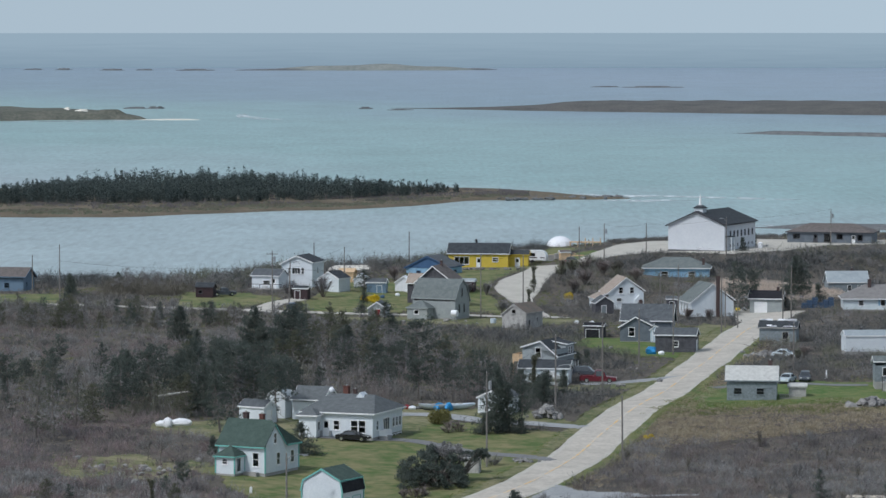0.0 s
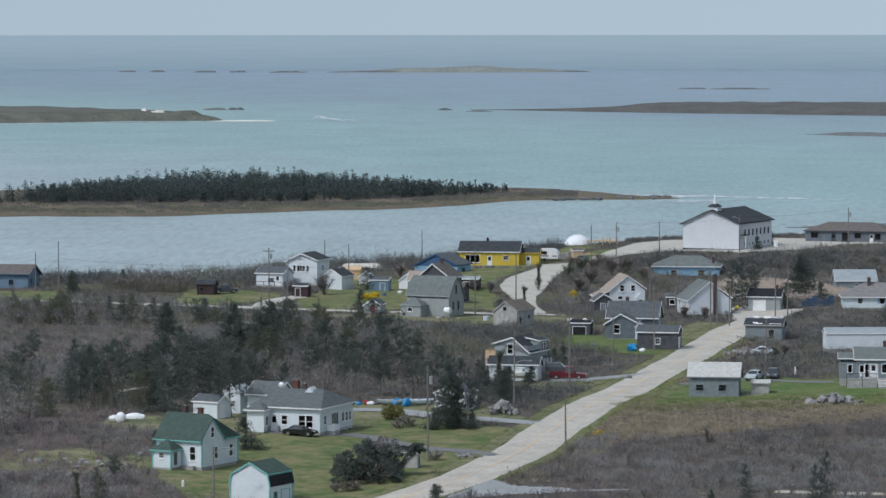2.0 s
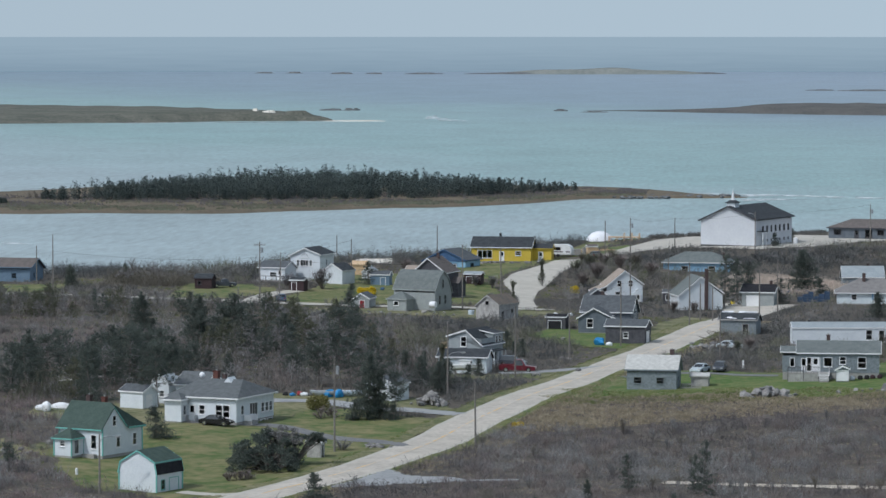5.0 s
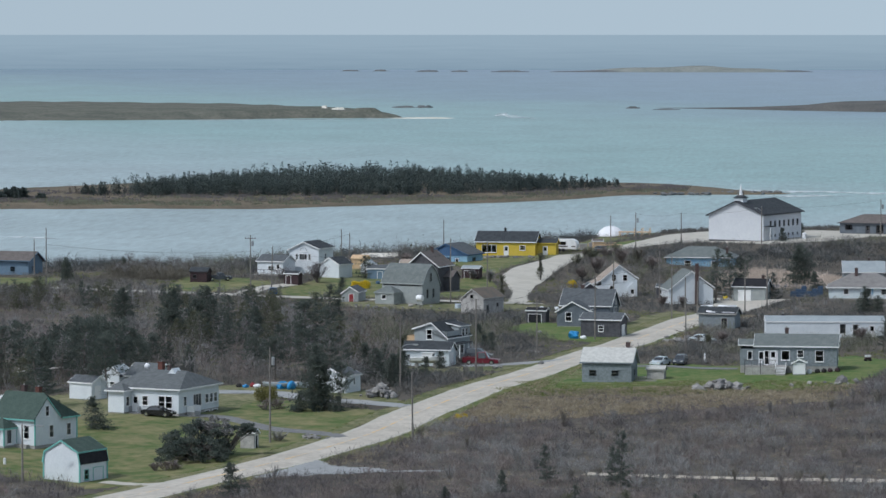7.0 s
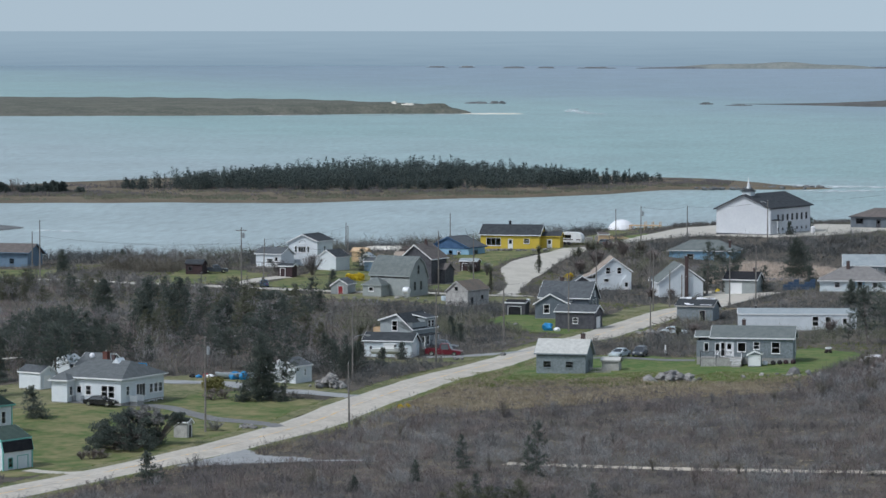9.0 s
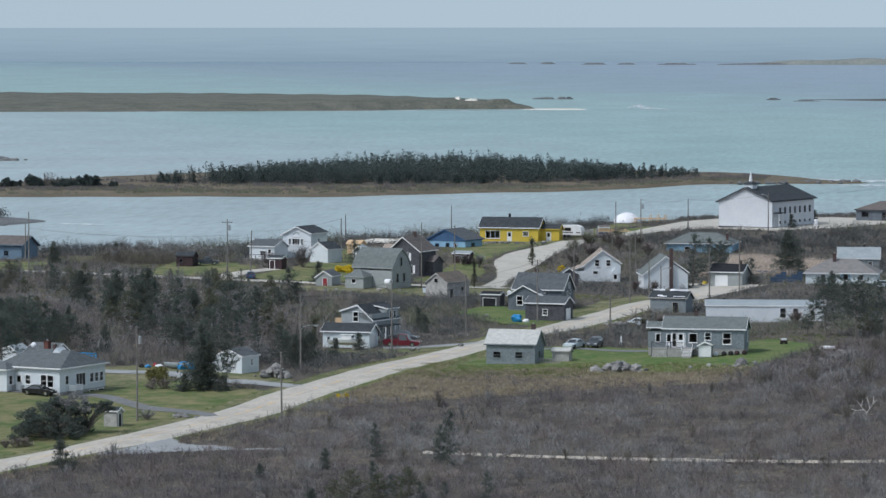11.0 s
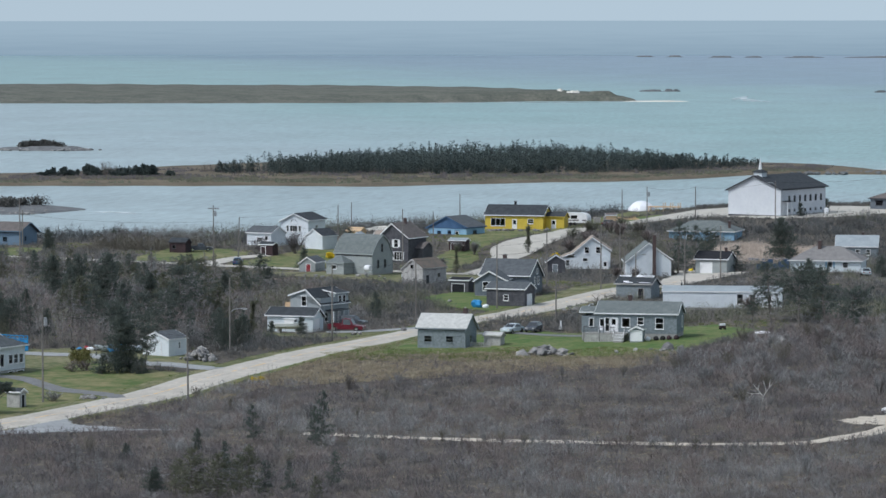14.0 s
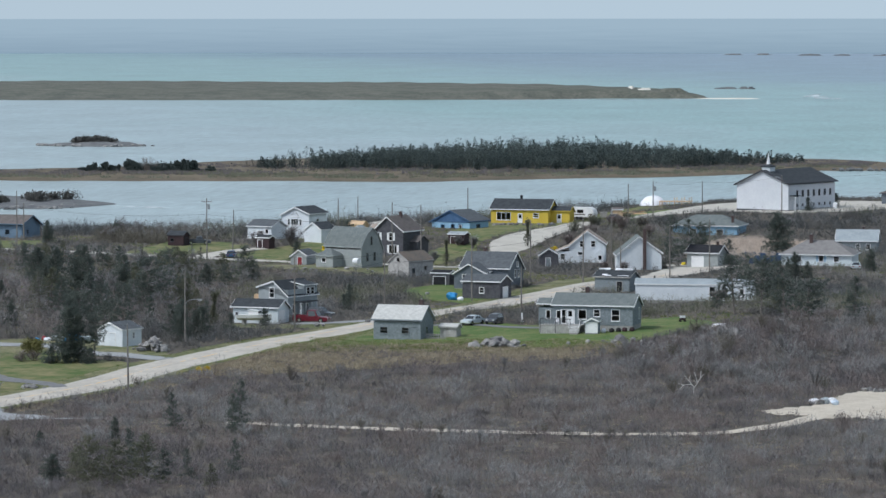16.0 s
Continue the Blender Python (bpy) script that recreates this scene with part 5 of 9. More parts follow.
# old grey barn with rusting roof
brn = house("barn", 15.0, 733.5, 6.05, -27, 5.0, 7.2, 2.9, 1.9, "bleached board barn with rusting roof", boards_old, roof_rust, boards_old, [("F", "one", 2.1, 3.1, 0.7, 0.7), ("R", "bigdoor", 1.0, 0.05, 0.9, 1.8, roof_dark), ("R", "one", 4.6, 1.4, 0.7, 0.7)], "v", over=0.2, category="barn")

# grey house with steep roof
g2 = house("house", -0.4, 750.9, 6.95, -24, 9.0, 6.8, 3.3, 4.0, "plain grey house with steep grey roof", siding_pale_grey, roof_mid, siding_pale_grey,
           [("R", "win", 1.6, 1.0, 0.7, 1.6), ("R", "win", 3.9, 1.0, 0.7, 1.6), ("R", "win", 2.9, 4.1, 0.6, 1.6)], "u", [(-3.4, 3.3), (-1.9, 6.0), (0, 7.3), (1.9, 6.0), (3.4, 3.3)], over=0.2)
walls(g2, 4.2, 3.0, 2.2, siding_pale_grey, trim_white, [("F", "one", 1.5, 0.9, 0.9, 0.7)], shift=(-2.2, -4.9))
add_hip(g2, 4.2, 3.4, 2.2, 1.3, 0.4, roof_mid, siding_pale_grey, 0.2, shift=(-2.2, -4.7), name="porch_roof")
small_shed(-12.6, 759.4, 6.15, -9, 3.4, 5.2, 1.95, 1.2, "small grey shed with a red door", siding_pale_grey, roof_grey, [("F", "bigdoor", 1.5, 0.05, 0.9, 1.75, door_red)], "v")

# dark shingled house behind it
dg = house("house", -1.0, 790.5, 6.5, -16, 7.4, 8.0, 4.6, 3.3, "dark shingled house with brown roof and white shutters", shingle_dark, roof_brown, trim_white,
           [("F", "win", 1.1, 3.2, 0.85, 1.5, trim_white), ("F", "win", 4.2, 3.2, 0.85, 1.5, trim_white), ("F", "pic", 4.2, 0.6, 1.7, 1.6, trim_white), ("F", "win", 1.2, 0.8, 0.8, 1.3)], "v", over=0.35,
           chimney=[(0.4, 1.0, 7.3, 8.8, brick_dark, 0.5)])
walls(dg, 1.8, 4.4, 2.6, shingle_dark, trim_white, [], [(-2.2, 2.6), (0, 3.9), (2.2, 2.6)], "u", shift=(4.6, 1.2))
add_roof(dg, [(-2.2, 2.6), (0, 3.9), (2.2, 2.6)], 2.0, "u", roof_brown, trim_dark, 0.2, 0.14, "wing_roof", (4.5, 1.2))
walls(dg, 2.6, 4.4, 3.8, shingle_dark, trim_white, [], [(-2.2, 3.8), (0, 6.0), (2.2, 3.8)], "u", shift=(-5.0, 1.4))
add_roof(dg, [(-2.2, 3.8), (0, 6.0), (2.2, 3.8)], 2.8, "u", roof_tan, trim_white, 0.3, 0.14, "wing_roof", (-4.9, 1.4))

# blue house behind
blue2 = house("house", -2.0, 856.5, 7.2, -24, 10.4, 7.0, 2.6, 2.5, "light blue house with dark blue gable", siding_light_blue, roof_grey, siding_blue,
              [("F", "win", 5.4, 0.8, 0.8, 1.3), ("F", "door", 7.4, 0.1, 0.9, 2.0, trim_white), ("F", "win", 2.6, 1.2, 0.9, 0.7), ("R", "win", 2.5, 0.9, 1.3, 1.2)], "v", over=0.4)
bm = bmesh.new()
prism(bm, [(-5.4, 2.55), (0, 5.1), (5.4, 2.55)], -3.62, -3.505)
part("gable_cladding", bm, siding_blue, blue2, "dark blue gable boards")

# yellow house
yl = house("house", 8.3, 877.8, 8.5, -6, 13.5, 7.4, 2.85, 2.4, "bright yellow house with dark roof and white door", siding_yellow, roof_dark, trim_white,
           [("F", "pic", 1.4, 0.8, 3.2, 1.6), ("F", "door", 6.4, 0.1, 0.95, 2.1, trim_white), ("F", "win", 10.0, 1.4, 1.2, 0.9)], "u", over=0.35, chimney=[(-0.8, 0.4, 4.8, 6.1, roof_black, 0.45)])
walls(yl, 4.4, 3.6, 2.6, siding_yellow, trim_white, [("F", "door", 1.5, 0.1, 0.95, 2.0, trim_white)], [(-1.8, 2.6), (0, 3.7), (1.8, 2.6)], "u", shift=(8.9, 0.2))
add_roof(yl, [(-1.8, 2.6), (0, 3.7), (1.8, 2.6)], 4.4, "u", roof_dark, siding_yellow, 0.3, 0.14, "wing_roof", (8.9, 0.2))
steps(yl, 0.1, -3.72, 3, 2.2, z_top=0.1)
steps(yl, 8.8, -1.62, 3, 2.2, z_top=0.1)

# white gabled house by the shore
wg = house("house", -29.9, 827.0, 7.1, -18, 6.9, 7.2, 5.5, 1.65, "white two-storey gabled house with arched window", siding_white, roof_dark, trim_white,
           [("F", "win", 1.5, 3.4, 0.5, 1.2), ("F", "pic", 2.4, 3.4, 1.7, 1.2), ("F", "win", 4.5, 3.4, 0.5, 1.2), ("R", "win", 3, 3.4, 0.8, 1.2)], "v", over=0.4)
bm = bmesh.new()
tube(bm, (-0.1, -3.72, 5.25), (-0.1, -3.6, 5.25), 0.75, 0.75, 20)
bmesh.ops.delete(bm, geom=[v for v in bm.verts if v.co.z < 5.2], context="VERTS")
part("arched_window", bm, roof_black, wg, "dark half-round window")
part("arched_frame", boxes((-1.0, 0.8, -3.74, -3.6, 5.1, 5.24)), trim_white, wg)
wing = thing("house_wing", -36.6, 821.0, 7.3, -18, "low white wing with raised deck", "house")
walls(wing, 6.0, 6.0, 2.9, siding_white, trim_white, [("F", "win", 2.6, 1.2, 1.4, 0.9), ("F", "door", 4.4, 0.6, 0.9, 2.0, trim_white)], gable(6.0, 2.9, 1.4), "u")
add_roof(wing, gable(6.0, 2.9, 1.4), 6.0, "u", roof_grey, trim_white, 0.3)
part("deck", boxes((-3.0, 4.5, -5.2, -3.0, 0.3, 0.5)), wood_grey, wing)
for k in range(7):
    part("deck_post", boxes((-2.9 + k * 1.2, -2.78 + k * 1.2, -5.15, -5.03, -1.2, 1.4)), trim_white if k % 2 else trim_dark, wing)
part("deck_rail", boxes((-3.0, 4.5, -5.16, -5.06, 1.4, 1.5)), trim_dark, wing)
small_shed(-22.8, 813.0, 7.3, -30, 5.0, 4.6, 2.8, 1.6, "white gabled outbuilding with dark roof", siding_white, roof_dark, [], "v")
small_shed(-28.8, 790.5, 7.3, -12, 3.0, 2.6, 2.3, 0.5, "dark red board outhouse", boards_red, roof_dark, [("F", "bigdoor", 0.4, 0.05, 1.0, 1.9, boards_red)])
small_shed(-48.6, 794.5, 7.5, -10, 3.6, 2.8, 2.1, 0.9, "dark red board shack with dark roof", boards_red, roof_dark, [("F", "one", 0.7, 1.0, 0.6, 0.6), ("R", "bigdoor", 0.9, 0.05, 0.8, 1.7, boards_red)], trim=trim_dark)
house("house", -93.4, 813.5, 7.45, -10, 13.5, 8.0, 3.0, 2.0, "blue house with brown roof facing the bay", siding_slate_blue, roof_brown, siding_slate_blue, [("F", "win", 9.4, 1.1, 1.0, 1.0), ("R", "win", 2, 1.2, 0.8, 0.9)], "u", over=0.6)

# white houses in the hollow
wh1 = house("house", 36.9, 800.5, 4.6, 9, 7.4, 8.6, 3.8, 3.0, "white gabled house with tan roof", siding_white, roof_tan, trim_white,
            [("F", "win", 2.2, 3.7, 0.8, 1.15), ("F", "one", 1.8, 2.0, 0.9, 0.6), ("F", "win", 4.5, 3.7, 0.8, 1.15)], "v", over=0.3)
walls(wh1, 2.7, 6.4, 2.7, siding_white, trim_white, [("F", "win", 1.0, 1.1, 0.75, 1.1)], shift=(-5.05, -1.1))
add_roof(wh1, [(-1.45, 2.6), (0.3, 3.35), (1.35, 3.85)], 6.4, "v", roof_tan, trim_white, 0.2, 0.12, "lean_roof", (-5.05, -1.1))
bm = bmesh.new()
prism(bm, [(-0.9, 0), (-0.9, 2.4), (0, 3.3), (0.9, 2.4), (0.9, 0)], -5.2, -4.25, Matrix.Translation((2.6, 0, 0)))
part("porch", bm, siding_white, wh1)
add_door(wh1, Matrix.Translation((2.15, -5.25, 0)), 0, 0.9, 2.0, trim_white, trim_white, 0.05, True)
wh2 = house("house", 52.3, 771.0, 5.75, 13, 8.7, 8.6, 2.9, 3.5, "white gabled house with tall brown chimney", siding_white, roof_mid, trim_white,
            [("L", "win", 1.4, 0.7, 0.8, 1.7), ("L", "win", 3.4, 0.7, 0.8, 1.7), ("L", "win", 5.4, 0.7, 0.8, 1.7)], "v", over=0.3)
part("chimney", boxes((0.7, 1.35, -4.85, -4.32, -0.8, 8.0)), brick_dark, wh2, "tall brown brick chimney")
small_shed(32.2, 782.5, 5.0, 12, 3.8, 3.2, 2.4, 1.3, "small grey shack in the scrub", shingle_dark, roof_grey, [("F", "bigdoor", 1.3, 0.05, 0.9, 1.8, shingle_grey)], "v")
house("garage", 65.0, 778.0, 5.8, -10, 6.4, 6.0, 2.6, 1.6, "pale garage with black roof behind the pines", siding_pale_grey, roof_black, trim_white, [("F", "bigdoor", 1.0, 0.05, 2.4, 2.1, trim_white)], "u", category="garage", chimney=[(2.2, 0, 3.8, 5.0, brick_dark, 0.5)])
house("bungalow", 52.2, 866.5, 6.15, -5, 14.6, 9.0, 3.2, 2.0, "blue bungalow with grey hipped roof", siding_light_blue, roof_mid, trim_white, [("F", "win", 4.0, 1.0, 1.4, 1.2), ("F", "win", 10, 1.0, 1.4, 1.2), ("R", "win", 1.4, 1.0, 0.7, 1.2)], hip=6.0, chimney=[(6.0, -3.2, 3.0, 5.2, brick_dark, 0.5)])
house("bungalow", 87.2, 779.5, 6.5, -2, 13.9, 9.0, 2.35, 2.4, "pale bungalow with taupe hipped roof", siding_cream, roof_taupe, trim_white, [("F", "one", 7.4, 0.8, 0.9, 1.2, siding_light_blue), ("F", "win", 10.4, 0.8, 0.9, 1.0), ("F", "win", 3, 0.8, 0.9, 1.0)], hip=5.0, chimney=[(-1.6, -0.8, 3.6, 5.8, brick_dark, 0.65)])
house("house", 87.6, 843.0, 4.75, 2, 8.7, 6.8, 2.5, 2.4, "weathered grey house with pale roof", shingle_grey, roof_metal, trim_white, [("F", "win", 4.2, 1.0, 0.8, 1.1), ("F", "win", 6.4, 1.0, 0.8, 1.1)], "u", over=0.25, chimney=[(1.2, 0.2, 4.5, 5.6, brick_dark, 0.4)])

# community hall
hall = house("hall", 63.2, 912.3, 10.7, -25.5, 14.1, 19.9, 5.75, 3.2, "large white hall with dark roof and a small steeple", siding_lilac, roof_dark, trim_dark,
             [("R", "win", 3.4 + 2.35 * k, 3.1, 0.6, 1.25) for k in range(7)] + [("R", "one", 3.5 + 2.35 * k, 0.9, 0.4, 0.35) for k in range(7)], "v", over=0.55, category="hall")
part("steeple_base", boxes((-1.1, 1.1, -8.6, -6.4, 7.9, 9.7)), siding_white, hall)
bm = bmesh.new()
box(bm, -1.35, 1.35, -8.85, -6.15, 9.7, 9.85)
bmesh.ops.create_cone(bm, segments=4, radius1=1.7, radius2=0.75, depth=0.5, cap_ends=True, matrix=Matrix.Translation((0, -7.5, 10.1)) @ Matrix.Rotation(radians(45), 4, "Z"))
part("steeple_roof", bm, roof_dark, hall)
bm = bmesh.new()
bmesh.ops.create_cone(bm, segments=8, radius1=0.5, radius2=0.03, depth=3.0, cap_ends=True, matrix=Matrix.Translation((0, -7.5, 11.5)))
part("spire", bm, trim_white, hall)
part("porch_roof", boxes((7.0, 8.6, -9.4, -7.2, 3.2, 3.4)), roof_dark, hall)
for py in (-9.3, -7.35):
    part("porch_post", boxes((8.4, 8.52, py, py + 0.12, -0.3, 3.2)), trim_white, hall)
part("plinth", boxes((-7.08, 7.08, -9.98, 9.98, -0.6, 0.02)), trim_dark, hall, "dark skirting at the base")
add_door(hall, face_frame("R", 14.1, 19.9), 1.1, 1.0, 2.1, trim_dark, trim_white)

mot = house("house", 93.9, 936.5, 10.5, -15.5, 20.4, 8.6, 2.9, 1.8, "long dark grey house with brown hipped roof", siding_dark, roof_brown, trim_dark,
            [("F", "win", 1.4, 1.2, 1.6, 1.0), ("F", "door", 6.4, 0.1, 0.9, 2.0, trim_dark), ("F", "win", 9.0, 0.4, 1.6, 1.8), ("F", "win", 12.0, 1.2, 1.4, 1.0), ("F", "door", 15.6, 0.1, 0.9, 2.0, trim_white), ("F", "win", 17.0, 0.9, 1.2, 1.2)], hip=11.0)

# ---- poles, lamps and wires ----
def pole(x, y, h, label="weathered wooden utility pole", arm=False, lamp=0, transformer=False, lean=0.0, z=None, r=0.15, lamp_at=1.0):
    z = gz(x, y) if z is None else z
    p = thing("utility_pole" if not lamp else "street_lamp", x, y, z, 0, label, "utility pole" if not lamp else "street lamp", "utility poles" if not lamp else "street lamps")
    bm = bmesh.new()
    tube(bm, (0, 0, -0.8), (lean * h, 0, h), r, r * 0.62, 9)
    part("shaft", bm, wood_pole, p)
    if arm:
        part("crossarm", boxes((lean * h - 1.1, lean * h + 1.1, -0.08, 0.04, h - 0.75, h - 0.62)), wood_pole, p)
        for k in (-1.0, -0.45, 0.45, 1.0):
            bm = bmesh.new()
            tube(bm, (lean * h + k, -0.02, h - 0.62), (lean * h + k, -0.02, h - 0.42), 0.05, 0.035, 6)
            part("insulator", bm, concrete, p)
    else:
        bm = bmesh.new()
        tube(bm, (lean * h, 0, h), (lean * h, 0, h + 0.22), 0.05, 0.035, 6)
        part("insulator", bm, concrete, p)
    if transformer:
        bm = bmesh.new()
        tube(bm, (lean * h + 0.42, 0, h - 2.2), (lean * h + 0.42, 0, h - 1.2), 0.24, 0.24, 12)
        tube(bm, (lean * h + 0.42, 0, h - 1.2), (lean * h + 0.42, 0, h - 1.1), 0.24, 0.12, 12)
        part("transformer", bm, metal_grey, p)
    if lamp:
        s = 1 if lamp > 0 else -1
        bm = bmesh.new()
        e_z = h * lamp_at
        q = [(0, 0, e_z - 0.9), (0.5 * s, 0, e_z - 0.35), (1.3 * s, 0, e_z - 0.15), (abs(lamp) * s, 0, e_z - 0.15)]
        for a, b in zip(q, q[1:]):
            tube(bm, a, b, 0.05, 0.045, 7)
        part("arm", bm, metal_grey, p)
        e = abs(lamp) * s
        bm = boxes((min(e, e + 0.75 * s), max(e, e + 0.75 * s), -0.14, 0.14, e_z - 0.26, e_z - 0.1))
        head = part("lamp_head", bm, metal_grey, p)
        part("lens", boxes((min(e + 0.15 * s, e + 0.6 * s), max(e + 0.15 * s, e + 0.6 * s), -0.1, 0.1, e_z - 0.33, e_z - 0.262)), lamp_glass, head)
    return Vector((x + lean * h, y, z + h))


tops = {}
for key, x, y, h, kw in (
        ("a", 24.2, 521.5, 9.0, dict(lean=-0.012)), ("b", 5.8, 514.8, 12.6, dict(transformer=True)), ("c", 16.7, 575, 11.0, dict(lamp=1.9, lamp_at=0.62)), ("d", 25.0, 608, 11.3, {}), ("e", 32.3, 638.6, 10.2, {}),
        ("f", 39.9, 672, 10.9, {}), ("g", 51.4, 716, 11.6, {}), ("h", 68.2, 759.7, 10.2, {}), ("i", 57.0, 630, 7.6, {}), ("j", 64.4, 735, 9.6, {}), ("k", 46.8, 772, 10.0, {}),
        ("l", -76.3, 772, 11.9, {}), ("m", -84.9, 802, 7.9, {}), ("n", -33.6, 763.4, 12.2, dict(arm=True, transformer=True)), ("o", -30.7, 772, 9.3, dict(lean=0.03)), ("p", -20.9, 821, 8.8, {}), ("q", -7.8, 892, 7.0, {}),
        ("r", 7.3, 751, 12.6, {}), ("s", 15.3, 741, 13.0, {}), ("t", 46.7, 892, 7.6, {}), ("u", 36.7, 884, 8.4, dict(transformer=True)), ("v", 65.0, 891, 8.9, dict(lamp=-0.9)), ("w", 92.5, 926, 8.6, dict(transformer=True)),
        ("x", -29.0, 872, 6.0, {}), ("y", 53.3, 768.5 - 36, 7.0, {}), ("z", 31.0, 884, 7.8, {}), ("aa", 55.6, 731.8, 6.2, dict(lamp=1.2)), ("bb", 40.4, 722, 11.0, {}), ("cc", -19.2, 474, 7.3, dict(lamp=1.9, label="wooden pole with a street lamp arm"))):
    tops[key] = pole(x, y, h, **kw)


def wire(a, b, sag=0.6, drop=0.1):
    p, q = tops[a], tops[b]
    cu = bpy.data.curves.new("cable", "CURVE")
    cu.dimensions = "3D"
    cu.bevel_depth = 0.016
    cu.bevel_resolution = 1
    sp = cu.splines.new("POLY")
    n = 14
    sp.points.add(n - 1)
    for k in range(n):
        t = k / (n - 1)
        c = p.lerp(q, t)
        sp.points[k].co = (c.x, c.y, c.z - drop - 4 * sag * t * (1 - t), 1)
    ob = new("cable", cu)
    cu.materials.append(rubber)
    return tagged(ob, "thin black overhead cable between poles", "cable", "overhead cables")


for a, b in (("l", "n"), ("n", "r"), ("m", "l")):
    wire(a, b, 0.9, 3.2)
for a, b in (("r", "s"), ("b", "c"), ("c", "d"), ("d", "e"), ("e", "f"), ("f", "g"), ("g", "h"), ("t", "u"), ("t", "v"), ("v", "w"), ("o", "p"), ("a", "b")):
    wire(a, b)
    if a in "bcdef":
        wire(a, b, 0.8, 1.6)


# ---- vehicles ----
def car(x, y, yaw, label, paint, length=4.6, width=1.8, height=1.42, kind="sedan", name="car"):
    c = thing(name, x, y, gz(x, y) + 0.08, yaw, label, name.replace("_", " "), "parked cars")
    h = length / 2
    sill, belt = 0.28, 0.86 if kind != "pickup" else 1.0
    lower = [(-h, 0.42), (-h + 0.1, sill), (h - 0.1, sill), (h, 0.45), (h - 0.05, belt - 0.14), (h * 0.48, belt), (-h * 0.72, belt + 0.03), (-h + 0.02, belt)]
    bm = bmesh.new()
    prism(bm, lower, -width / 2, width / 2)
    bmesh.ops.bevel(bm, geom=bm.edges[:], offset=0.06, segments=2, affect="EDGES")
    part("body", bm, paint, c)
    if kind == "sedan":
        cab = [(-h * 0.74, belt), (-h * 0.42, height), (h * 0.08, height), (h * 0.50, belt)]
    elif kind == "suv":
        cab = [(-h * 0.97, belt), (-h * 0.86, height), (h * 0.12, height), (h * 0.45, belt)]
    else:
        cab = [(-h * 0.22, belt), (-h * 0.16, height), (h * 0.26, height), (h * 0.46, belt)]
    bm = bmesh.new()
    prism(bm, cab, -width / 2 + 0.10, width / 2 - 0.10)
    for v in bm.verts:
        if v.co.z > height - 0.05:
            v.co.y *= 0.84
    bmesh.ops.bevel(bm, geom=[e for e in bm.edges if all(v.co.z > height - 0.05 for v in e.verts)], offset=0.07, segments=2, affect="EDGES")
    cabin = part("cabin", bm, paint, c)
    for s in (-1, 1):
        y0 = s * (width / 2 - 0.19)
        x0, x1 = cab[0][0] + 0.34, cab[3][0] - 0.36
        t0, t1 = cab[1][0] + 0.08, cab[2][0] - 0.08
        yb, yt = s * (width / 2 - 0.085), s * (width / 2 - 0.20)
        v = [(x0, yb, belt + 0.06), (x1, yb, belt + 0.06), (t1, yt, height - 0.1), (t0, yt, height - 0.1)]
        mesh_part("side_window", v + [(a, b - s * 0.02, d) for a, b, d in v], [(0, 1, 2, 3), (7, 6, 5, 4), (0, 4, 5, 1), (1, 5, 6, 2), (2, 6, 7, 3), (3, 7, 4, 0)], car_glass, cabin, "dark side window")
    for (xa, za), (xb, zb), nm in ((cab[3], cab[2], "windscreen"), (cab[0], cab[1], "rear_window")):
        d = 0.025 if nm == "windscreen" else -0.025
        pa, pb = 0.10, 0.90
        v = [(xa + (xb - xa) * pa + d, -width / 2 + 0.17, za + (zb - za) * pa), (xa + (xb - xa) * pa + d, width / 2 - 0.17, za + (zb - za) * pa), (xa + (xb - xa) * pb + d, width / 2 - 0.30, za + (zb - za) * pb), (xa + (xb - xa) * pb + d, -width / 2 + 0.30, za + (zb - za) * pb)]
        mesh_part(nm, v + [(a - d, b, e) for a, b, e in v], [(0, 1, 2, 3), (7, 6, 5, 4), (0, 4, 5, 1), (1, 5, 6, 2), (2, 6, 7, 3), (3, 7, 4, 0)], car_glass, cabin, "dark glossy glass")
    if kind == "pickup":
        part("bed_rail", boxes((-h + 0.02, -h * 0.24, -width / 2, -width / 2 + 0.1, belt, belt + 0.16), (-h + 0.02, -h * 0.24, width / 2 - 0.1, width / 2, belt, belt + 0.16), (-h + 0.02, -h + 0.12, -width / 2 + 0.1, width / 2 - 0.1, belt, belt + 0.16)), paint, c)
    wr = 0.33 if kind != "pickup" else 0.39
    for wx in (-h * 0.62, h * 0.62):
        for s in (-1, 1):
            w = new("wheel")
            w.parent = c
            w.location = (wx, s * (width / 2 - 0.1), wr)
            bm = bmesh.new()
            tube(bm, (0, -0.12, 0), (0, 0.12, 0), wr, wr, 18)
            part("tyre", bm, rubber, w)
            bm = bmesh.new()
            tube(bm, (0, -0.135, 0), (0, 0.135, 0), wr * 0.62, wr * 0.62, 14)
            part("rim", bm, chrome, w)
    for s in (-1, 1):
        yy = s * (width / 2 - 0.32)
        part("headlight", boxes((h - 0.12, h + 0.01, yy - 0.18, yy + 0.18, belt - 0.28, belt - 0.13)), lamp_glass, c)
        part("tail_light", boxes((-h - 0.01, -h + 0.1, yy - 0.16, yy + 0.16, belt - 0.26, belt - 0.08)), lamp_red, c)
        part("mirror", boxes((cab[3][0] - 0.45, cab[3][0] - 0.3, s * (width / 2 + 0.06) - 0.08, s * (width / 2 + 0.06) + 0.08, belt + 0.02, belt + 0.16)), paint, c)
    part("bumper", boxes((h - 0.06, h + 0.05, -width / 2 + 0.1, width / 2 - 0.1, 0.36, 0.52)), chrome if kind == "pickup" else paint, c)
    SPOTS.append((x, y, 3.2))
    return c


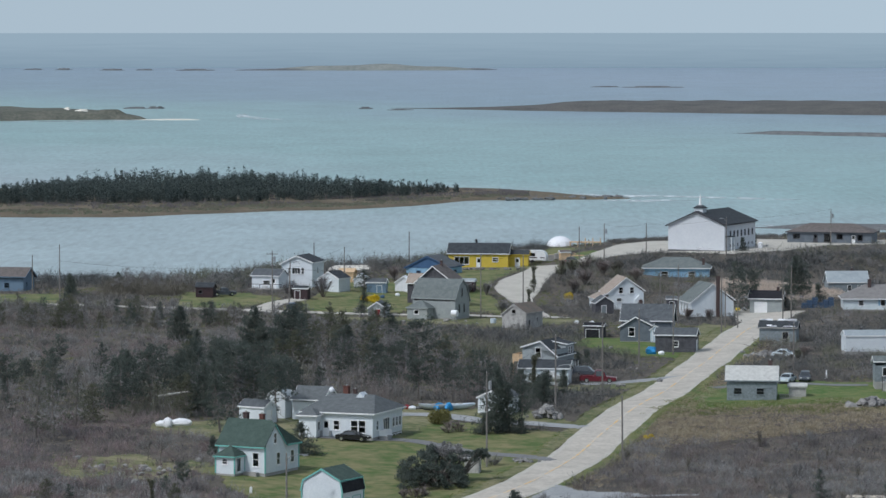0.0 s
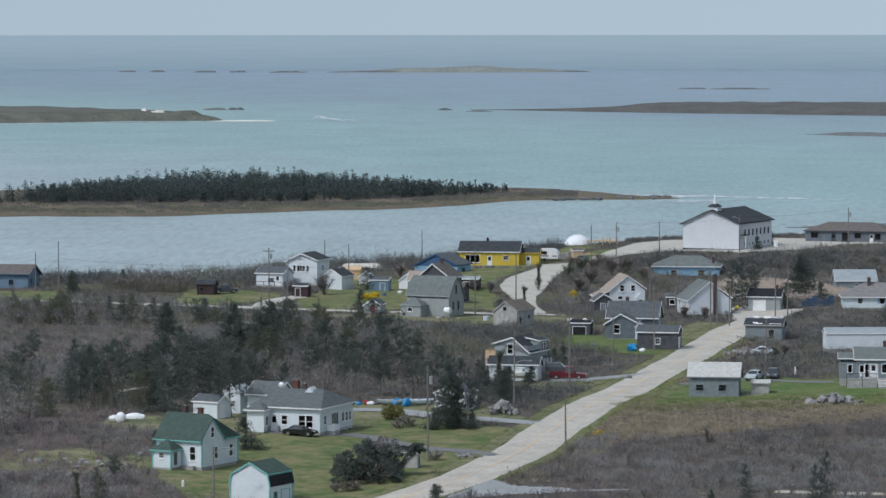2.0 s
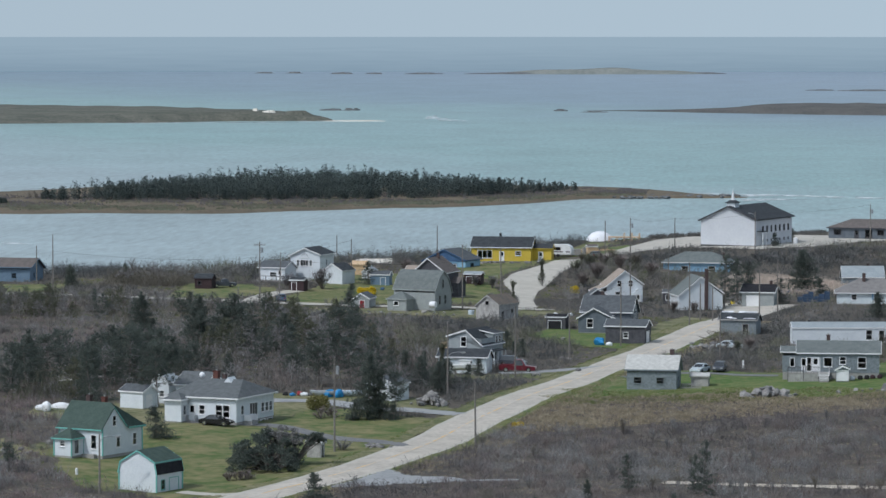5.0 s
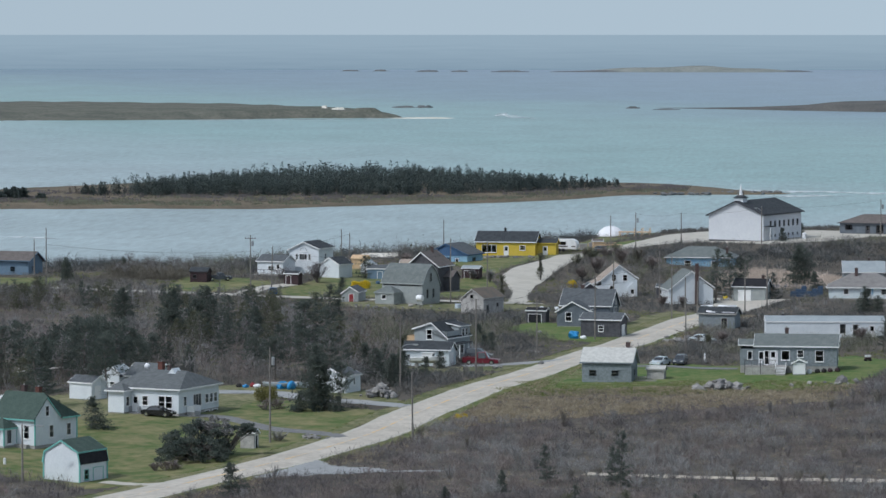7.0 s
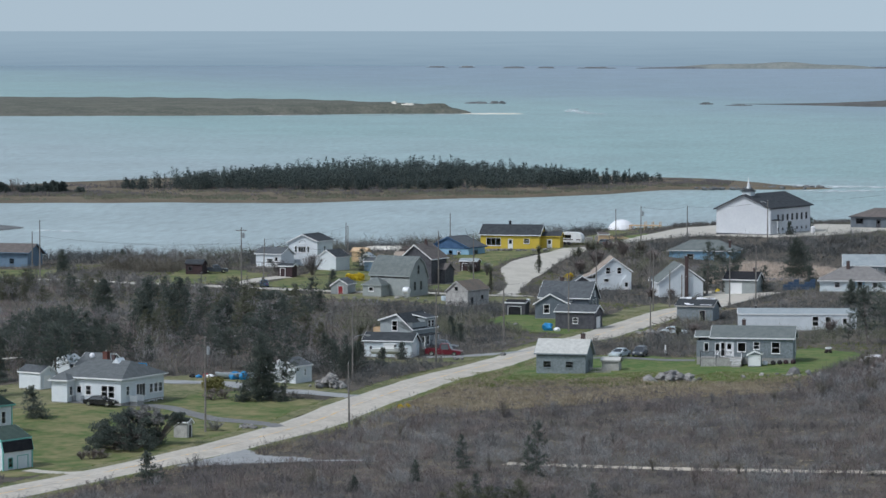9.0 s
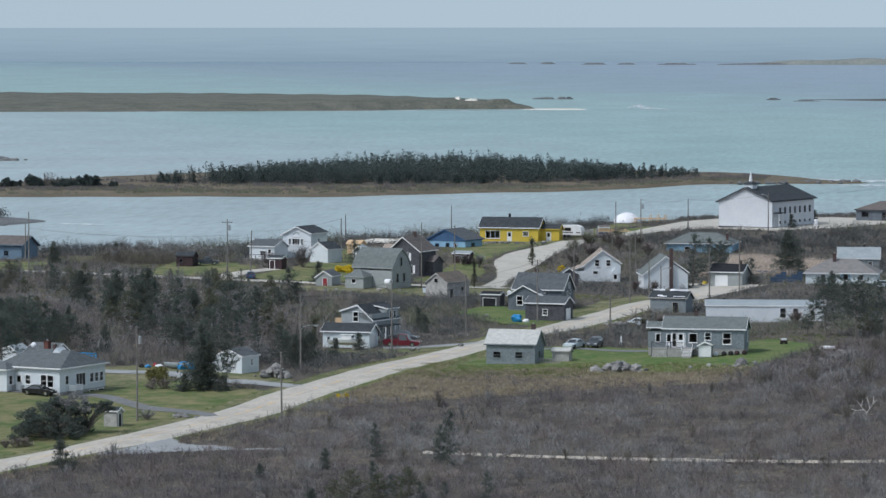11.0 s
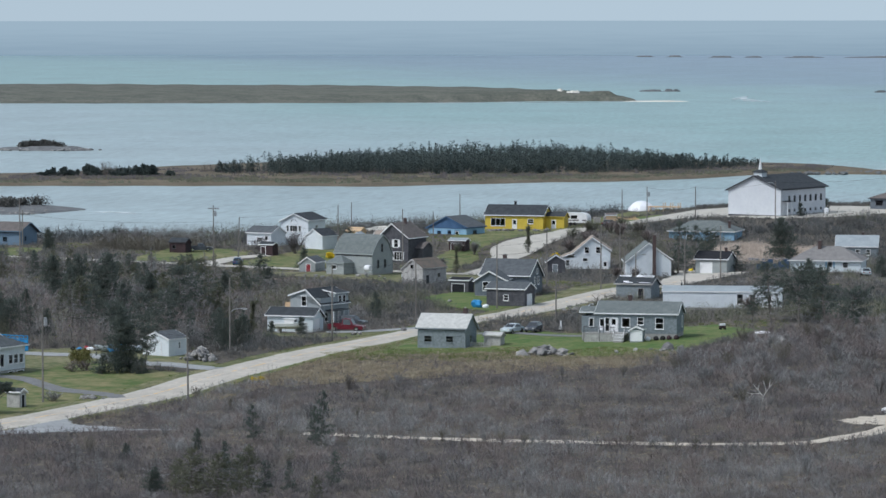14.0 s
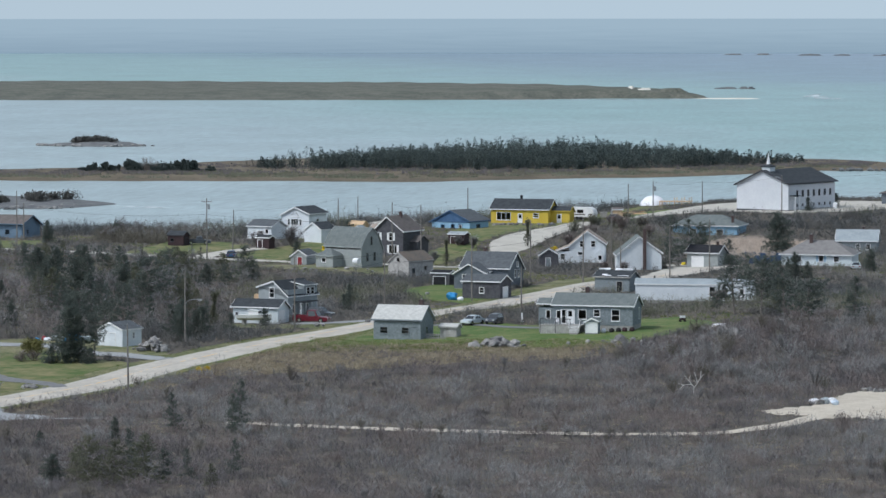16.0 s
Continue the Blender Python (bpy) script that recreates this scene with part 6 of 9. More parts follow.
car(-12.4, 533.2, -16, "shiny black sedan parked on the drive", paint_black, 4.7)
car(24.8, 619.6, -4, "dark red pickup truck on the gravel drive", paint_red, 5.9, 2.0, 2.0, "pickup", "pickup_truck")
car(23.4, 631.0, -10, "dark grey car behind the pickup", paint_dark, 4.5, 1.8, 1.6, "suv")
car(53.9, 606.8, 248, "silver sedan parked on the grey drive", paint_silver, 4.5)
car(56.9, 609.0, 262, "dark grey hatchback on the grey drive", paint_dark, 4.2, 1.75, 1.5, "suv")
car(-29.9, 768.5, 100, "blue car parked on the grass", paint_blue, 4.3, 1.75, 1.5, "suv")
car(29.0, 878, 70, "dark car on the gravel yard", paint_dark, 4.6)
car(58.6, 664, -20, "old pale car among brush", paint_silver, 4.4)
car(95.5, 768, 100, "pale car beside the bungalow", paint_silver, 4.4)
car(-45.2, 797.5, 20, "grey pickup by the shack", paint_dark, 5.2, 1.9, 1.7, "pickup", "pickup_truck")

rv = thing("camper_trailer", 20.4, 884.0, gz(20.4, 884) + 0.1, -14, "white camper trailer with a dark window band", "camper")
bm = bmesh.new()
prism(bm, [(-3.0, 0.5), (-3.1, 1.6), (-2.8, 2.6), (1.8, 2.65), (2.6, 2.2), (2.9, 1.4), (2.8, 0.5)], -1.15, 1.15)
bmesh.ops.bevel(bm, geom=bm.edges[:], offset=0.08, segments=2, affect="EDGES")
part("body", bm, paint_white, rv)
part("stripe", boxes((-2.9, 2.6, -1.165, -1.152, 1.0, 1.2)), boards_red, rv)
part("window", boxes((-0.6, 0.7, -1.17, -1.152, 1.4, 2.1)), paint_black, rv)
part("door", boxes((1.1, 1.75, -1.17, -1.152, 0.6, 2.2)), trim_white, rv)
for wx in (-0.6, 0.2):
    bm = bmesh.new()
    tube(bm, (wx, -1.2, 0.33), (wx, -0.9, 0.33), 0.33, 0.33, 14)
    part("wheel", bm, rubber, rv)
part("hitch", boxes((2.8, 4.0, -0.08, 0.08, 0.4, 0.52)), metal_grey, rv)
rv.scale = (1.18, 1.0, 1.08)

boat = thing("motor_boat", 16.8, 614.2, gz(16.8, 614.2) + 0.55, -8, "white fibreglass motor boat on blocks by the garage", "boat")
rows = []
n = 14
bm = bmesh.new()
for i in range(n):
    t = i / (n - 1)
    w = 1.05 * (1 - max(0, (t - 0.55) / 0.45) ** 2.2) + 0.02
    x = -2.9 + 5.8 * t
    keel = 0.15 + 0.55 * max(0, t - 0.6) ** 1.5
    rows.append([bm.verts.new((x, s * w * k, z)) for s, k, z in ((-1, 1.0, 1.0 + 0.25 * t), (-1, 0.85, 0.5 + 0.2 * t), (0, 0, keel), (1, 0.85, 0.5 + 0.2 * t), (1, 1.0, 1.0 + 0.25 * t))])
for a, b in zip(rows, rows[1:]):
    for k in range(4):
        bm.faces.new((a[k], b[k], b[k + 1], a[k + 1]))
    bm.faces.new((a[4], b[4], b[0], a[0]))
bm.faces.new(rows[0])
bmesh.ops.recalc_face_normals(bm, faces=bm.faces)
part("hull", bm, paint_white, boat)
part("cabin", boxes((-0.8, 0.9, -0.7, 0.7, 1.05, 1.75)), paint_white, boat)
part("windscreen", boxes((0.91, 0.95, -0.62, 0.62, 1.3, 1.68)), paint_black, boat)
part("roof", boxes((-1.0, 1.1, -0.8, 0.8, 1.75, 1.83)), paint_white, boat)
part("outboard", boxes((-3.25, -2.95, -0.18, 0.18, 0.5, 1.4)), trim_dark, boat)
for bx in (-1.8, 1.2):
    part("block", boxes((bx - 0.2, bx + 0.2, -0.5, 0.5, -0.5, 0.25)), wood_grey, boat)


# ---- smaller things ----
def lump(name, x, y, sx, sy, sz, material, label, category, group="", yaw=0, seed=0, sink=0.15, rough=0.18, z=None, sub=2):
    """A stone, bale or heap: a pushed and dented ball."""
    rnd = random.Random(seed + int(x * 7) + int(y * 13))
    if material == rock_grey:
        sub, rough = 1, 0.42
    bm = bmesh.new()
    bmesh.ops.create_icosphere(bm, subdivisions=sub, radius=1)
    for v in bm.verts:
        k = 1 + rnd.uniform(-rough, rough)
        v.co = Vector((v.co.x * sx * k, v.co.y * sy * k, v.co.z * sz * k))
    me = bpy.data.meshes.new(name)
    bm.to_mesh(me)
    bm.free()
    me.materials.append(material)
    ob = new(name, me)
    ob.matrix_basis = pose(x, y, (gz(x, y) if z is None else z) + sz * (1 - 2 * sink), 0, 0, yaw)
    return tagged(ob, label, category, group)


rnd = random.Random(3)
for k in range(90):
    x, y = 64.0 + rnd.gauss(0, 1.7), 576.6 + rnd.gauss(0, 0.9)
    s = rnd.uniform(0.15, 0.42) if k % 6 else rnd.uniform(0.5, 0.8)
    lump("rock", x, y, s * 1.2, s, s * 0.8, rock_grey, "grey angular boulder in a rock heap", "rock", "rock heap", rnd.uniform(0, 180), k, z=gz(x, y) + max(0, 0.9 - 0.28 * abs(x - 64.0) - 0.3 * abs(y - 576.6)))
for k in range(60):
    x, y = 15.2 + rnd.gauss(0, 1.3), 563.5 + rnd.gauss(0, 0.9)
    s = rnd.uniform(0.2, 0.4) if k % 5 else rnd.uniform(0.45, 0.65)
    lump("rock", x, y, s * 1.1, s * 0.8, s * 0.8, rock_grey, "grey quarried boulder in a heap by the drive", "rock", "quarried boulders", rnd.uniform(0, 180), k, z=gz(x, y) + max(0, 1.7 - abs(x - 15.2) * 0.75 - abs(y - 563.5) * 0.5))
for x, y, a, h in ((15.2, 563.5, 1.2, 1.0), (14.3, 563.2, 0.8, 0.7), (16.1, 563.8, 0.8, 0.6), (64.0, 576.6, 1.2, 0.7), (62.6, 576.4, 0.8, 0.5), (65.5, 576.8, 0.9, 0.5)):
    lump("boulder", x, y, a, a * 0.8, h, rock_grey, "large angular grey boulder at the core of a heap", "rock", "heap boulders", 30 * x)
for k, (x, y, r) in enumerate(((-48.9, 516.7, 0.45), (-44.7, 506.0, 0.6), (-42.9, 505.7, 0.4), (-46.3, 506.8, 0.4), (-41.7, 508.4, 0.35), (-39.0, 504.6, 0.35), (-32.5, 514.3, 0.4), (-34.5, 498.9, 0.45), (-45.6, 508.0, 0.3), (-37.2, 506.2, 0.3))):
    lump("rock", x, y, r * 1.2, r, r * 0.9, rock_grey, "pale stone in the dull grass by the scrub", "rock", "stones in dull grass", 40 * k, k)
lump("boulder", 81.9, 579.5, 0.95, 0.8, 0.75, rock_grey, "large pale rounded boulder at the lawn's edge", "rock")
for k in range(22):
    x, y = rnd.uniform(74, 92), 577 + rnd.gauss(0, 1.5)
    s = rnd.uniform(0.2, 0.5)
    lump("rock", x, y, s * 1.2, s, s * 0.8, rock_grey, "grey stone along the lawn's edge", "rock", "lawn edge stones", rnd.uniform(0, 180), k)
for k in range(26):
    x, y = rnd.uniform(92, 98), 590 + rnd.gauss(0, 3)
    s = rnd.uniform(0.3, 0.7)
    lump("rock", x, y, s * 1.2, s, s * 0.9, rock_grey, "grey stone in a rough wall by the lawn", "rock", "rough stone wall", rnd.uniform(0, 180), k)
for k in range(18):
    x, y = -33 - rnd.random() * 8, 503 + rnd.gauss(0, 4)
    s = rnd.uniform(0.2, 0.55)
    lump("rock", x, y, s * 1.2, s, s * 0.8, rock_grey, "pale stone at the edge of the scrub", "rock", "field stones", rnd.uniform(0, 180), k)
for k in range(14):
    x, y = 10.8 + rnd.gauss(0, 0.9), 520 + rnd.gauss(0, 0.7)
    s = rnd.uniform(0.18, 0.4)
    lump("rock", x, y, s * 1.2, s, s * 0.8, rock_grey, "grey stone in a small garden heap", "rock", "garden stones", rnd.uniform(0, 180), k)
for k in range(30):
    x, y = rnd.uniform(4, 17), 866 + rnd.gauss(0, 0.8)
    s = rnd.uniform(0.25, 0.45)
    lump("rock", x, y, s * 1.3, s, s * 0.8, rock_grey, "grey stone in a low garden wall", "rock", "garden wall stones", rnd.uniform(0, 180), k)
for k in range(30):
    x, y = rnd.uniform(-24, 22), 742 + rnd.gauss(0, 4)
    s = rnd.uniform(0.2, 0.45)
    lump("rock", x, y, s * 1.3, s, s * 0.7, rock_grey, "pale stone in the rough grass", "rock", "scattered stones", rnd.uniform(0, 180), k)
for x, y, s in ((27.8, 611.5, 0.5), (28.6, 612.2, 0.4), (34.6, 617.6, 0.5), (31.0, 640.5, 0.6), (32.1, 641, 0.45), (29.5, 683, 0.4)):
    lump("rock", x, y, s, s, s * 0.7, rock_grey, "pale stone beside the drive", "rock", "roadside stones")
for k in range(20):
    x, y = 55.2 + rnd.gauss(0, 1.6), 669 + rnd.gauss(0, 2.2)
    s = rnd.uniform(0.25, 0.55)
    lump("rock", x, y, s * 1.2, s, s * 0.8, rock_grey, "grey stone among roadside brush", "rock", "brush stones", rnd.uniform(0, 180), k)
lump("hay_bale", -39.9, 552.5, 1.25, 0.55, 0.52, plastic_white, "long white plastic-wrapped bale on the grass", "bale", "wrapped bales", 4, rough=0.06, sub=3)
lump("hay_bale", -37.4, 553.2, 1.55, 0.6, 0.62, plastic_white, "long white plastic-wrapped bale on the grass", "bale", "wrapped bales", -6, rough=0.06, sub=3)
lump("hay_bale", -39.2, 551.0, 0.72, 0.6, 0.85, plastic_white, "white wrapped bundle standing on the grass", "bale", "wrapped bales", 0, rough=0.07, sub=3)
log = thing("fallen_log", -39.8, 586.0, gz(-39.8, 586) + 0.5, 8, "pale fallen log in the scrub", "log")
bm = bmesh.new()
tube(bm, (-3.4, 0, 0.4), (0.4, 0.2, 0.9), 0.2, 0.15, 8)
tube(bm, (0.4, 0.2, 0.9), (3.6, 0, 1.2), 0.15, 0.08, 8)
part("trunk", bm, bark_pale, log)
lump("tarpaulin", 36.2, 673.0, 0.95, 0.7, 0.75, plastic_blue, "crumpled blue tarpaulin over a heap on the lawn", "tarpaulin", rough=0.38)
lump("rubble_bag", 37.9, 672.2, 0.6, 0.5, 0.4, plastic_white, "white bag beside the tarpaulin", "bag", rough=0.1)
for k, (x, y, m, s) in enumerate(((121.0, 508.5, plastic_green, 0.6), (119.4, 507.4, plastic_white, 0.7), (121.6, 507.4, plastic_white, 0.8), (120.2, 506.4, rock_grey, 0.8), (122.2, 506.0, door_blue, 0.7), (120.8, 507.2, roof_metal, 0.9))):
    lump("rubbish_bag", x, y, s, s * 0.7, s * 0.6, m, "plastic bag in a rubbish heap by the track" if m != rock_grey else "grey lump in a rubbish heap by the track", "rubbish", "rubbish heap", 20 * k, k)
for k in range(9):
    lump("rock", 124 + k * 0.7, 524 + 0.6 * math.sin(k * 2), 0.5, 0.4, 0.35, rock_grey, "pale stone at the turning place", "rock", "turning place stones", 30 * k, k)
for k, (x, y, sx, sz, m, word) in enumerate(((-6.4, 574.2, 0.5, 0.3, plastic_blue, "blue plastic tub"), (-5.4, 574.8, 0.35, 0.45, door_red, "red fuel can"), (-4.6, 574.0, 0.6, 0.35, plastic_white, "white crate"), (-3.4, 574.6, 0.8, 0.3, rock_hazed, "dark net bundle"), (-2.2, 574.0, 0.9, 0.42, roof_metal, "grey tarpaulin heap"), (-0.6, 572.4, 1.0, 0.75, plastic_blue, "blue tarpaulin heap"), (0.9, 571.9, 0.9, 0.7, plastic_blue, "blue tarpaulin heap"), (-7.4, 574.6, 0.4, 0.35, rubber, "black tyre heap"), (-3.0, 575.6, 0.5, 0.5, boards_red, "red buoy heap"))):
    lump("stored_gear", x, y, sx, 0.45, sz, m, word + " stored beside the drive", "stored gear", "stored gear", 9 * k, k, rough=0.2)
for x, y, yaw, m in ((2.6, 573.2, 14, door_blue), (-1.4, 572.6, -8, roof_metal)):
    sk = thing("rowing_boat", x, y, gz(x, y) + 0.1, yaw, "open boat with a pale sheer stored beside the drive", "boat", "stored boats")
    bm = bmesh.new()
    bmesh.ops.create_uvsphere(bm, u_segments=18, v_segments=10, radius=1)
    for v in bm.verts:
        v.co = Vector((v.co.x * 2.3, v.co.y * 0.75, min(v.co.z, 0.08) * 0.75 + 0.75 + 0.12 * v.co.x ** 2))
    part("hull", bm, m, sk)
    part("thwart", boxes((-0.2, 0.2, -0.7, 0.7, 0.82, 0.88), (-1.2, -0.9, -0.6, 0.6, 0.84, 0.9)), wood_grey, sk)
fence2 = thing("net_fence", -15.4, 572.9, gz(-15.4, 572.9), -21, "bright blue trap frames stacked like a fence", "fence")
for k in range(12):
    part("post", boxes((-7.2 + 0.8 * k, -7.1 + 0.8 * k, 0.0, 0.1, -0.3, 2.3)), plastic_blue, fence2)
    for z in (0.15, 0.7, 1.25, 1.8, 2.2):
        if k < 11:
            part("rail", boxes((-7.1 + 0.8 * k, -6.4 + 0.8 * k, 0.02, 0.08, z, z + 0.12)), plastic_blue, fence2)
part("net", boxes((-7.1, 1.7, 0.12, 0.15, 0.0, 1.7)), plastic_blue, fence2)

# white dome by the shore
dome = thing("dome_tent", 28.2, 936, gz(28.2, 936) - 0.7, 0, "white half-round dome shelter by the shore", "dome")
bm = bmesh.new()
bmesh.ops.create_uvsphere(bm, u_segments=16, v_segments=10, radius=3.1)
bmesh.ops.delete(bm, geom=[v for v in bm.verts if v.co.z < -0.3], context="VERTS")
for v in bm.verts:
    v.co.x *= 1.1
part("shell", bm, plastic_white, dome)
deck = thing("timber_deck", 34.2, 932.5, gz(34, 932), -4, "raised fresh timber deck beside the dome", "deck")
part("platform", boxes((-3.8, 3.8, -1.4, 1.4, 0.9, 1.1)), wood_new, deck)
for k in range(5):
    for s in (-1.3, 1.3):
        part("post", boxes((-3.7 + 1.8 * k, -3.55 + 1.8 * k, s - 0.08, s + 0.08, -1.2, 1.1 + (0.9 if k in (2, 3, 4) else 0))), wood_new, deck)
for k, (x, y, yaw) in enumerate(((26.9, 903.1, 6), (30.5, 900.1, -10), (28.8, 906.6, 18), (27.0, 898, 40))):
    pile = thing("lumber_pile", x, y, gz(x, y), yaw, "stack of fresh lumber on the bank", "lumber", "lumber stacks")
    for i in range(5):
        part("plank", boxes((-2.2, 2.2, -0.5 + 0.2 * i, -0.33 + 0.2 * i, 0.0, 0.12 + 0.09 * (i % 3))), wood_new, pile)
for x, y, w in ((24.5, 889, 1.6), (26.2, 892, 1.2)):
    crate = thing("crate", x, y, gz(x, y), 12, "grey storage crate near the camper", "crate", "crates")
    part("box", boxes((-w / 2, w / 2, -0.6, 0.6, 0, 1.2)), wood_grey, crate)
    part("lid", boxes((-w / 2 - 0.04, w / 2 + 0.04, -0.64, 0.64, 1.2, 1.28)), boards_old, crate)
tank = thing("oil_tank", 2.2, 742.6, 6.95, -24, "white oil tank on legs against the grey house", "oil tank")
bm = bmesh.new()
bmesh.ops.create_cone(bm, segments=16, radius1=0.62, radius2=0.62, depth=1.2, cap_ends=True, matrix=Matrix.Translation((0, 0, 1.3)) @ Matrix.Rotation(radians(90), 4, "Y"))
bmesh.ops.bevel(bm, geom=bm.edges[:], offset=0.05, segments=2, affect="EDGES")
part("tank", bm, plastic_white, tank)
for s in (-0.4, 0.35):
    part("leg", boxes((s, s + 0.06, -0.3, -0.24, -0.3, 0.8)), metal_grey, tank)
    part("leg", boxes((s, s + 0.06, 0.24, 0.3, -0.3, 0.8)), metal_grey, tank)
bin_ = thing("water_tub", 9.6, 741.5, gz(9.6, 741.5), 0, "pale blue plastic tub in the grass", "tub")
bm = bmesh.new()
tube(bm, (0, 0, 0), (0, 0, 0.8), 0.55, 0.6, 14)
part("tub", bm, door_blue, bin_)
bm = bmesh.new()
tube(bm, (0, 0, 0.8), (0, 0, 0.88), 0.64, 0.62, 14)
part("lid", bm, door_blue, bin_)
st = thing("garden_ornament", 60.6, 612.5, gz(60.6, 612.5), 0, "white garden obelisk on the lawn", "garden ornament")
bm = bmesh.new()
tube(bm, (0, 0, 0), (0, 0, 0.25), 0.32, 0.28, 8)
tube(bm, (0, 0, 0.25), (0, 0, 1.3), 0.2, 0.1, 8)
bmesh.ops.create_icosphere(bm, subdivisions=1, radius=0.16, matrix=Matrix.Translation((0, 0, 1.38)))
part("obelisk", bm, trim_white, st)
post = thing("marker_post", -24.2, 487.0, gz(-24.2, 487), 0, "short pale marker post in the lawn", "post")
bm = bmesh.new()
tube(bm, (0, 0, -0.2), (0, 0, 0.75), 0.17, 0.17, 10)
tube(bm, (0, 0, 0.75), (0, 0, 0.85), 0.19, 0.1, 10)
part("post", bm, plastic_white, post)
wheel = thing("lawn_tractor", 86.0, 612.5, gz(86, 612.5), 20, "small red and white garden cart on the lawn", "cart")
part("box", boxes((-0.45, 0.45, -0.3, 0.3, 0.3, 0.65)), boards_red, wheel)
part("top", boxes((-0.4, 0.4, -0.28, 0.28, 0.65, 0.95)), plastic_white, wheel)
for sx in (-0.35, 0.35):
    for sy in (-0.32, 0.32):
        bm = bmesh.new()
        tube(bm, (sx, sy - 0.05, 0.18), (sx, sy + 0.05, 0.18), 0.18, 0.18, 10)
        part("wheel", bm, rubber, wheel)
skiff = thing("dinghy", 93.2, 604.0, gz(93.2, 604) + 0.1, 15, "overturned white dinghy on the grass", "boat")
bm = bmesh.new()
bmesh.ops.create_uvsphere(bm, u_segments=16, v_segments=8, radius=1)
for v in bm.verts:
    v.co = Vector((v.co.x * 1.5, v.co.y * 0.6, max(v.co.z, -0.05) * 0.45))
part("hull", bm, plastic_white, skiff)
part("keel", boxes((-1.3, 1.3, -0.03, 0.03, 0.36, 0.48)), wood_grey, skiff)
for k, (x, y, m) in enumerate(((77.0, 593.2, plastic_white), (78.2, 593.4, rubber), (79.2, 593.6, rubber), (80.1, 593.9, boards_red), (81.2, 594.0, boards_red))):
    lump("garden_pot", x, y, 0.42, 0.38, 0.42, m, "garden pot or tub against the bungalow wall", "pot", "wall pots", 0, k, rough=0.06)
for k in range(9):
    x, y = rnd.uniform(67, 78), 812 + rnd.gauss(0, 2)
    lump("blue_drum", x, y, 0.5, 0.45, 0.6, net_blue, "faded blue plastic drum in the yard", "drum", "blue drums", 0, k, rough=0.07)
trap = thing("lobster_trap", 73.0, 784.0, gz(73, 784), 4, "blue netted trap in a stack beside the bungalow", "trap", "stacked traps")
bars = []
for a in (-0.5, 0.46):
    for b in (-0.3, 0.26):
        bars += [(a, a + 0.04, b, b + 0.04, 0, 0.5), (-0.5, 0.5, b, b + 0.04, 0 if a < 0 else 0.46, 0.04 if a < 0 else 0.5), (a, a + 0.04, -0.3, 0.3, 0 if b < 0 else 0.46, 0.04 if b < 0 else 0.5)]
part("frame", boxes(*bars), net_blue, trap)
part("netting", boxes((-0.46, 0.46, -0.26, 0.26, 0.05, 0.42)), net_blue, trap)
for i in range(6):
    for j in range(2):
        for k in range(2 + (i * 7 + j * 3) % 3):
            if i + j + k:
                copy_thing(trap, pose(73.0 + 1.08 * i + 0.06 * (k % 2), 784.0 + 0.7 * j, gz(73 + i, 784) + 0.51 * k, 0, 0, 4 + 3 * math.sin(5 * i + k)))
for x, y, m, l in ((51.5, 806, plastic_white, "white"), (59.5, 783, blossom, "yellow"), (60.8, 784, trim_white, "white"), (28.5, 742, plastic_white, "white"), (25.6, 742.5, plastic_white, "white"), (-9.5, 806, plastic_white, "white"), (-12.5, 800, paint_blue, "blue"), (-7.5, 815, plastic_white, "white")):
    lump("tarp_bale", x, y, 0.5, 0.42, 0.4, m, f"{l} bundle lying in a yard", "bundle", "", 0, int(x), rough=0.12)
small_shed(-13.8, 812.5, 7.0, -8, 4.0, 3.0, 2.3, 0.8, "pale blue shed in the back yard", siding_slate_blue, roof_grey, [("F", "bigdoor", 2.2, 0.05, 1.0, 1.8, siding_slate_blue)])
small_shed(-8.2, 818.0, 7.2, -8, 3.4, 3.4, 1.9, 1.2, "white tent-like shed in the back yard", plastic_white, plastic_white, [], "v")
small_shed(-17.5, 826, 7.3, -8, 2.6, 3.0, 1.9, 1.1, "small pale shed in the back yard", siding_lilac, roof_metal, [], "v")
small_shed(-20.6, 838, 7.6, -12, 3.2, 3.0, 2.2, 0.8, "fresh lumber shed beside the white house", wood_new, wood_new, [], "u", trim=wood_new)
small_shed(5.0, 823.0, 6.6, -10, 3.6, 3.0, 2.3, 0.5, "dark red low shed behind the shingled house", boards_red, roof_metal, [("F", "bigdoor", 0.5, 0.05, 1.2, 1.8, boards_red)])
small_shed(27.8, 888.5, 9.0, 10, 2.2, 2.2, 2.0, 0.5, "small plywood hut on the bank", wood_new, roof_brown, [])
small_shed(47.6, 790.5, 5.2, -6, 4.0, 2.6, 2.2, 0.6, "dark tool shed between the white houses", shingle_dark, roof_grey, [("F", "one", 0.6, 0.9, 1.0, 0.9)])

gas = thing("propane_tank", 74.6, 912.5, gz(74.6, 912.5), -25, "small white tank beside the hall", "tank")
bm = bmesh.new()
tube(bm, (0, 0, 0), (0, 0, 1.3), 0.5, 0.5, 14)
tube(bm, (0, 0, 1.3), (0, 0, 1.5), 0.5, 0.2, 14)
part("shell", bm, plastic_white, gas)

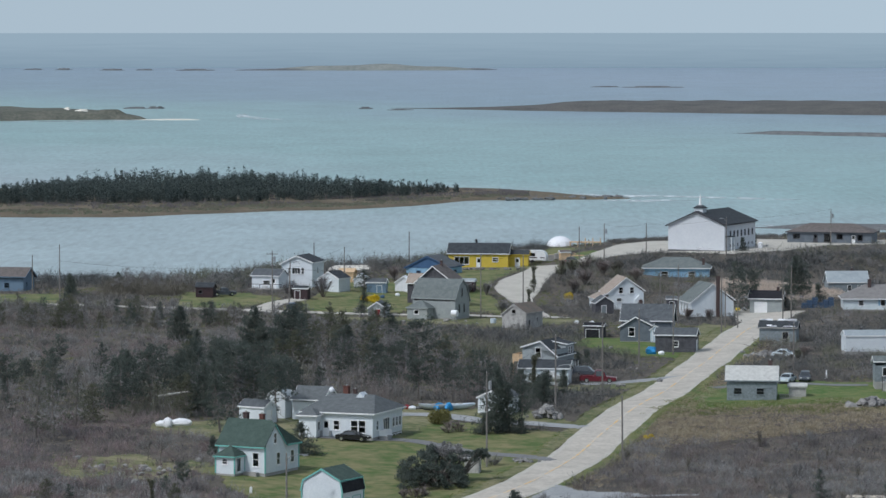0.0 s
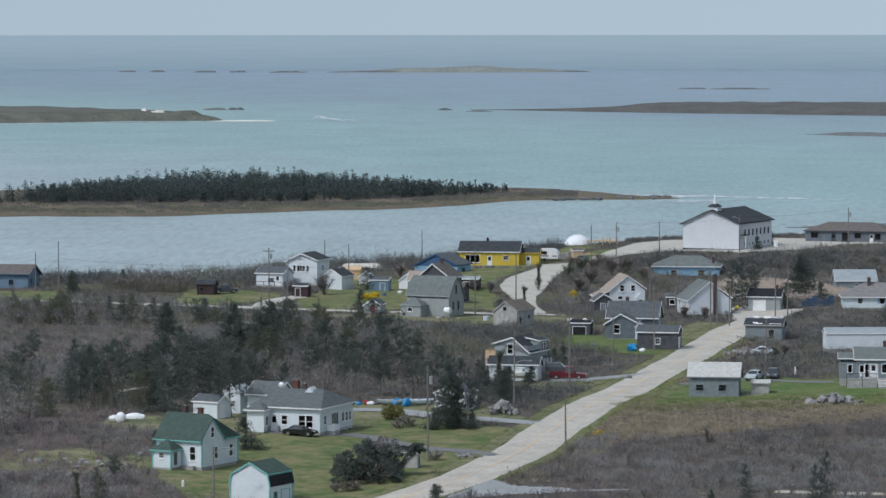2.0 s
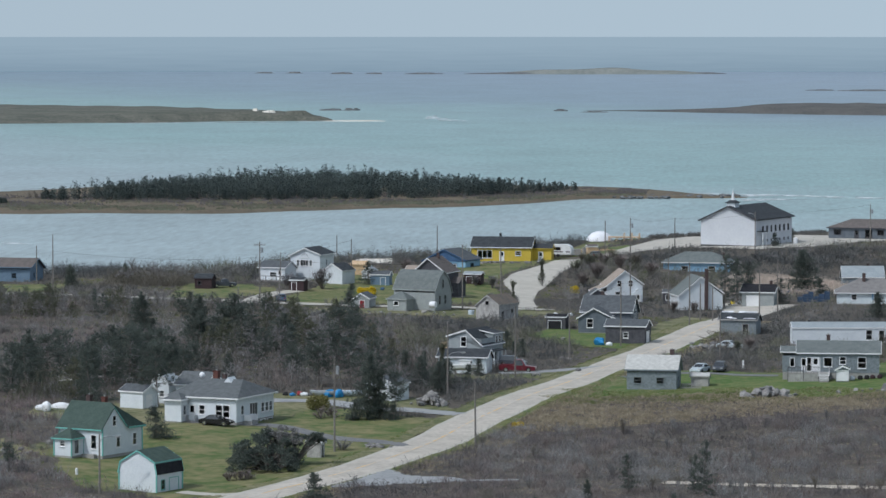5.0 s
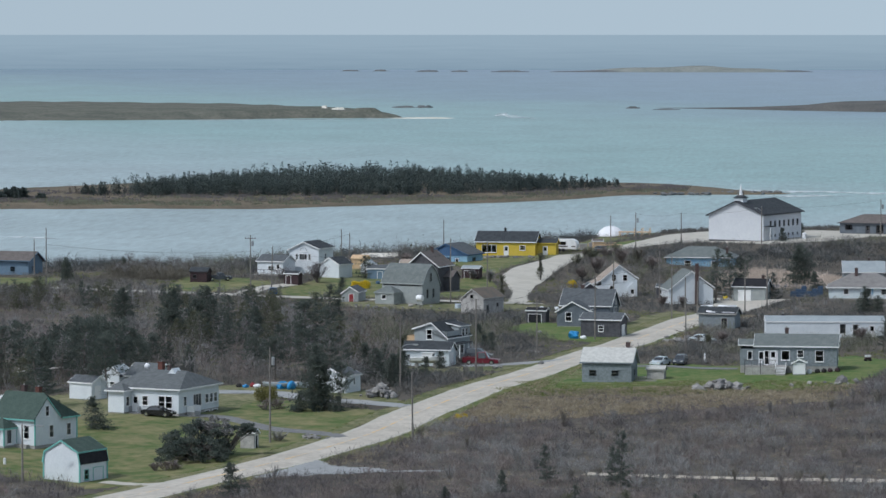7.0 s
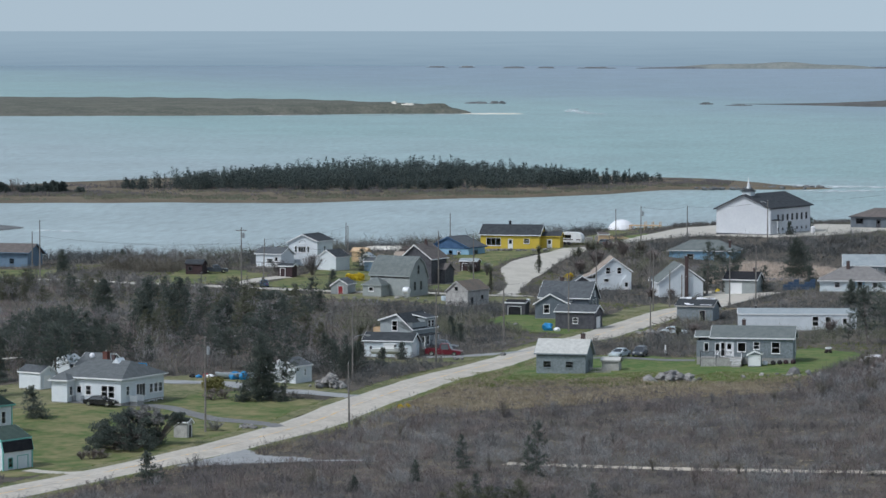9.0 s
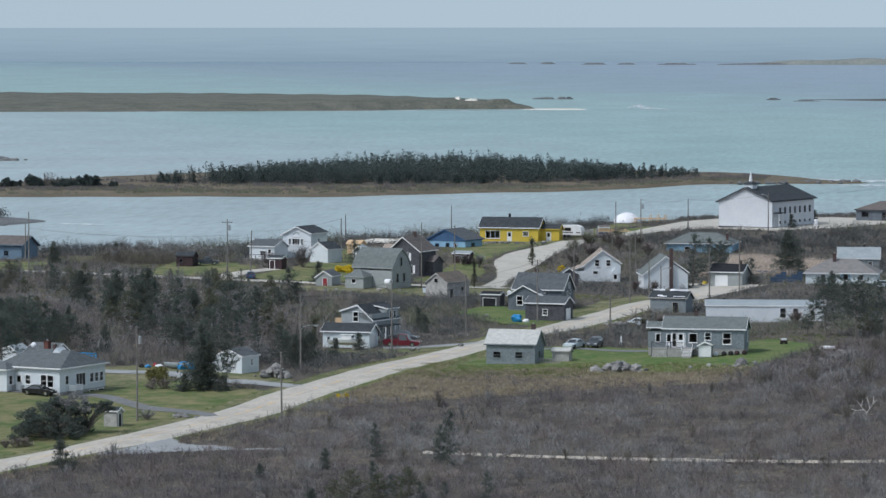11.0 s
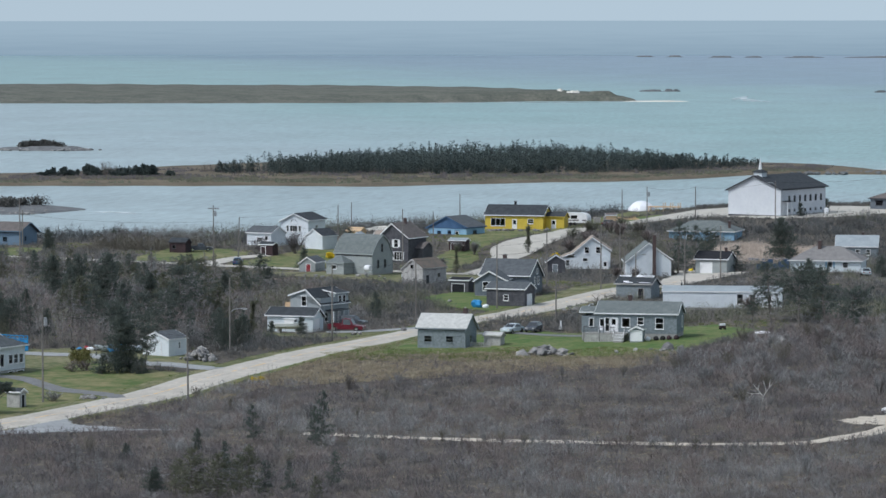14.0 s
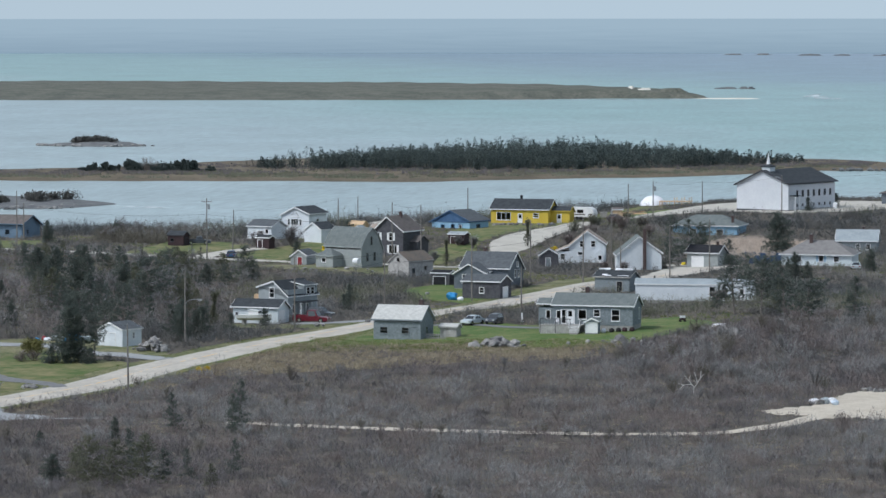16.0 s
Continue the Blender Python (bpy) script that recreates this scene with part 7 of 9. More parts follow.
for bx, by, bs in ((58.2, 690.0, 1.7), (56.0, 682.0, 1.4), (57.5, 676.0, 1.2)):
    heap = thing("brush_pile", bx, by, gz(bx, by), 0, "heap of cut brush and dead logs by the road", "brush pile", "brush piles")
    for k in range(26):
        bm = bmesh.new()
        a, l, e = rnd.uniform(0, 6.28), rnd.uniform(1.0, 2.6), rnd.uniform(0.0, 0.8)
        o = Vector((rnd.gauss(0, 0.8) * bs, rnd.gauss(0, 0.8) * bs, rnd.uniform(0, 0.5) * bs))
        tube(bm, o, o + Vector((math.cos(a), math.sin(a), e)) * l * 0.6 * bs, 0.07, 0.025, 5)
        part("branch", bm, bark, heap)

# ---- plants ----
rng = np.random.default_rng(11)


def near_line(X, Y, pts, left, right, pad):
    best = np.zeros(X.shape, bool)
    for (x0, y0), (x1, y1) in zip(pts, pts[1:]):
        dx, dy = x1 - x0, y1 - y0
        n2 = dx * dx + dy * dy
        t = np.clip(((X - x0) * dx + (Y - y0) * dy) / n2, 0, 1)
        side = ((X - x0) * dy - (Y - y0) * dx) / math.sqrt(n2)
        d = np.hypot(X - x0 - t * dx, Y - y0 - t * dy)
        best |= (d < max(abs(left), abs(right)) + pad) & (side > left - pad) & (side < right + pad)
    return best


def free(X, Y, pad=0.4):
    """Where scrub may grow: off roads, lawns, yards and buildings."""
    ok = np.ones(X.shape, bool)
    for p in PATCHES:
        ok &= ~inside(p, X, Y)
    for pts, l, r in LINES:
        ok &= ~near_line(X, Y, pts, l, r, pad)
    for x, y, r in SPOTS:
        ok &= np.hypot(X - x, Y - y) > r
    return ok


def scatter(poly, spacing, keep=None):
    p = np.array(poly)
    (x0, y0), (x1, y1) = p.min(0), p.max(0)
    n = int((x1 - x0) * (y1 - y0) / spacing ** 2)
    X, Y = rng.uniform(x0, x1, n), rng.uniform(y0, y1, n)
    ok = inside(poly, X, Y) & free(X, Y)
    X, Y = X[ok], Y[ok]
    if keep is not None:
        m = keep(X, Y)
        X, Y = X[m], Y[m]
    return X, Y


def field(X, Y, s, seed=0.0):
    """A smooth field from 0 to 1 that varies over s metres."""
    return 0.5 + 0.25 * (np.sin(X / s + seed) * np.cos(Y / s * 0.8 + 2 * seed) + np.sin(X / s * 0.47 + Y / s * 0.61 + 3 + seed) * 0.7 + np.sin(X / s * 1.9 - Y / s * 1.3 + seed) * 0.3)


COVER = []


def brush(name, X, Y, height, spread, blades, width, material, label, category, side=1.0):
    """Scrub of thin upright twigs: each bush is a fan of tapering blades with side shoots."""
    n = len(X)
    if n == 0:
        return None
    COVER.append(np.stack([X, Y], 1))
    H = np.broadcast_to(height, (n,)) * rng.uniform(0.65, 1.25, n)
    Z = land(X, Y) - 0.05
    b = blades
    a0 = rng.uniform(0, 2 * np.pi, (n, b))
    out = np.sqrt(rng.random((n, b)))
    r0 = spread * H[:, None] * out * 0.8
    az = a0 + rng.normal(0, 0.5, (n, b))
    lean = 0.06 + 0.62 * out * rng.uniform(0.4, 1.25, (n, b))
    ln = H[:, None] * rng.uniform(0.6, 1.05, (n, b)) * (1.08 - 0.3 * out)
    px, py = X[:, None] + r0 * np.cos(a0), Y[:, None] + r0 * np.sin(a0)
    pz = np.broadcast_to(Z[:, None], (n, b))
    d = np.stack([np.sin(lean) * np.cos(az), np.sin(lean) * np.sin(az), np.cos(lean)], -1)
    base = np.stack([px, py, pz], -1)
    tip = base + d * ln[..., None]
    wa = rng.uniform(0, np.pi, (n, b))
    wv = np.stack([np.cos(wa), np.sin(wa), np.zeros_like(wa)], -1) * (width * rng.uniform(0.5, 1.1, (n, b)))[..., None]
    tris = [np.stack([base - wv, base + wv, tip], 2)]
    shoots = int(b * side)
    if shoots:
        f = rng.uniform(0.35, 0.95, (n, shoots))[..., None]
        i = rng.integers(0, b, (n, shoots))
        k = np.arange(n)[:, None]
        s = base[k, i] + (tip - base)[k, i] * f
        az2 = rng.uniform(0, 2 * np.pi, (n, shoots))
        up = rng.uniform(0.0, 1.5, (n, shoots))
        dd = np.stack([np.cos(az2), np.sin(az2), up], -1) * (H[:, None] * rng.uniform(0.12, 0.32, (n, shoots)))[..., None]
        wv2 = np.stack([-np.sin(az2), np.cos(az2), np.zeros_like(az2)], -1) * width
        wv2[..., 2] = width * 0.5
        tris.append(np.stack([s - wv2, s + wv2, s + dd], 2))
    V = np.concatenate([t.reshape(-1, 3) for t in tris])
    T = np.arange(len(V)).reshape(-1, 3)
    return tagged(raw_mesh(name, V, T, material), label, category, kind="stuff")


def mounds(X, Y, gap, lo, hi):
    """Group points into mounded clumps: returns each point's clump number and its dome height from 0 to 1."""
    n = int((X.max() - X.min()) * (Y.max() - Y.min()) / gap ** 2)
    cx, cy, r = rng.uniform(X.min(), X.max(), n), rng.uniform(Y.min(), Y.max(), n), rng.uniform(lo, hi, n)
    who, dome = np.zeros(X.size, int), np.zeros(X.size)
    for a in range(0, X.size, 4000):
        d = np.hypot(X[a:a + 4000, None] - cx, Y[a:a + 4000, None] - cy) / r
        k = d.argmin(1)
        who[a:a + 4000] = k
        dome[a:a + 4000] = np.sqrt(np.clip(1 - d[np.arange(len(k)), k] ** 2, 0, 1))
    return who, dome, rng.random(n), cx, cy


def heathland(X, Y, low, high, label, gap=4.0, lo=1.4, hi=3.4, greens=0.04, dark=0.0, blades=11, width=0.03, brown=None, shade=None):
    """Clumps of leafless scrub, each clump of one kind, with dead grass between."""
    who, dome, dice, cx, cy = mounds(X, Y, gap, lo, hi)
    tone = (field(cx, cy, 15.0, 1.3) - 0.5) * 1.3 + dice
    kind = np.digitize(tone, (0.26 + dark, 0.62 + dark, 1.12 - greens))[who]
    tall = low + (high - low) * dome * (0.55 + 0.6 * dice[who])
    bare = (dome < 0.12) & (rng.random(X.size) < (0.18 if shade else 0.4))
    for k, m, word in ((0, shade or twig_dark, "dark grey" if shade else "dark purple-brown"), (1, brown or twig_brown, ("grey-brown" if shade else "reddish-brown") if brown else "brown"), (2, twig_grey, "pale grey"), (3, twig_olive, "mossy green")):
        pick = (kind == k) & ~bare
        brush("scrub", X[pick], Y[pick], tall[pick], 0.42, max(6, int(blades * 0.72)), width, m, word + " " + label, "scrub", 2.2)
    brush("dead_grass", X[bare], Y[bare], 0.35, 1.2, 12, 0.03, dead_grass, "tawny dead grass between the scrub", "grass", 0.2)


FRONT = [(12, 400), (150, 400), (150, 600), (96, 600), (84, 574), (60, 572), (44, 568), (30, 560), (24, 540), (20, 515), (14, 490), (6, 470), (-6, 440), (-10, 400)]
TUFT = [(26, 552), (32, 577), (46, 579), (60, 580), (84, 576), (86, 568), (80, 556), (66, 551), (52, 543), (40, 541), (29, 534)]
X, Y = scatter(FRONT, 0.85, lambda x, y: ~inside(TUFT, x + 3 * np.sin(y * 0.5), y + 3 * np.sin(x * 0.33)) | (rng.random(x.size) < 0.06))
heathland(X, Y, 0.5, 1.9, "leafless scrub on the heath", gap=3.2, lo=1.1, hi=2.6, greens=-0.6, dark=0.16, width=0.024)
TALL = [(84, 565), (88, 540), (100, 530), (150, 530), (150, 640), (110, 650), (98, 640), (94, 600)]
X, Y = scatter(TALL, 1.3)
heathland(X, Y, 0.7, 2.4, "alder thicket beside the lawn", 4.5, 1.8, 3.2, 0.02, 0.0, 16)
X, Y = scatter(TUFT, 0.5, lambda x, y: rng.random(x.size) < 2.4 * field(x, y, 1.6) * field(x, y, 6.0, 3.0) + 0.15)
brush("dead_grass", X, Y, 0.5, 1.1, 14, 0.06, dead_grass, "tawny tufts of dead grass and bracken", "grass", 0.4)
X, Y = scatter(TUFT, 0.8, lambda x, y: rng.random(x.size) < 0.55 * field(x, y, 4.0, 2.0))
brush("bracken", X, Y, 0.55, 0.7, 14, 0.04, twig_brown, "dull olive bracken among the grass", "grass", 0.4)
X, Y = scatter([(26, 556), (32, 577), (46, 579), (60, 580), (84, 577), (84, 571), (60, 571), (44, 569), (34, 564)], 0.6, lambda x, y: rng.random(x.size) < 1.1 * field(x, y, 3.5, 4.0))
brush("grass", X, Y, 0.5, 0.9, 14, 0.045, grass_bank, "rough green grass at the lawn's edge", "grass", 0.3)
X, Y = scatter([(16, 480), (26, 515), (34, 548), (40, 560), (32, 548), (28, 530), (20, 495)], 0.7)
brush("dead_grass", X, Y, 0.6, 0.6, 10, 0.03, dead_grass, "tawny dead grass along the roadside", "grass", 0.3)
X, Y = scatter([(-45, 470), (-30, 470), (-28, 540), (-34, 558), (-60, 560), (-70, 520), (-60, 480)], 1.1)
low = inside(ROUGH, X, Y)
heathland(X[~low], Y[~low], 0.5, 2.0, "leafless scrub beside the lawn", brown=twig_mauve)
X, Y = scatter(ROUGH, 1.2, lambda x, y: rng.random(x.size) < 1.6 * field(x, y, 5.0) - 0.3)
brush("dead_grass", X, Y, 0.5, 0.6, 12, 0.03, dead_grass, "tawny dead grass among the stones", "grass", 0.3)
X, Y = scatter(ROUGH, 1.5, lambda x, y: rng.random(x.size) < 1.4 * field(x, y, 4.0, 2.0) - 0.3)
brush("scrub", X, Y, 1.1, 0.5, 22, 0.03, twig_mauve, "low bare shrubs in the dull grass", "scrub")
X, Y = scatter([(-75, 420), (-8, 420), (-8, 455), (-12, 474), (-30, 490), (-46, 500), (-75, 525)], 1.0)
heathland(X, Y, 0.5, 2.0, "leafless scrub beside the green-roofed house", brown=twig_mauve)
WOODS = [(-110, 545), (-48, 540), (-40, 556), (-28, 566), (-20, 582), (-8, 582), (10, 578), (14, 600), (8, 640), (6, 690), (0, 728), (-26, 738), (-36, 755), (-70, 758), (-130, 765), (-130, 560)]
GLADE = [(-110, 648), (-60, 640), (-34, 652), (-26, 690), (-40, 708), (-110, 704)]
X, Y = scatter(WOODS, 1.9)
open_ = inside(GLADE, X + 4 * np.sin(Y * 0.3), Y + 6 * np.sin(X * 0.25))
edge = ~open_ & (Y < 566 + 5 * np.sin(X * 0.3)) & (X < -26)
heathland(X[edge], Y[edge], 0.6, 2.6, "leafless scrub at the wood's edge", greens=0.05, blades=14, width=0.034, brown=twig_mauve)
open_ = open_ | edge
heathland(X[~open_], Y[~open_], 0.8, np.where(Y[~open_] > 688, 2.0, 4.8), "alder thicket in the wood", gap=4.4, lo=1.6, hi=3.4, greens=0.2, dark=0.05, blades=13, width=0.034, brown=twig_brown, shade=hollow_brown)
open_ &= ~edge
heathland(X[open_], Y[open_], 0.6, 1.7, "scrub in the clearing", 4.0, 1.6, 3.4, -0.2, -0.25, 13, 0.036, twig_mauve)
MID = [(4, 628), (12, 640), (22, 632), (30, 640), (34, 660), (28, 690), (24, 720), (8, 726), (-2, 728), (4, 690)]
X, Y = scatter(MID, 1.15)
heathland(X, Y, 0.6, 2.6, "leafless scrub between the houses", brown=hollow_brown, shade=hollow_dark, dark=0.25, greens=0.2, blades=12, width=0.032)
X, Y = scatter([(2, 586), (14, 570), (22, 580), (30, 605), (22, 612), (8, 612)], 1.0)
heathland(X, Y, 0.5, 2.2, "scrub beside the road", brown=hollow_brown, shade=hollow_dark, greens=0.08, blades=12, width=0.032)
X, Y = scatter([(38, 628), (45, 640), (52, 680), (64, 720), (90, 720), (120, 700), (130, 640), (96, 640), (88, 632), (70, 618), (52, 616), (44, 612)], 1.3)
heathland(X, Y, 0.5, 2.2, "scrub behind the bungalow", brown=hollow_brown, shade=hollow_dark, dark=0.2, greens=0.25, blades=12, width=0.032)
REEDS = [(56, 808), (70, 806), (84, 812), (86, 838), (80, 852), (62, 850), (57, 836)]
X, Y = scatter(REEDS, 0.58, lambda x, y: rng.random(x.size) < 0.3 + field(x, y, 6.0))
brush("reed_bed", X, Y, 1.5, 0.5, 15, 0.045, reed, "pinkish tan dead reeds in the hollow", "reeds", 0.5)
PATCHES.append(REEDS)
X, Y = scatter([(66, 690), (140, 660), (150, 930), (110, 925), (90, 915), (66, 890), (46, 897), (34, 880), (26, 850), (24, 800), (34, 770), (44, 745), (50, 740), (62, 720)], 1.5)
heathland(X, Y, 0.5, np.where((Y < 790) & (X > 40) & (X < 68), 1.3, np.where((Y < 778) & (X > 78), 1.8, np.where(Y < 800, 2.2, 2.6))), "scrub in the hollow below the hall", brown=hollow_brown, shade=hollow_dark, dark=0.05, greens=0.22, blades=12, width=0.036)
X, Y = scatter([(36, 874), (46, 884), (62, 882), (84, 900), (120, 905), (120, 880), (84, 874), (60, 870), (46, 868)], 0.8)
heathland(X, Y, 0.7, 1.7, "scrub on the bank", brown=hollow_brown, shade=hollow_dark, dark=0.35, blades=12, width=0.038)
SHORE = [(-140, 780), (-100, 820), (-60, 822), (-44, 808), (-36, 838), (-20, 856), (0, 880), (18, 886), (26, 905), (26, 940), (0, 930), (-30, 900), (-60, 870), (-110, 850), (-150, 850)]
X, Y = scatter(SHORE, 1.25)
heathland(X, Y, 0.9, 3.4, "shrubs along the shore", brown=hollow_brown, shade=hollow_dark, dark=0.3, greens=0.2, blades=12, width=0.036)
X, Y = scatter([(-72, 792), (-50, 800), (-44, 812), (-50, 824), (-70, 822)], 1.0)
who, dome, dice, cx, cy = mounds(X, Y, 6.0, 2.4, 4.2)
brush("thicket", X, Y, 1.0 + 3.0 * dome * (0.6 + 0.5 * dice[who]), 0.4, 24, 0.022, twig_alder, "tall bare alder clump by the shore", "thicket")
X, Y = scatter([(-130, 768), (-80, 768), (-50, 762), (-50, 756), (-90, 758), (-130, 758)], 1.0)
heathland(X, Y, 0.6, 2.2, "scrub below the lane", brown=hollow_brown, shade=hollow_dark, greens=0.12, blades=12, width=0.036)
X, Y = scatter([(40, 935), (60, 945), (110, 975), (110, 990), (60, 965), (40, 955)], 1.1)
brush("scrub", X, Y, 1.0, 0.4, 16, 0.04, hollow_brown, "low brown scrub on the shore bank", "scrub")

def along(pts, lo, hi, n):
    """Random points beside a line, from lo to hi metres to its right."""
    line = np.array([(p.x, p.y) for p in smooth_line(pts)])
    k = rng.uniform(0, len(line) - 1.001, n)
    i = k.astype(int)
    d = line[i + 1] - line[i]
    d /= np.linalg.norm(d, axis=1)[:, None]
    p = line[i] + d * ((k - i) * 1.5)[:, None]
    o = rng.uniform(lo, hi, n)
    return p[:, 0] + d[:, 1] * o, p[:, 1] - d[:, 0] * o


EDGE = [(29, 568), (37, 590), (43, 584), (60, 586), (84, 582), (84, 570), (60, 568), (44, 566)]
for n, h, m, word in ((5200, 0.35, grass_bank, "rough green grass on the bank below the lawn"), (1500, 0.4, dead_grass, "tawny tufts on the bank below the lawn")):
    X, Y = rng.uniform(29, 84, n * 2), rng.uniform(566, 590, n * 2)
    ok = inside(EDGE, X + 2 * np.sin(Y * 0.7), Y + 2 * np.sin(X * 0.5)) & (rng.random(X.size) < field(X, Y, 2.5, 2.0) * 1.3)
    for x, y, r in SPOTS:
        ok &= np.hypot(X - x, Y - y) > r - 1.0
    brush("grass" if m is grass_bank else "dead_grass", X[ok], Y[ok], h, 1.0, 9, 0.04, m, word, "grass", 0.3)
for lo, hi, n, h, m, word in ((3.8, 6.2, 5200, 0.32, grass_bank, "rough green grass on the road's verge"), (5.4, 8.6, 3600, 0.5, dead_grass, "tawny dead grass beyond the verge"), (-6.4, -3.7, 4200, 0.28, grass_bank, "short green grass on the road's verge")):
    X, Y = along(ROAD[2:-3], lo, hi, n)
    ok = np.ones(X.size, bool)
    for pts, l, r in LINES:
        if r - l > 2.5 and not pts[0] == ROAD[2]:
            ok &= ~near_line(X, Y, pts, l, r, 0.1)
    ok &= (rng.random(X.size) < 0.35 + field(X, Y, 3.0, 1.0)) & ~inside(APRON, X, Y)
    brush("grass" if m is grass_bank else "dead_grass", X[ok], Y[ok], h, 1.0, 8, 0.035, m, word, "grass", 0.3)

# rough ground cover wherever nothing else grows
cell = 2.5
seen = np.zeros((160, 260), bool)
pts = np.concatenate(COVER)
seen[np.clip(((pts[:, 0] + 200) / cell).astype(int), 0, 159), np.clip(((pts[:, 1] - 400) / cell).astype(int), 0, 259)] = True
X, Y = scatter([(-130, 420), (150, 420), (150, 940), (110, 975), (20, 935), (-30, 895), (-130, 840)], 1.25)
ok = ~seen[((X + 200) / cell).astype(int), ((Y - 400) / cell).astype(int)] & (land(X, Y) > 1.0)
X, Y = X[ok], Y[ok]
kind = np.digitize(field(X, Y, 7.0, 5.0) + rng.normal(0, 0.15, X.size), (0.46, 0.54))
brush("grass", X[kind == 0], Y[kind == 0], 0.45, 1.1, 12, 0.04, grass_bank, "rough green grass among the houses", "grass", 0.2)
brush("dead_grass", X[kind == 1], Y[kind == 1], 0.5, 1.1, 12, 0.04, dead_grass, "tawny dead grass among the houses", "grass", 0.2)
brush("scrub", X[kind == 2], Y[kind == 2], 1.2, 0.5, 16, 0.034, hollow_brown, "low grey-brown scrub among the houses", "scrub")

# grass blades on lawns and verges near the camera
for poly, mat_, lab in (([(-30, 498), (-20, 533), (-1, 560), (19, 547), (10, 506), (-9, 470), (-24, 480)], green_grass, "short green lawn grass"), ([(30, 572), (48, 609), (84, 622), (92, 611), (83, 575)], green_grass, "short green grass round the bungalow")):
    p = np.array(poly)
    n = 26000
    X, Y = rng.uniform(*p[:, 0][[p[:, 0].argmin(), p[:, 0].argmax()]], n), rng.uniform(*p[:, 1][[p[:, 1].argmin(), p[:, 1].argmax()]], n)
    ok = inside(poly, X, Y) & np.any([inside(q, X, Y) for q in PATCHES[:40]], 0)
    for pts, l, r in LINES:
        ok &= ~near_line(X, Y, pts, l, r, 0.0)
    for x, y, r in SPOTS:
        ok &= np.hypot(X - x, Y - y) > r - 2.5
    brush("grass", X[ok], Y[ok], 0.12, 1.2, 4, 0.03, mat_, lab, "grass", 0)


# ---- conifers ----
def crown_mesh(seed, h, r, shape, bare, droop, windy, per, size, skip, low_thin, inner, reach):
    """Limbs and needle tufts of a ragged conifer. Returns the tufts' triangles and the limbs' ends."""
    rnd = np.random.default_rng(seed)
    p0, p1 = rnd.uniform(0, 6.28, 2)
    pos, way, scale, limbs = [], [], [], []
    for _ in range(int(h * per)):
        f = bare + (0.97 - bare) * rnd.random() ** 0.9
        g = (f - bare) / (1 - bare)
        if math.sin(g * 17 + p0) * math.sin(g * 29 + p1) > 1 - skip:
            continue
        full = {"cone": (1 - g) ** 0.8 + 0.05, "blunt": (1 - g ** 2.0) ** 0.7 * (0.6 + 0.4 * (1 - g)), "pine": max(0.2, math.sin(math.pi * (0.22 + 0.72 * g))) ** 0.8, "column": 0.55 + 0.45 * math.sin(g * 8 + p0)}[shape]
        a = rnd.uniform(0, 6.283)
        L = max(0.25, r * full * rnd.uniform(reach, 1.15) * (1 + 0.34 * math.sin(a + p0 + 2.5 * g) + 0.2 * math.sin(2 * a + p1 - 4 * g)) * (1 + windy * math.cos(a)))
        rise = 0.55 * g - droop * (1 - g) + rnd.normal(0, 0.12)
        base = np.array([0.025 * h * math.sin(3 * f + p0) - 0.025 * h * math.sin(p0), 0.0, h * f])
        d = np.array([math.cos(a), math.sin(a), rise])
        limbs.append((base, base + d * L * 0.92))
        if g < low_thin and rnd.random() < 0.6:
            continue
        k = max(2, int(L / 0.30))
        for t in np.linspace(inner, 1.0, k):
            side = rnd.normal(0, 0.14, 3) * (0.7 + 0.5 * L)
            side[2] *= 0.3
            pos.append(base + d * L * t + (0, 0, 0.10 * L * t * t) + side)
            way.append(d)
            scale.append(size * rnd.uniform(0.7, 1.3))
    for z in np.linspace(0.86, 1.0, 9):
        pos.append(np.array([0.025 * h * (math.sin(3 * z + p0) - math.sin(p0)), 0, h * z]) + rnd.normal(0, 0.05, 3))
        way.append(np.array([0, 0, 1.2]))
        scale.append(size * 0.7)
    P, W, S = (np.repeat(np.array(v), 6, 0) for v in (pos, way, scale))
    D = W * 0.55 + rnd.normal(0, 0.6, P.shape) + (0, 0, 0.2)
    D /= np.linalg.norm(D, axis=1)[:, None]
    B = np.cross(D, rnd.normal(0, 1, P.shape))
    B /= np.linalg.norm(B, axis=1)[:, None]
    P = P + rnd.normal(0, 0.10, P.shape)
    B, D = B * (S * 0.24)[:, None], D * S[:, None]
    return np.stack([P - B, P + B, P + D], 1).reshape(-1, 3), limbs


def dead_boughs(seed, h, r, lo, hi, count):
    """Bare grey twigs on the lower trunk."""
    rnd = np.random.default_rng(seed)
    V = []
    for _ in range(count):
        z = h * rnd.uniform(lo, hi)
        a = rnd.uniform(0, 6.28)
        L = r * rnd.uniform(0.4, 1.1) * (1.1 - z / h)
        d = np.array([np.cos(a), np.sin(a), rnd.normal(-0.1, 0.25)])
        w = np.array([-np.sin(a), np.cos(a), 0.7]) * 0.035
        p = np.array([0, 0, z])
        V += [p - w, p + w, p + d * L]
        for _ in range(3):
            f = rnd.uniform(0.35, 1)
            b = a + rnd.normal(0, 0.9)
            e = np.array([np.cos(b), np.sin(b), rnd.normal(-0.1, 0.4)]) * L * 0.45
            V += [p + d * L * f - w * 0.7, p + d * L * f + w * 0.7, p + d * L * f + e]
    return np.array(V)


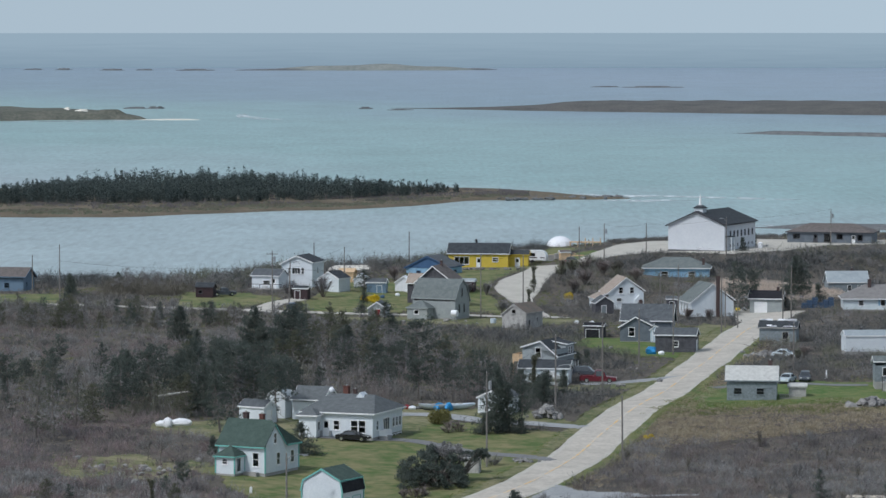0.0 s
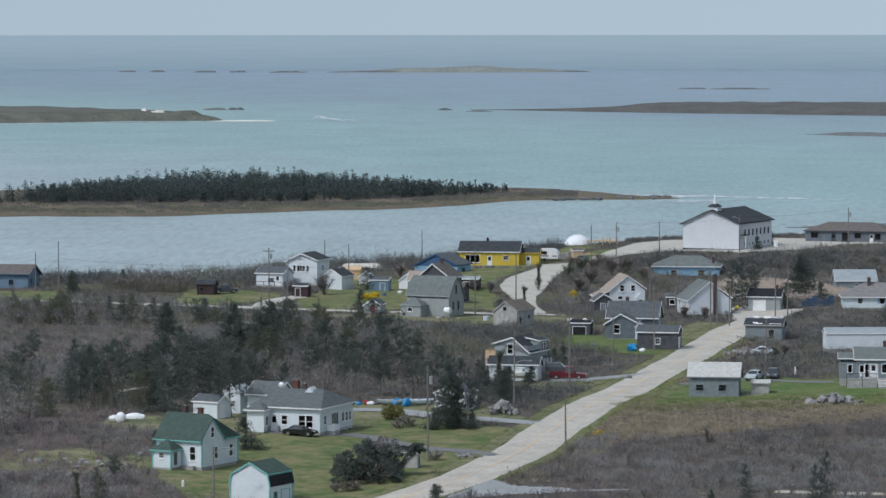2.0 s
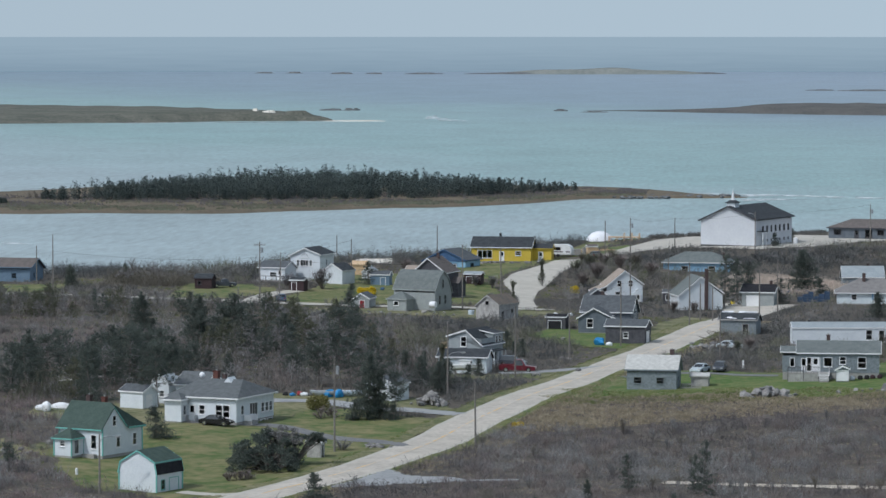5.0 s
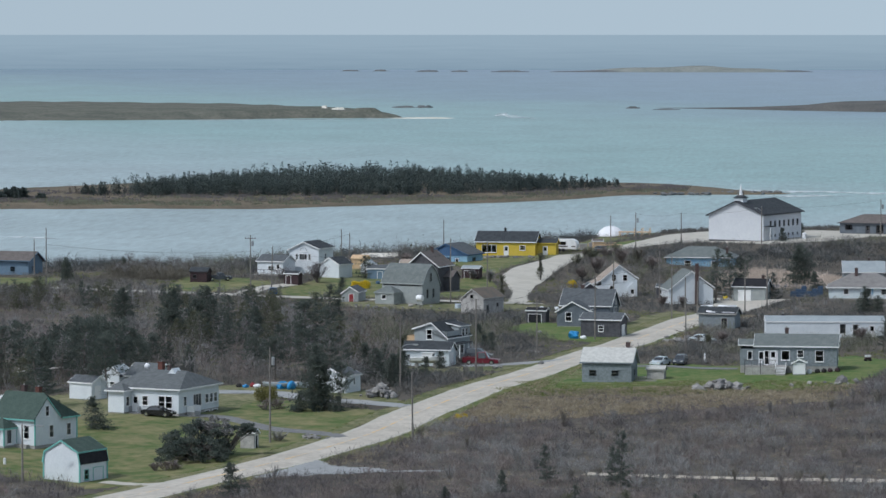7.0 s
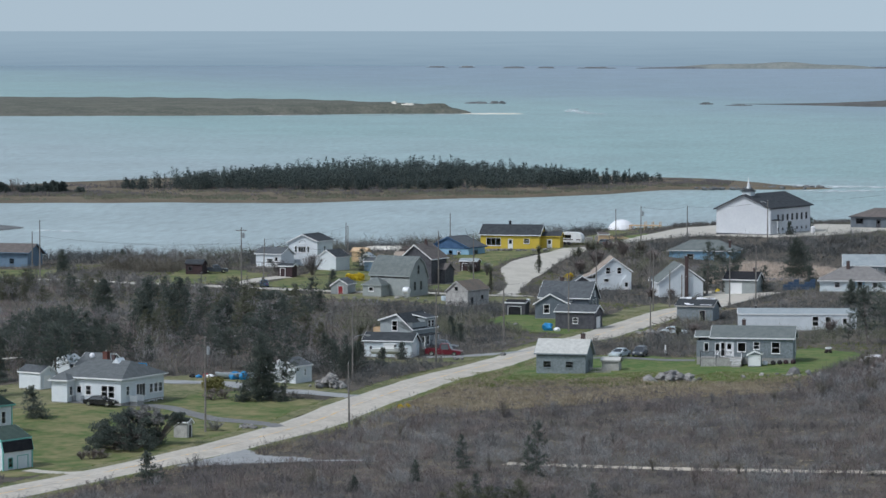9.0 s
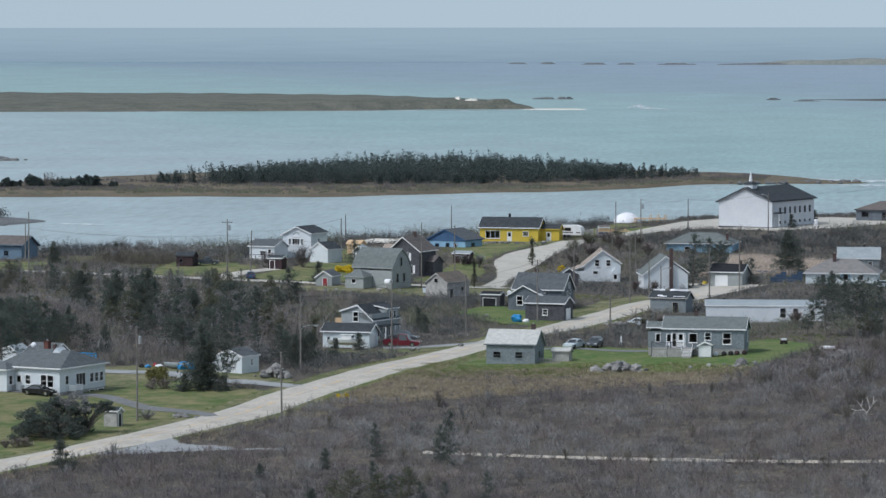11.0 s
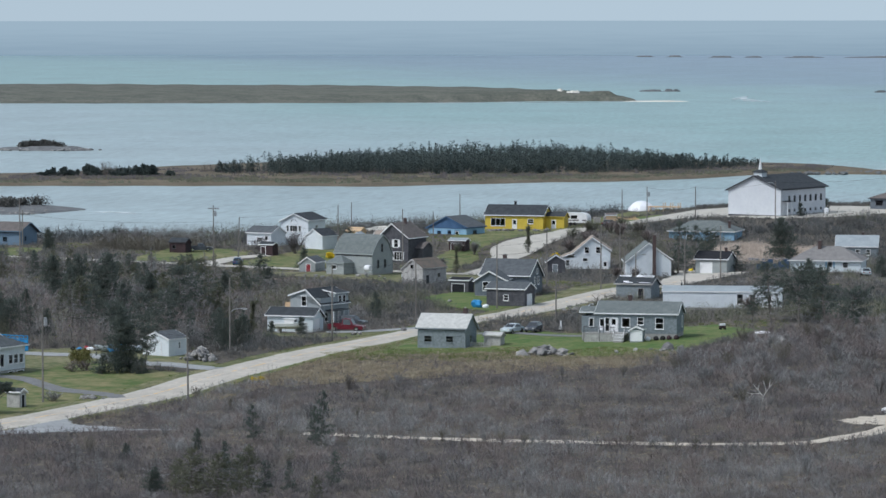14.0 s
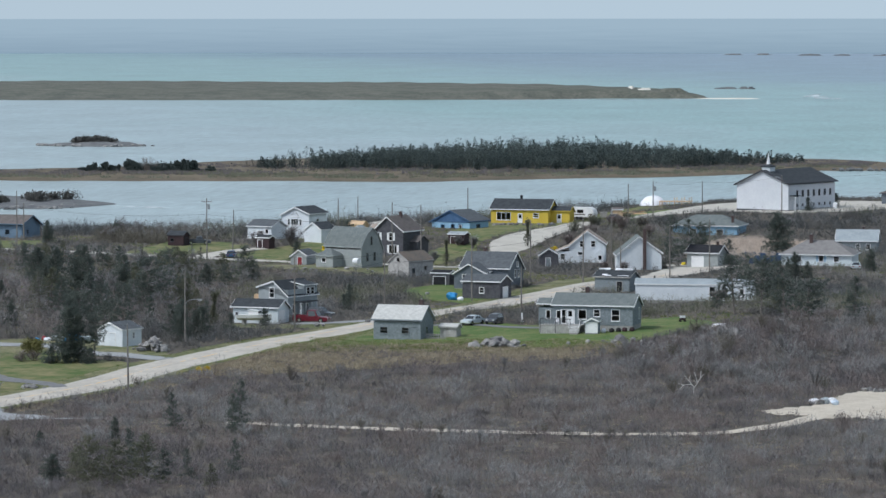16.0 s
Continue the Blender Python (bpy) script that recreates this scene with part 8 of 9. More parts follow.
def conifer(name, seed, h, r, label, shape="blunt", bare=0.08, droop=0.3, windy=0.0, per=7.5, size=0.27, skip=0.25, low_thin=0.0, material=None, dead=0, inner=0.38, reach=0.5):
    t = thing(name, 0, -900 - 8 * seed, -40, 0, label, "tree", "conifers")
    V, limbs = crown_mesh(seed, h, r, shape, bare, droop, windy, per, size, skip, low_thin, inner, reach)
    bm = bmesh.new()
    p0 = np.random.default_rng(seed).uniform(0, 6.28, 2)[0]
    bend = [Vector((0.025 * h * (math.sin(3 * f + p0) - math.sin(p0)), 0, h * f)) for f in (0, 0.35, 0.7, 0.97)]
    bend[0].z = -0.6
    for a, b, ra, rb in zip(bend, bend[1:], (0.02 * h, 0.015 * h, 0.009 * h), (0.015 * h, 0.009 * h, 0.02)):
        tube(bm, a, b, ra, rb, 6)
    for a, b in limbs[::2]:
        tube(bm, Vector(a), Vector(b), 0.035, 0.012, 3)
    part("trunk", bm, bark, t)
    crown = raw_mesh("crown", V, np.arange(len(V)).reshape(-1, 3), material or needles)
    crown.parent = t
    if dead:
        V = dead_boughs(seed + 50, h, r * 1.1, 0.12, 0.85, dead)
        d = raw_mesh("dead_bough", V, np.arange(len(V)).reshape(-1, 3), twig_grey)
        d.parent = t
        d["label"] = "bare grey lower boughs"
        d["kind"] = "stuff"
    return t


def bare_tree(seed, h, label):
    """A leafless tree: forking limbs and a haze of fine twigs."""
    t = thing("bare_tree", 0, -900 - 8 * seed, -40, 0, label, "tree", "bare trees")
    rnd = np.random.default_rng(seed)
    bm = bmesh.new()
    V = []

    def grow(p, d, length, radius, depth):
        q = p + d * length
        tube(bm, Vector(p), Vector(q), radius, radius * 0.6, 5 if depth < 2 else 3)
        if depth == 3:
            for _ in range(9):
                e = d + rnd.normal(0, 0.6, 3) + (0, 0, 0.25)
                e /= np.linalg.norm(e)
                o = p + d * length * rnd.uniform(0.2, 1.0)
                w = np.cross(e, rnd.normal(0, 1, 3))
                w *= 0.022 / np.linalg.norm(w)
                V.extend((o - w, o + w, o + e * h * rnd.uniform(0.05, 0.13)))
            return
        for _ in range(4 if depth else 5):
            e = d * 0.9 + rnd.normal(0, 0.55, 3) + (0, 0, 0.3)
            e /= np.linalg.norm(e)
            grow(p + d * length * rnd.uniform(0.5, 1.0), e, length * rnd.uniform(0.5, 0.8), radius * 0.5, depth + 1)

    grow(np.array([0, 0, -0.3]), np.array([0.05, 0, 1.0]), h * 0.4, 0.016 * h, 0)
    part("trunk", bm, bark, t)
    V = np.array(V)
    c = raw_mesh("twig_crown", V, np.arange(len(V)).reshape(-1, 3), twig_grey)
    c.parent = t
    return t


PROTO = [
    conifer("spruce_tree", 1, 8.0, 2.9, "dark green dense blunt-topped spruce", reach=0.6, dead=50, per=15, inner=0.25),
    conifer("spruce_tree", 2, 10.0, 2.7, "tall ragged dark spruce with gaps", per=13, skip=0.3, dead=60),
    conifer("spruce_tree", 3, 6.0, 2.4, "small dense dark green spruce", "cone", 0.02, reach=0.7, per=34, size=0.25, skip=0.05, inner=0.2),
    conifer("spruce_tree", 4, 9.0, 1.15, "thin half-dead spruce with bare grey boughs", "column", 0.06, 0.1, per=36, size=0.28, skip=0.25, low_thin=0.2, dead=80, inner=0.2, material=needles_olive),
    conifer("spruce_tree", 5, 7.0, 2.9, "broad olive-green blunt-topped spruce", reach=0.6, per=16, droop=0.15, material=needles_olive, dead=50),
    conifer("pine_tree", 6, 8.5, 2.8, "open pine with flat dark boughs", "pine", 0.32, 0.0, 0.15, per=15, size=0.27, skip=0.3, dead=40),
    conifer("spruce_tree", 7, 8.0, 2.2, "dead grey spruce with lichen-covered twigs", "blunt", 0.2, 0.2, per=3, skip=0.5, dead=190, material=twig_grey),
    conifer("pine_tree", 8, 9.5, 3.1, "ragged wind-bent pine with a bare lower trunk", "pine", 0.26, 0.1, 0.2, per=12, size=0.27, skip=0.45, dead=60),
    conifer("spruce_tree", 9, 9.0, 3.7, "broad dense dark spruce reaching to the ground", "cone", 0.02, 0.3, per=30, reach=0.72, size=0.28, skip=0.08, inner=0.2),
    bare_tree(10, 7.0, "bare grey tree among the conifers"),
    conifer("larch_tree", 11, 8.0, 2.0, "thin grey-olive larch with sparse boughs", "cone", 0.12, 0.1, per=7, size=0.25, skip=0.3, material=needles_grey, dead=60),
    conifer("pine_tree", 12, 9.0, 2.5, "slender ragged dark pine", "pine", 0.2, 0.15, -0.15, per=13, size=0.27, skip=0.35, dead=50),
    bare_tree(13, 7.0, "slim bare grey tree with lichen on its twigs"),
]
P_H = (8.0, 10.0, 6.0, 9.0, 7.0, 8.5, 8.0, 9.5, 9.0, 7.0, 8.0, 9.0, 7.0)


def plant(kind, x, y, h, turn=None, label="", widen=1.0):
    s = h / P_H[kind]
    ob = copy_thing(PROTO[kind], Matrix.Translation((x, y, gz(x, y))) @ Matrix.Rotation(0.07 * math.sin(x * 5.1 + y), 4, "X") @ Matrix.Rotation(0.07 * math.sin(x * 2.3 + y * 1.7), 4, "Y") @ Matrix.Rotation(turn if turn is not None else (x * 7.3 + y * 3.1) % 6.28, 4, "Z") @ Matrix.Diagonal((s * widen, s * widen, s, 1)))
    ob.scale = (s * widen, s * widen, s)
    if label:
        ob["label"] = label
    return ob


for k in range(16):
    plant(9 if k % 3 else 12, -68 + 1.7 * k + 0.8 * math.sin(3 * k), 806 + 6 * math.sin(2.1 * k), 4.4 + 1.3 * math.sin(1.7 * k), widen=1.2, label="bare spreading alder by the shore")
for kind, x, y, h, w in (
        (8, 7.4, 546, 9.4, 0.72), (8, 9.0, 547, 7.0, 0.8), (5, 11.0, 548, 6.6, 0.7), (2, 5.6, 544.5, 2.6, 1.1), (2, 11.2, 546.0, 2.2, 1.2), (2, -18.8, 520.0, 4.3, 1.15), (2, 8.3, 462.6, 4.0, 1.1), (4, -33.0, 470.5, 3.4, 1.0), (3, -35.0, 468.0, 4.0, 1.0), (0, 46.0, 469.5, 4.6, 0.8), (6, 46.9, 478.0, 4.6, 0.6), (0, 55.0, 466.4, 6.6, 0.66), (0, 53.8, 467.4, 4.8, 0.6), (8, 41.4, 460.0, 2.6, 0.8),
        (8, 47.7, 417.4, 3.0, 1.15), (0, 65.1, 427.4, 3.9, 0.8), (0, 61.7, 422.0, 3.4, 0.8), (4, 52.0, 416.5, 5.2, 1.1), (0, 52.0, 431.6, 4.4, 0.75), (4, 55.0, 415.7, 4.8, 1.2), (6, 56.4, 420.0, 5.4, 1.2), (4, 58.2, 416.5, 5.4, 1.05), (0, 58.7, 422.3, 3.3, 1.1), (6, 42.1, 413.8, 5.3, 0.9), (4, 65.6, 416.7, 2.4, 1.0), (6, 34.5, 432.0, 4.4, 1.0), (8, 35.5, 449.1, 2.0, 0.9), (4, 49.6, 421.0, 3.6, 1.2), (6, 46.0, 424.0, 3.8, 1.4), (0, 54.6, 426.0, 3.6, 1.0),
        (9, -37.6, 514.3, 5.1, 1.1), (9, -39.4, 516.0, 4.2, 1.1), (5, -32.6, 486.4, 3.6, 1.0), (0, -34.4, 482.2, 2.5, 1.2), (4, -48.7, 475.6, 2.8, 1.3), (8, -31.1, 520.5, 2.7, 1.0), (0, -46.0, 474.0, 2.4, 1.3),
        (7, 91.8, 629, 9.2, 1.0), (5, 96.6, 625, 9.2, 1.05), (11, 101.6, 616, 9.4, 1.0), (5, 107.7, 597, 7.8, 1.1), (11, 88.6, 631, 4.8, 1.0), (4, 99.0, 630, 6.0, 1.0), (0, 112, 618, 7.0, 1.0),
        (1, 57.8, 776, 10.8, 1.0), (1, 60.5, 783, 9.4, 0.85), (0, 68.9, 780, 5.2, 1.2), (8, 73.6, 815, 9.2, 0.95), (8, 86.7, 742, 4.9, 1.0), (8, 89.1, 742, 3.2, 0.9), (5, 62.6, 786, 8.0, 0.9), (2, 77.5, 800, 4.0, 1.0),
        (2, -16.0, 765.5, 4.2, 0.9), (3, 16.8, 757, 5.4, 0.9), (3, 19.3, 826, 5.6, 1.0), (8, -76.3, 791, 4.9, 0.9), (8, -68.2, 813, 3.8, 0.9), (0, -16.4, 812, 4.8, 1.4), (8, -25.8, 657, 9.6, 1.0), (0, -23.5, 655, 8.0, 1.0),
        (2, 20.9, 661.9, 3.2, 0.9), (2, 24.1, 647.6, 3.0, 0.9), (2, 22.5, 650, 2.4, 0.9), (2, 18.5, 593.6, 3.3, 0.9), (2, 19.0, 612.0, 2.8, 1.0), (8, 15.0, 579.1, 4.8, 0.9), (2, 15.9, 587.5, 4.6, 1.2), (8, 11.7, 588.6, 4.8, 0.9), (2, 69.5, 902.0, 3.2, 0.9), (2, 73.6, 921, 3.2, 0.9), (8, 99, 764, 4.2, 1.0),
        (3, 13.6, 600, 6.0, 1.0), (2, 8.0, 603, 4.6, 1.0), (0, 10.5, 608, 4.2, 1.0), (0, 11.5, 584, 5.2, 1.1), (0, 7.5, 588, 5.8, 1.0), (2, 14.5, 588, 4.0, 1.0), (5, -23.9, 556.9, 9.1, 0.9), (1, -31.3, 543.7, 9.8, 1.0), (7, -31.0, 575, 9.4, 1.1), (11, -27.5, 582, 9.2, 1.1), (8, -35, 565, 8.0, 0.8), (10, -56.9, 540.1, 11.3, 0.9), (10, -54.0, 537.4, 10.2, 0.9), (10, -52.0, 548.8, 9.2, 1.0), (8, -47.2, 583.7, 8.1, 1.1), (0, -49.5, 578, 7.2, 1.1), (8, -40.9, 604, 6.4, 0.95), (4, -50.4, 558.6, 5.6, 0.9), (2, -43.5, 685.3, 3.2, 1.1), (7, -4.1, 626.1, 9.6, 1.2), (9, -10.9, 654.5, 7.8, 1.2), (9, -8.5, 650, 7.2, 1.2), (11, 5.7, 579.6, 8.2, 1.0), (7, 1.5, 584, 7.8, 0.9), (8, -46.8, 698.5, 6.4, 1.0), (8, -19.4, 600.1, 4.2, 0.8), (5, -3.8, 587.2, 6.4, 1.0), (8, -32.5, 662.5, 9.0, 0.85), (8, -39.7, 612.5, 7.4, 1.0), (7, -31.5, 593.6, 7.6, 1.0), (11, -35.1, 615.6, 7.4, 1.1), (11, -36.5, 588, 8.0, 1.1), (5, -34.0, 600, 8.0, 1.0), (8, -29, 605, 6.0, 1.0), (7, -44, 592, 8.0, 1.0), (11, -47, 566, 8.4, 1.0)):
    plant(kind, x, y, h, widen=w)

placed = []
for zone, count, lo, hi, kinds in (([(-100, 574), (-46, 570), (-38, 562), (-26, 572), (-18, 586), (4, 588), (6, 612), (-30, 622), (-60, 618), (-100, 620)], 50, 4.2, 8.4, (0, 1, 4, 5, 7, 7, 8, 6, 9, 10, 9, 11, 12, 11)),
                                   ([(-100, 620), (-60, 618), (-30, 622), (6, 612), (4, 650), (-6, 700), (-12, 722), (-36, 732), (-30, 700), (-45, 680), (-60, 660), (-100, 655)], 84, 3.6, 7.4, (0, 4, 4, 10, 7, 8, 9, 12, 9, 12, 6, 11)),
                                   ([(-118, 700), (-70, 715), (-36, 732), (-36, 750), (-70, 752), (-118, 755)], 190, 2.2, 4.8, (0, 4, 4, 10, 10, 9, 12, 11, 6, 12))):
    p = np.array(zone)
    made = 0
    for _ in range(6000):
        if made >= count:
            break
        x, y = rng.uniform(p[:, 0].min(), p[:, 0].max()), rng.uniform(p[:, 1].min(), p[:, 1].max())
        X, Y = np.array([x]), np.array([y])
        if not (inside(zone, X, Y)[0] and free(X, Y, 2.0)[0]) or inside(GLADE, X, Y)[0] or any(math.hypot(x - a, y - b) < 1.9 for a, b in placed):
            continue
        if rng.random() > 0.2 + 0.9 * field(x, y, 11.0, 0.4):
            continue
        placed.append((x, y))
        plant(kinds[int(rng.integers(len(kinds)))], x, y, rng.uniform(lo, hi), widen=rng.uniform(0.9, 1.25))
        made += 1
for proto in PROTO:
    for o in (*proto.children_recursive, proto):
        bpy.data.objects.remove(o)


# ---- the dark wind-bent pine by the road, and round bushes ----
def clumps(centres, size, count, clump, material, seed, flat=0.6):
    rnd = np.random.default_rng(seed)
    V = []
    for (cx, cy, cz), s in zip(centres, size):
        for _ in range(count):
            u = rnd.normal(0, 1, 3)
            u = u / np.linalg.norm(u) * rnd.random() ** 0.4
            p = np.array([cx, cy, cz]) + u * np.array([s, s, s * flat])
            a = rnd.normal(0, 1, 3)
            a /= np.linalg.norm(a)
            b = np.cross(a, rnd.normal(0, 1, 3))
            b /= np.linalg.norm(b)
            k = clump * rnd.uniform(0.6, 1.4)
            V += [p - b * k * 0.4, p + b * k * 0.4, p + a * k]
    return np.array(V)


def bushy(name, x, y, label, centres, size, count, clump, material, seed, trunks=((0, 0, 0.1),), h=2.0, category="tree", flat=0.6, bark_m=None):
    t = thing(name, x, y, gz(x, y), 0, label, category)
    bm = bmesh.new()
    for (cx, cy, cz) in centres:
        bx, by, br = trunks[int(abs(cx * 3 + cy)) % len(trunks)]
        tube(bm, (bx, by, -0.4), (cx * 0.6, cy * 0.6, cz * 0.6), br, br * 0.6, 6)
        tube(bm, (cx * 0.6, cy * 0.6, cz * 0.6), (cx, cy, cz), br * 0.6, br * 0.25, 5)
    part("trunk", bm, bark_m or bark, t)
    V = clumps(centres, size, count, clump, material, seed, flat)
    c = raw_mesh("crown", V, np.arange(len(V)).reshape(-1, 3), material)
    c.parent = t
    return t


rr = random.Random(8)
cs = []
for _ in range(110):
    u, v = rr.uniform(-5.0, 3.4), rr.uniform(-8.0, 2.5)
    dome = max(0.0, 1 - ((u + 0.9) / 4.6) ** 2 - ((v + 1.5) / 7.5) ** 2)
    cs.append((u, v, rr.uniform(0.3, 0.7 + 4.0 * math.sqrt(dome))))
bushy("pine_tree", -0.8, 499.5, "broad wind-bent dark pine clump by the lawn", cs, [rr.uniform(0.5, 1.05) for _ in cs], 130, 0.22, needles, 21, ((-2, 0, 0.12), (0.4, 0, 0.14), (-0.8, 0.8, 0.12), (0.2, -4.5, 0.1)))
cs = [(rr.uniform(-2.2, 2.8), rr.uniform(-1.5, 1.5), rr.uniform(2.9, 4.7)) for _ in range(22)]
bushy("dead_pine", -0.2, 500.0, "bleached grey twiggy pine top", cs, [rr.uniform(0.5, 0.9) for _ in cs], 90, 0.24, twig_grey, 22, ((0, 0, 0.12),))
cs = [(0.8 + rr.uniform(0, 4.6), rr.uniform(-1.0, 1.0), rr.uniform(2.6, 4.4)) for _ in range(20)]
bushy("pine_bough", 1.2, 500.5, "flat dark pine boughs reaching over the shed", cs, [rr.uniform(0.45, 0.8) for _ in cs], 120, 0.22, needles, 23, ((0.6, 0, 0.12),), flat=0.45)
for x, y, s, m, lab in ((-0.6, 554.8, 1.5, leaf_olive, "round olive-yellow garden bush"), (-14.2, 790.1, 1.05, blossom, "bright yellow forsythia in bloom"), (-16.0, 791.1, 0.8, blossom, "bright yellow forsythia in bloom"), (26.5, 818, 1.0, blossom, "small yellow flowering bush"), (-28.9, 514.5, 0.45, blossom, "small yellow daffodil clump"), (28.4, 541.5, 0.38, blossom, "small clump of yellow roadside flowers"), (29.2, 543, 0.35, blossom, "small clump of yellow roadside flowers")):
    cs = [(rr.uniform(-s, s) * 0.6, rr.uniform(-s, s) * 0.6, s * rr.uniform(0.35, 1.05)) for _ in range(9)]
    bushy("bush", x, y, lab, cs, [s * 0.66] * 9, 330, 0.2, m, int(x * 3) + 99, ((0, 0, 0.05),), category="bush", flat=0.9)
for x, y, s, m, lab in ((0.8, 546, 1.5, twig_brown, "bare brown twiggy garden shrub"), (2.2, 547, 1.3, twig_brown, "bare brown twiggy garden shrub"), (6.6, 516.5, 1.5, twig_grey, "bare grey twiggy shrub by the drive"), (-2.4, 487.5, 1.2, twig_brown, "low reddish-brown hedge shrub"), (-3.6, 487.2, 1.2, twig_brown, "low reddish-brown hedge shrub"), (-4.8, 487.0, 1.1, twig_brown, "low reddish-brown hedge shrub"), (-31.2, 793, 3.0, twig_dark, "round bare tree beside the outhouse"), (-24.6, 796.5, 3.8, twig_dark, "bare spreading tree by the white house"), (9.1, 818, 2.4, twig_grey, "bare bushy tree by the gravel yard"), (5.5, 820, 2.0, twig_grey, "bare bushy tree by the gravel yard"), (-10.5, 838, 2.8, twig_brown, "bare spreading tree in the yard"), (11.6, 768, 2.2, twig_grey, "bare tree beside the grey house"), (34.5, 815, 3.0, twig_brown, "bare brown tree near the white house"), (30.5, 838, 3.2, twig_brown, "bare brown tree below the yard"), (28, 828, 2.8, twig_brown, "bare brown tree below the yard"), (62, 664, 1.8, twig_brown, "bare brown shrub by the mobile home"), (85.5, 655, 2.2, twig_brown, "bare brown shrub by the mobile home"), (48.5, 868, 2.8, twig_grey, "bare grey tree before the blue bungalow"), (48, 759, 2.0, twig_brown, "bare shrub before the white house"), (52, 757, 2.0, twig_brown, "bare shrub before the white house"), (104, 590, 2.4, twig_grey, "bare grey shrub at the thicket edge"), (25.5, 846, 2.6, twig_olive, "leafing olive shrub beside the gravel yard"), (28.5, 855, 3.0, twig_olive, "leafing olive shrub beside the gravel yard"), (31.5, 862, 2.6, twig_brown, "bare brown shrub beside the gravel yard"), (35.0, 852, 3.2, twig_brown, "bare brown tree below the hall"), (38.5, 858, 2.8, twig_alder, "bare grey-green tree below the hall"), (26.5, 862, 2.2, twig_alder, "bare grey-green tree below the hall"), (42.0, 846, 2.6, twig_brown, "bare brown tree below the hall"), (33.0, 872, 2.4, twig_olive, "leafing olive shrub on the bank"), (60.0, 655, 1.8, twig_olive, "olive shrub by the brush pile"), (58.0, 661, 1.6, twig_alder, "grey-green shrub by the brush pile")):
    t = thing("shrub", x, y, gz(x, y), 0, lab, "shrub")
    nb = int(110 + 70 * s)
    V = []
    bm = bmesh.new()
    for k in range(9):
        a, l = rr.uniform(0, 6.28), rr.uniform(0.08, 1.25 if s < 1.7 else 0.7 if s < 4 else 0.28)
        tip = (math.sin(l) * math.cos(a) * s, math.sin(l) * math.sin(a) * s, math.cos(l) * s)
        tube(bm, (0, 0, -0.2), tip, 0.035 * s, 0.012, 5)
        for j in range(nb // 4):
            f = rr.uniform(0.3, 1.0)
            p = np.array(tip) * f
            b, e = rr.uniform(0, 6.28), rr.uniform(-0.2, 1.0)
            d = np.array([math.cos(b), math.sin(b), e]) * s * rr.uniform(0.25, 0.55)
            w = np.array([-math.sin(b), math.cos(b), 0.4]) * 0.03
            V += [p - w, p + w, p + d]
    part("stem", bm, bark, t)
    V = np.array(V)
    c = raw_mesh("twig_crown", V, np.arange(len(V)).reshape(-1, 3), m)
    c.parent = t
# single grey shrubs that stand out of the heath and the thickets
def heath_shrub(seed, s, m, label):
    t = thing("shrub", 0, -1200 - 8 * seed, -40, 0, label, "shrub", "heath shrubs")
    r_ = random.Random(seed)
    bm = bmesh.new()
    V = []
    for k in range(11):
        a, l = r_.uniform(0, 6.28), r_.uniform(0.05, 0.75)
        tip = np.array([math.sin(l) * math.cos(a), math.sin(l) * math.sin(a), math.cos(l)]) * s * r_.uniform(0.7, 1.05)
        tube(bm, (0, 0, -0.2), Vector(tip * 0.8), 0.02 * s, 0.01, 3)
        for j in range(34):
            p = tip * r_.uniform(0.35, 0.95)
            d = tip / s * 0.7 + np.array([r_.gauss(0, 0.5), r_.gauss(0, 0.5), r_.gauss(0.1, 0.4)])
            d *= s * r_.uniform(0.12, 0.28)
            w = np.cross(d, [r_.gauss(0, 1), r_.gauss(0, 1), r_.gauss(0, 1)])
            w *= 0.02 / (np.linalg.norm(w) + 1e-6)
            V += [p - w, p + w, p + d]
    part("stem", bm, bark, t)
    c = raw_mesh("twig_crown", np.array(V), np.arange(len(V)).reshape(-1, 3), m)
    c.parent = t
    return t


BUSH = [heath_shrub(k, 2.4, m, lab) for k, (m, lab) in enumerate(((twig_grey, "rounded bare grey shrub on the heath"), (twig_grey, "pale grey leafless shrub with fine twigs"), (twig_brown, "bare brown shrub on the heath"), (twig_alder, "bare tawny-grey shrub on the heath"), (twig_grey, "bare grey shrub leaning with the wind")))]
for zone, count, lo, hi in ((FRONT, 150, 1.4, 2.6), (TALL, 60, 2.2, 3.8)):
    p = np.array(zone)
    made = 0
    while made < count:
        x, y = rr.uniform(p[:, 0].min(), p[:, 0].max()), rr.uniform(p[:, 1].min(), p[:, 1].max())
        X, Y = np.array([x]), np.array([y])
        if not (inside(zone, X, Y)[0] and free(X, Y, 0.8)[0]) or inside(TUFT, X, Y)[0]:
            continue
        k = rr.uniform(lo, hi) / 2.4
        ob = copy_thing(BUSH[rr.randrange(len(BUSH))], Matrix.Translation((x, y, gz(x, y))) @ Matrix.Rotation(rr.uniform(0, 6.28), 4, "Z"))
        ob.scale = (k * rr.uniform(0.8, 1.25), k * rr.uniform(0.8, 1.25), k)
        made += 1
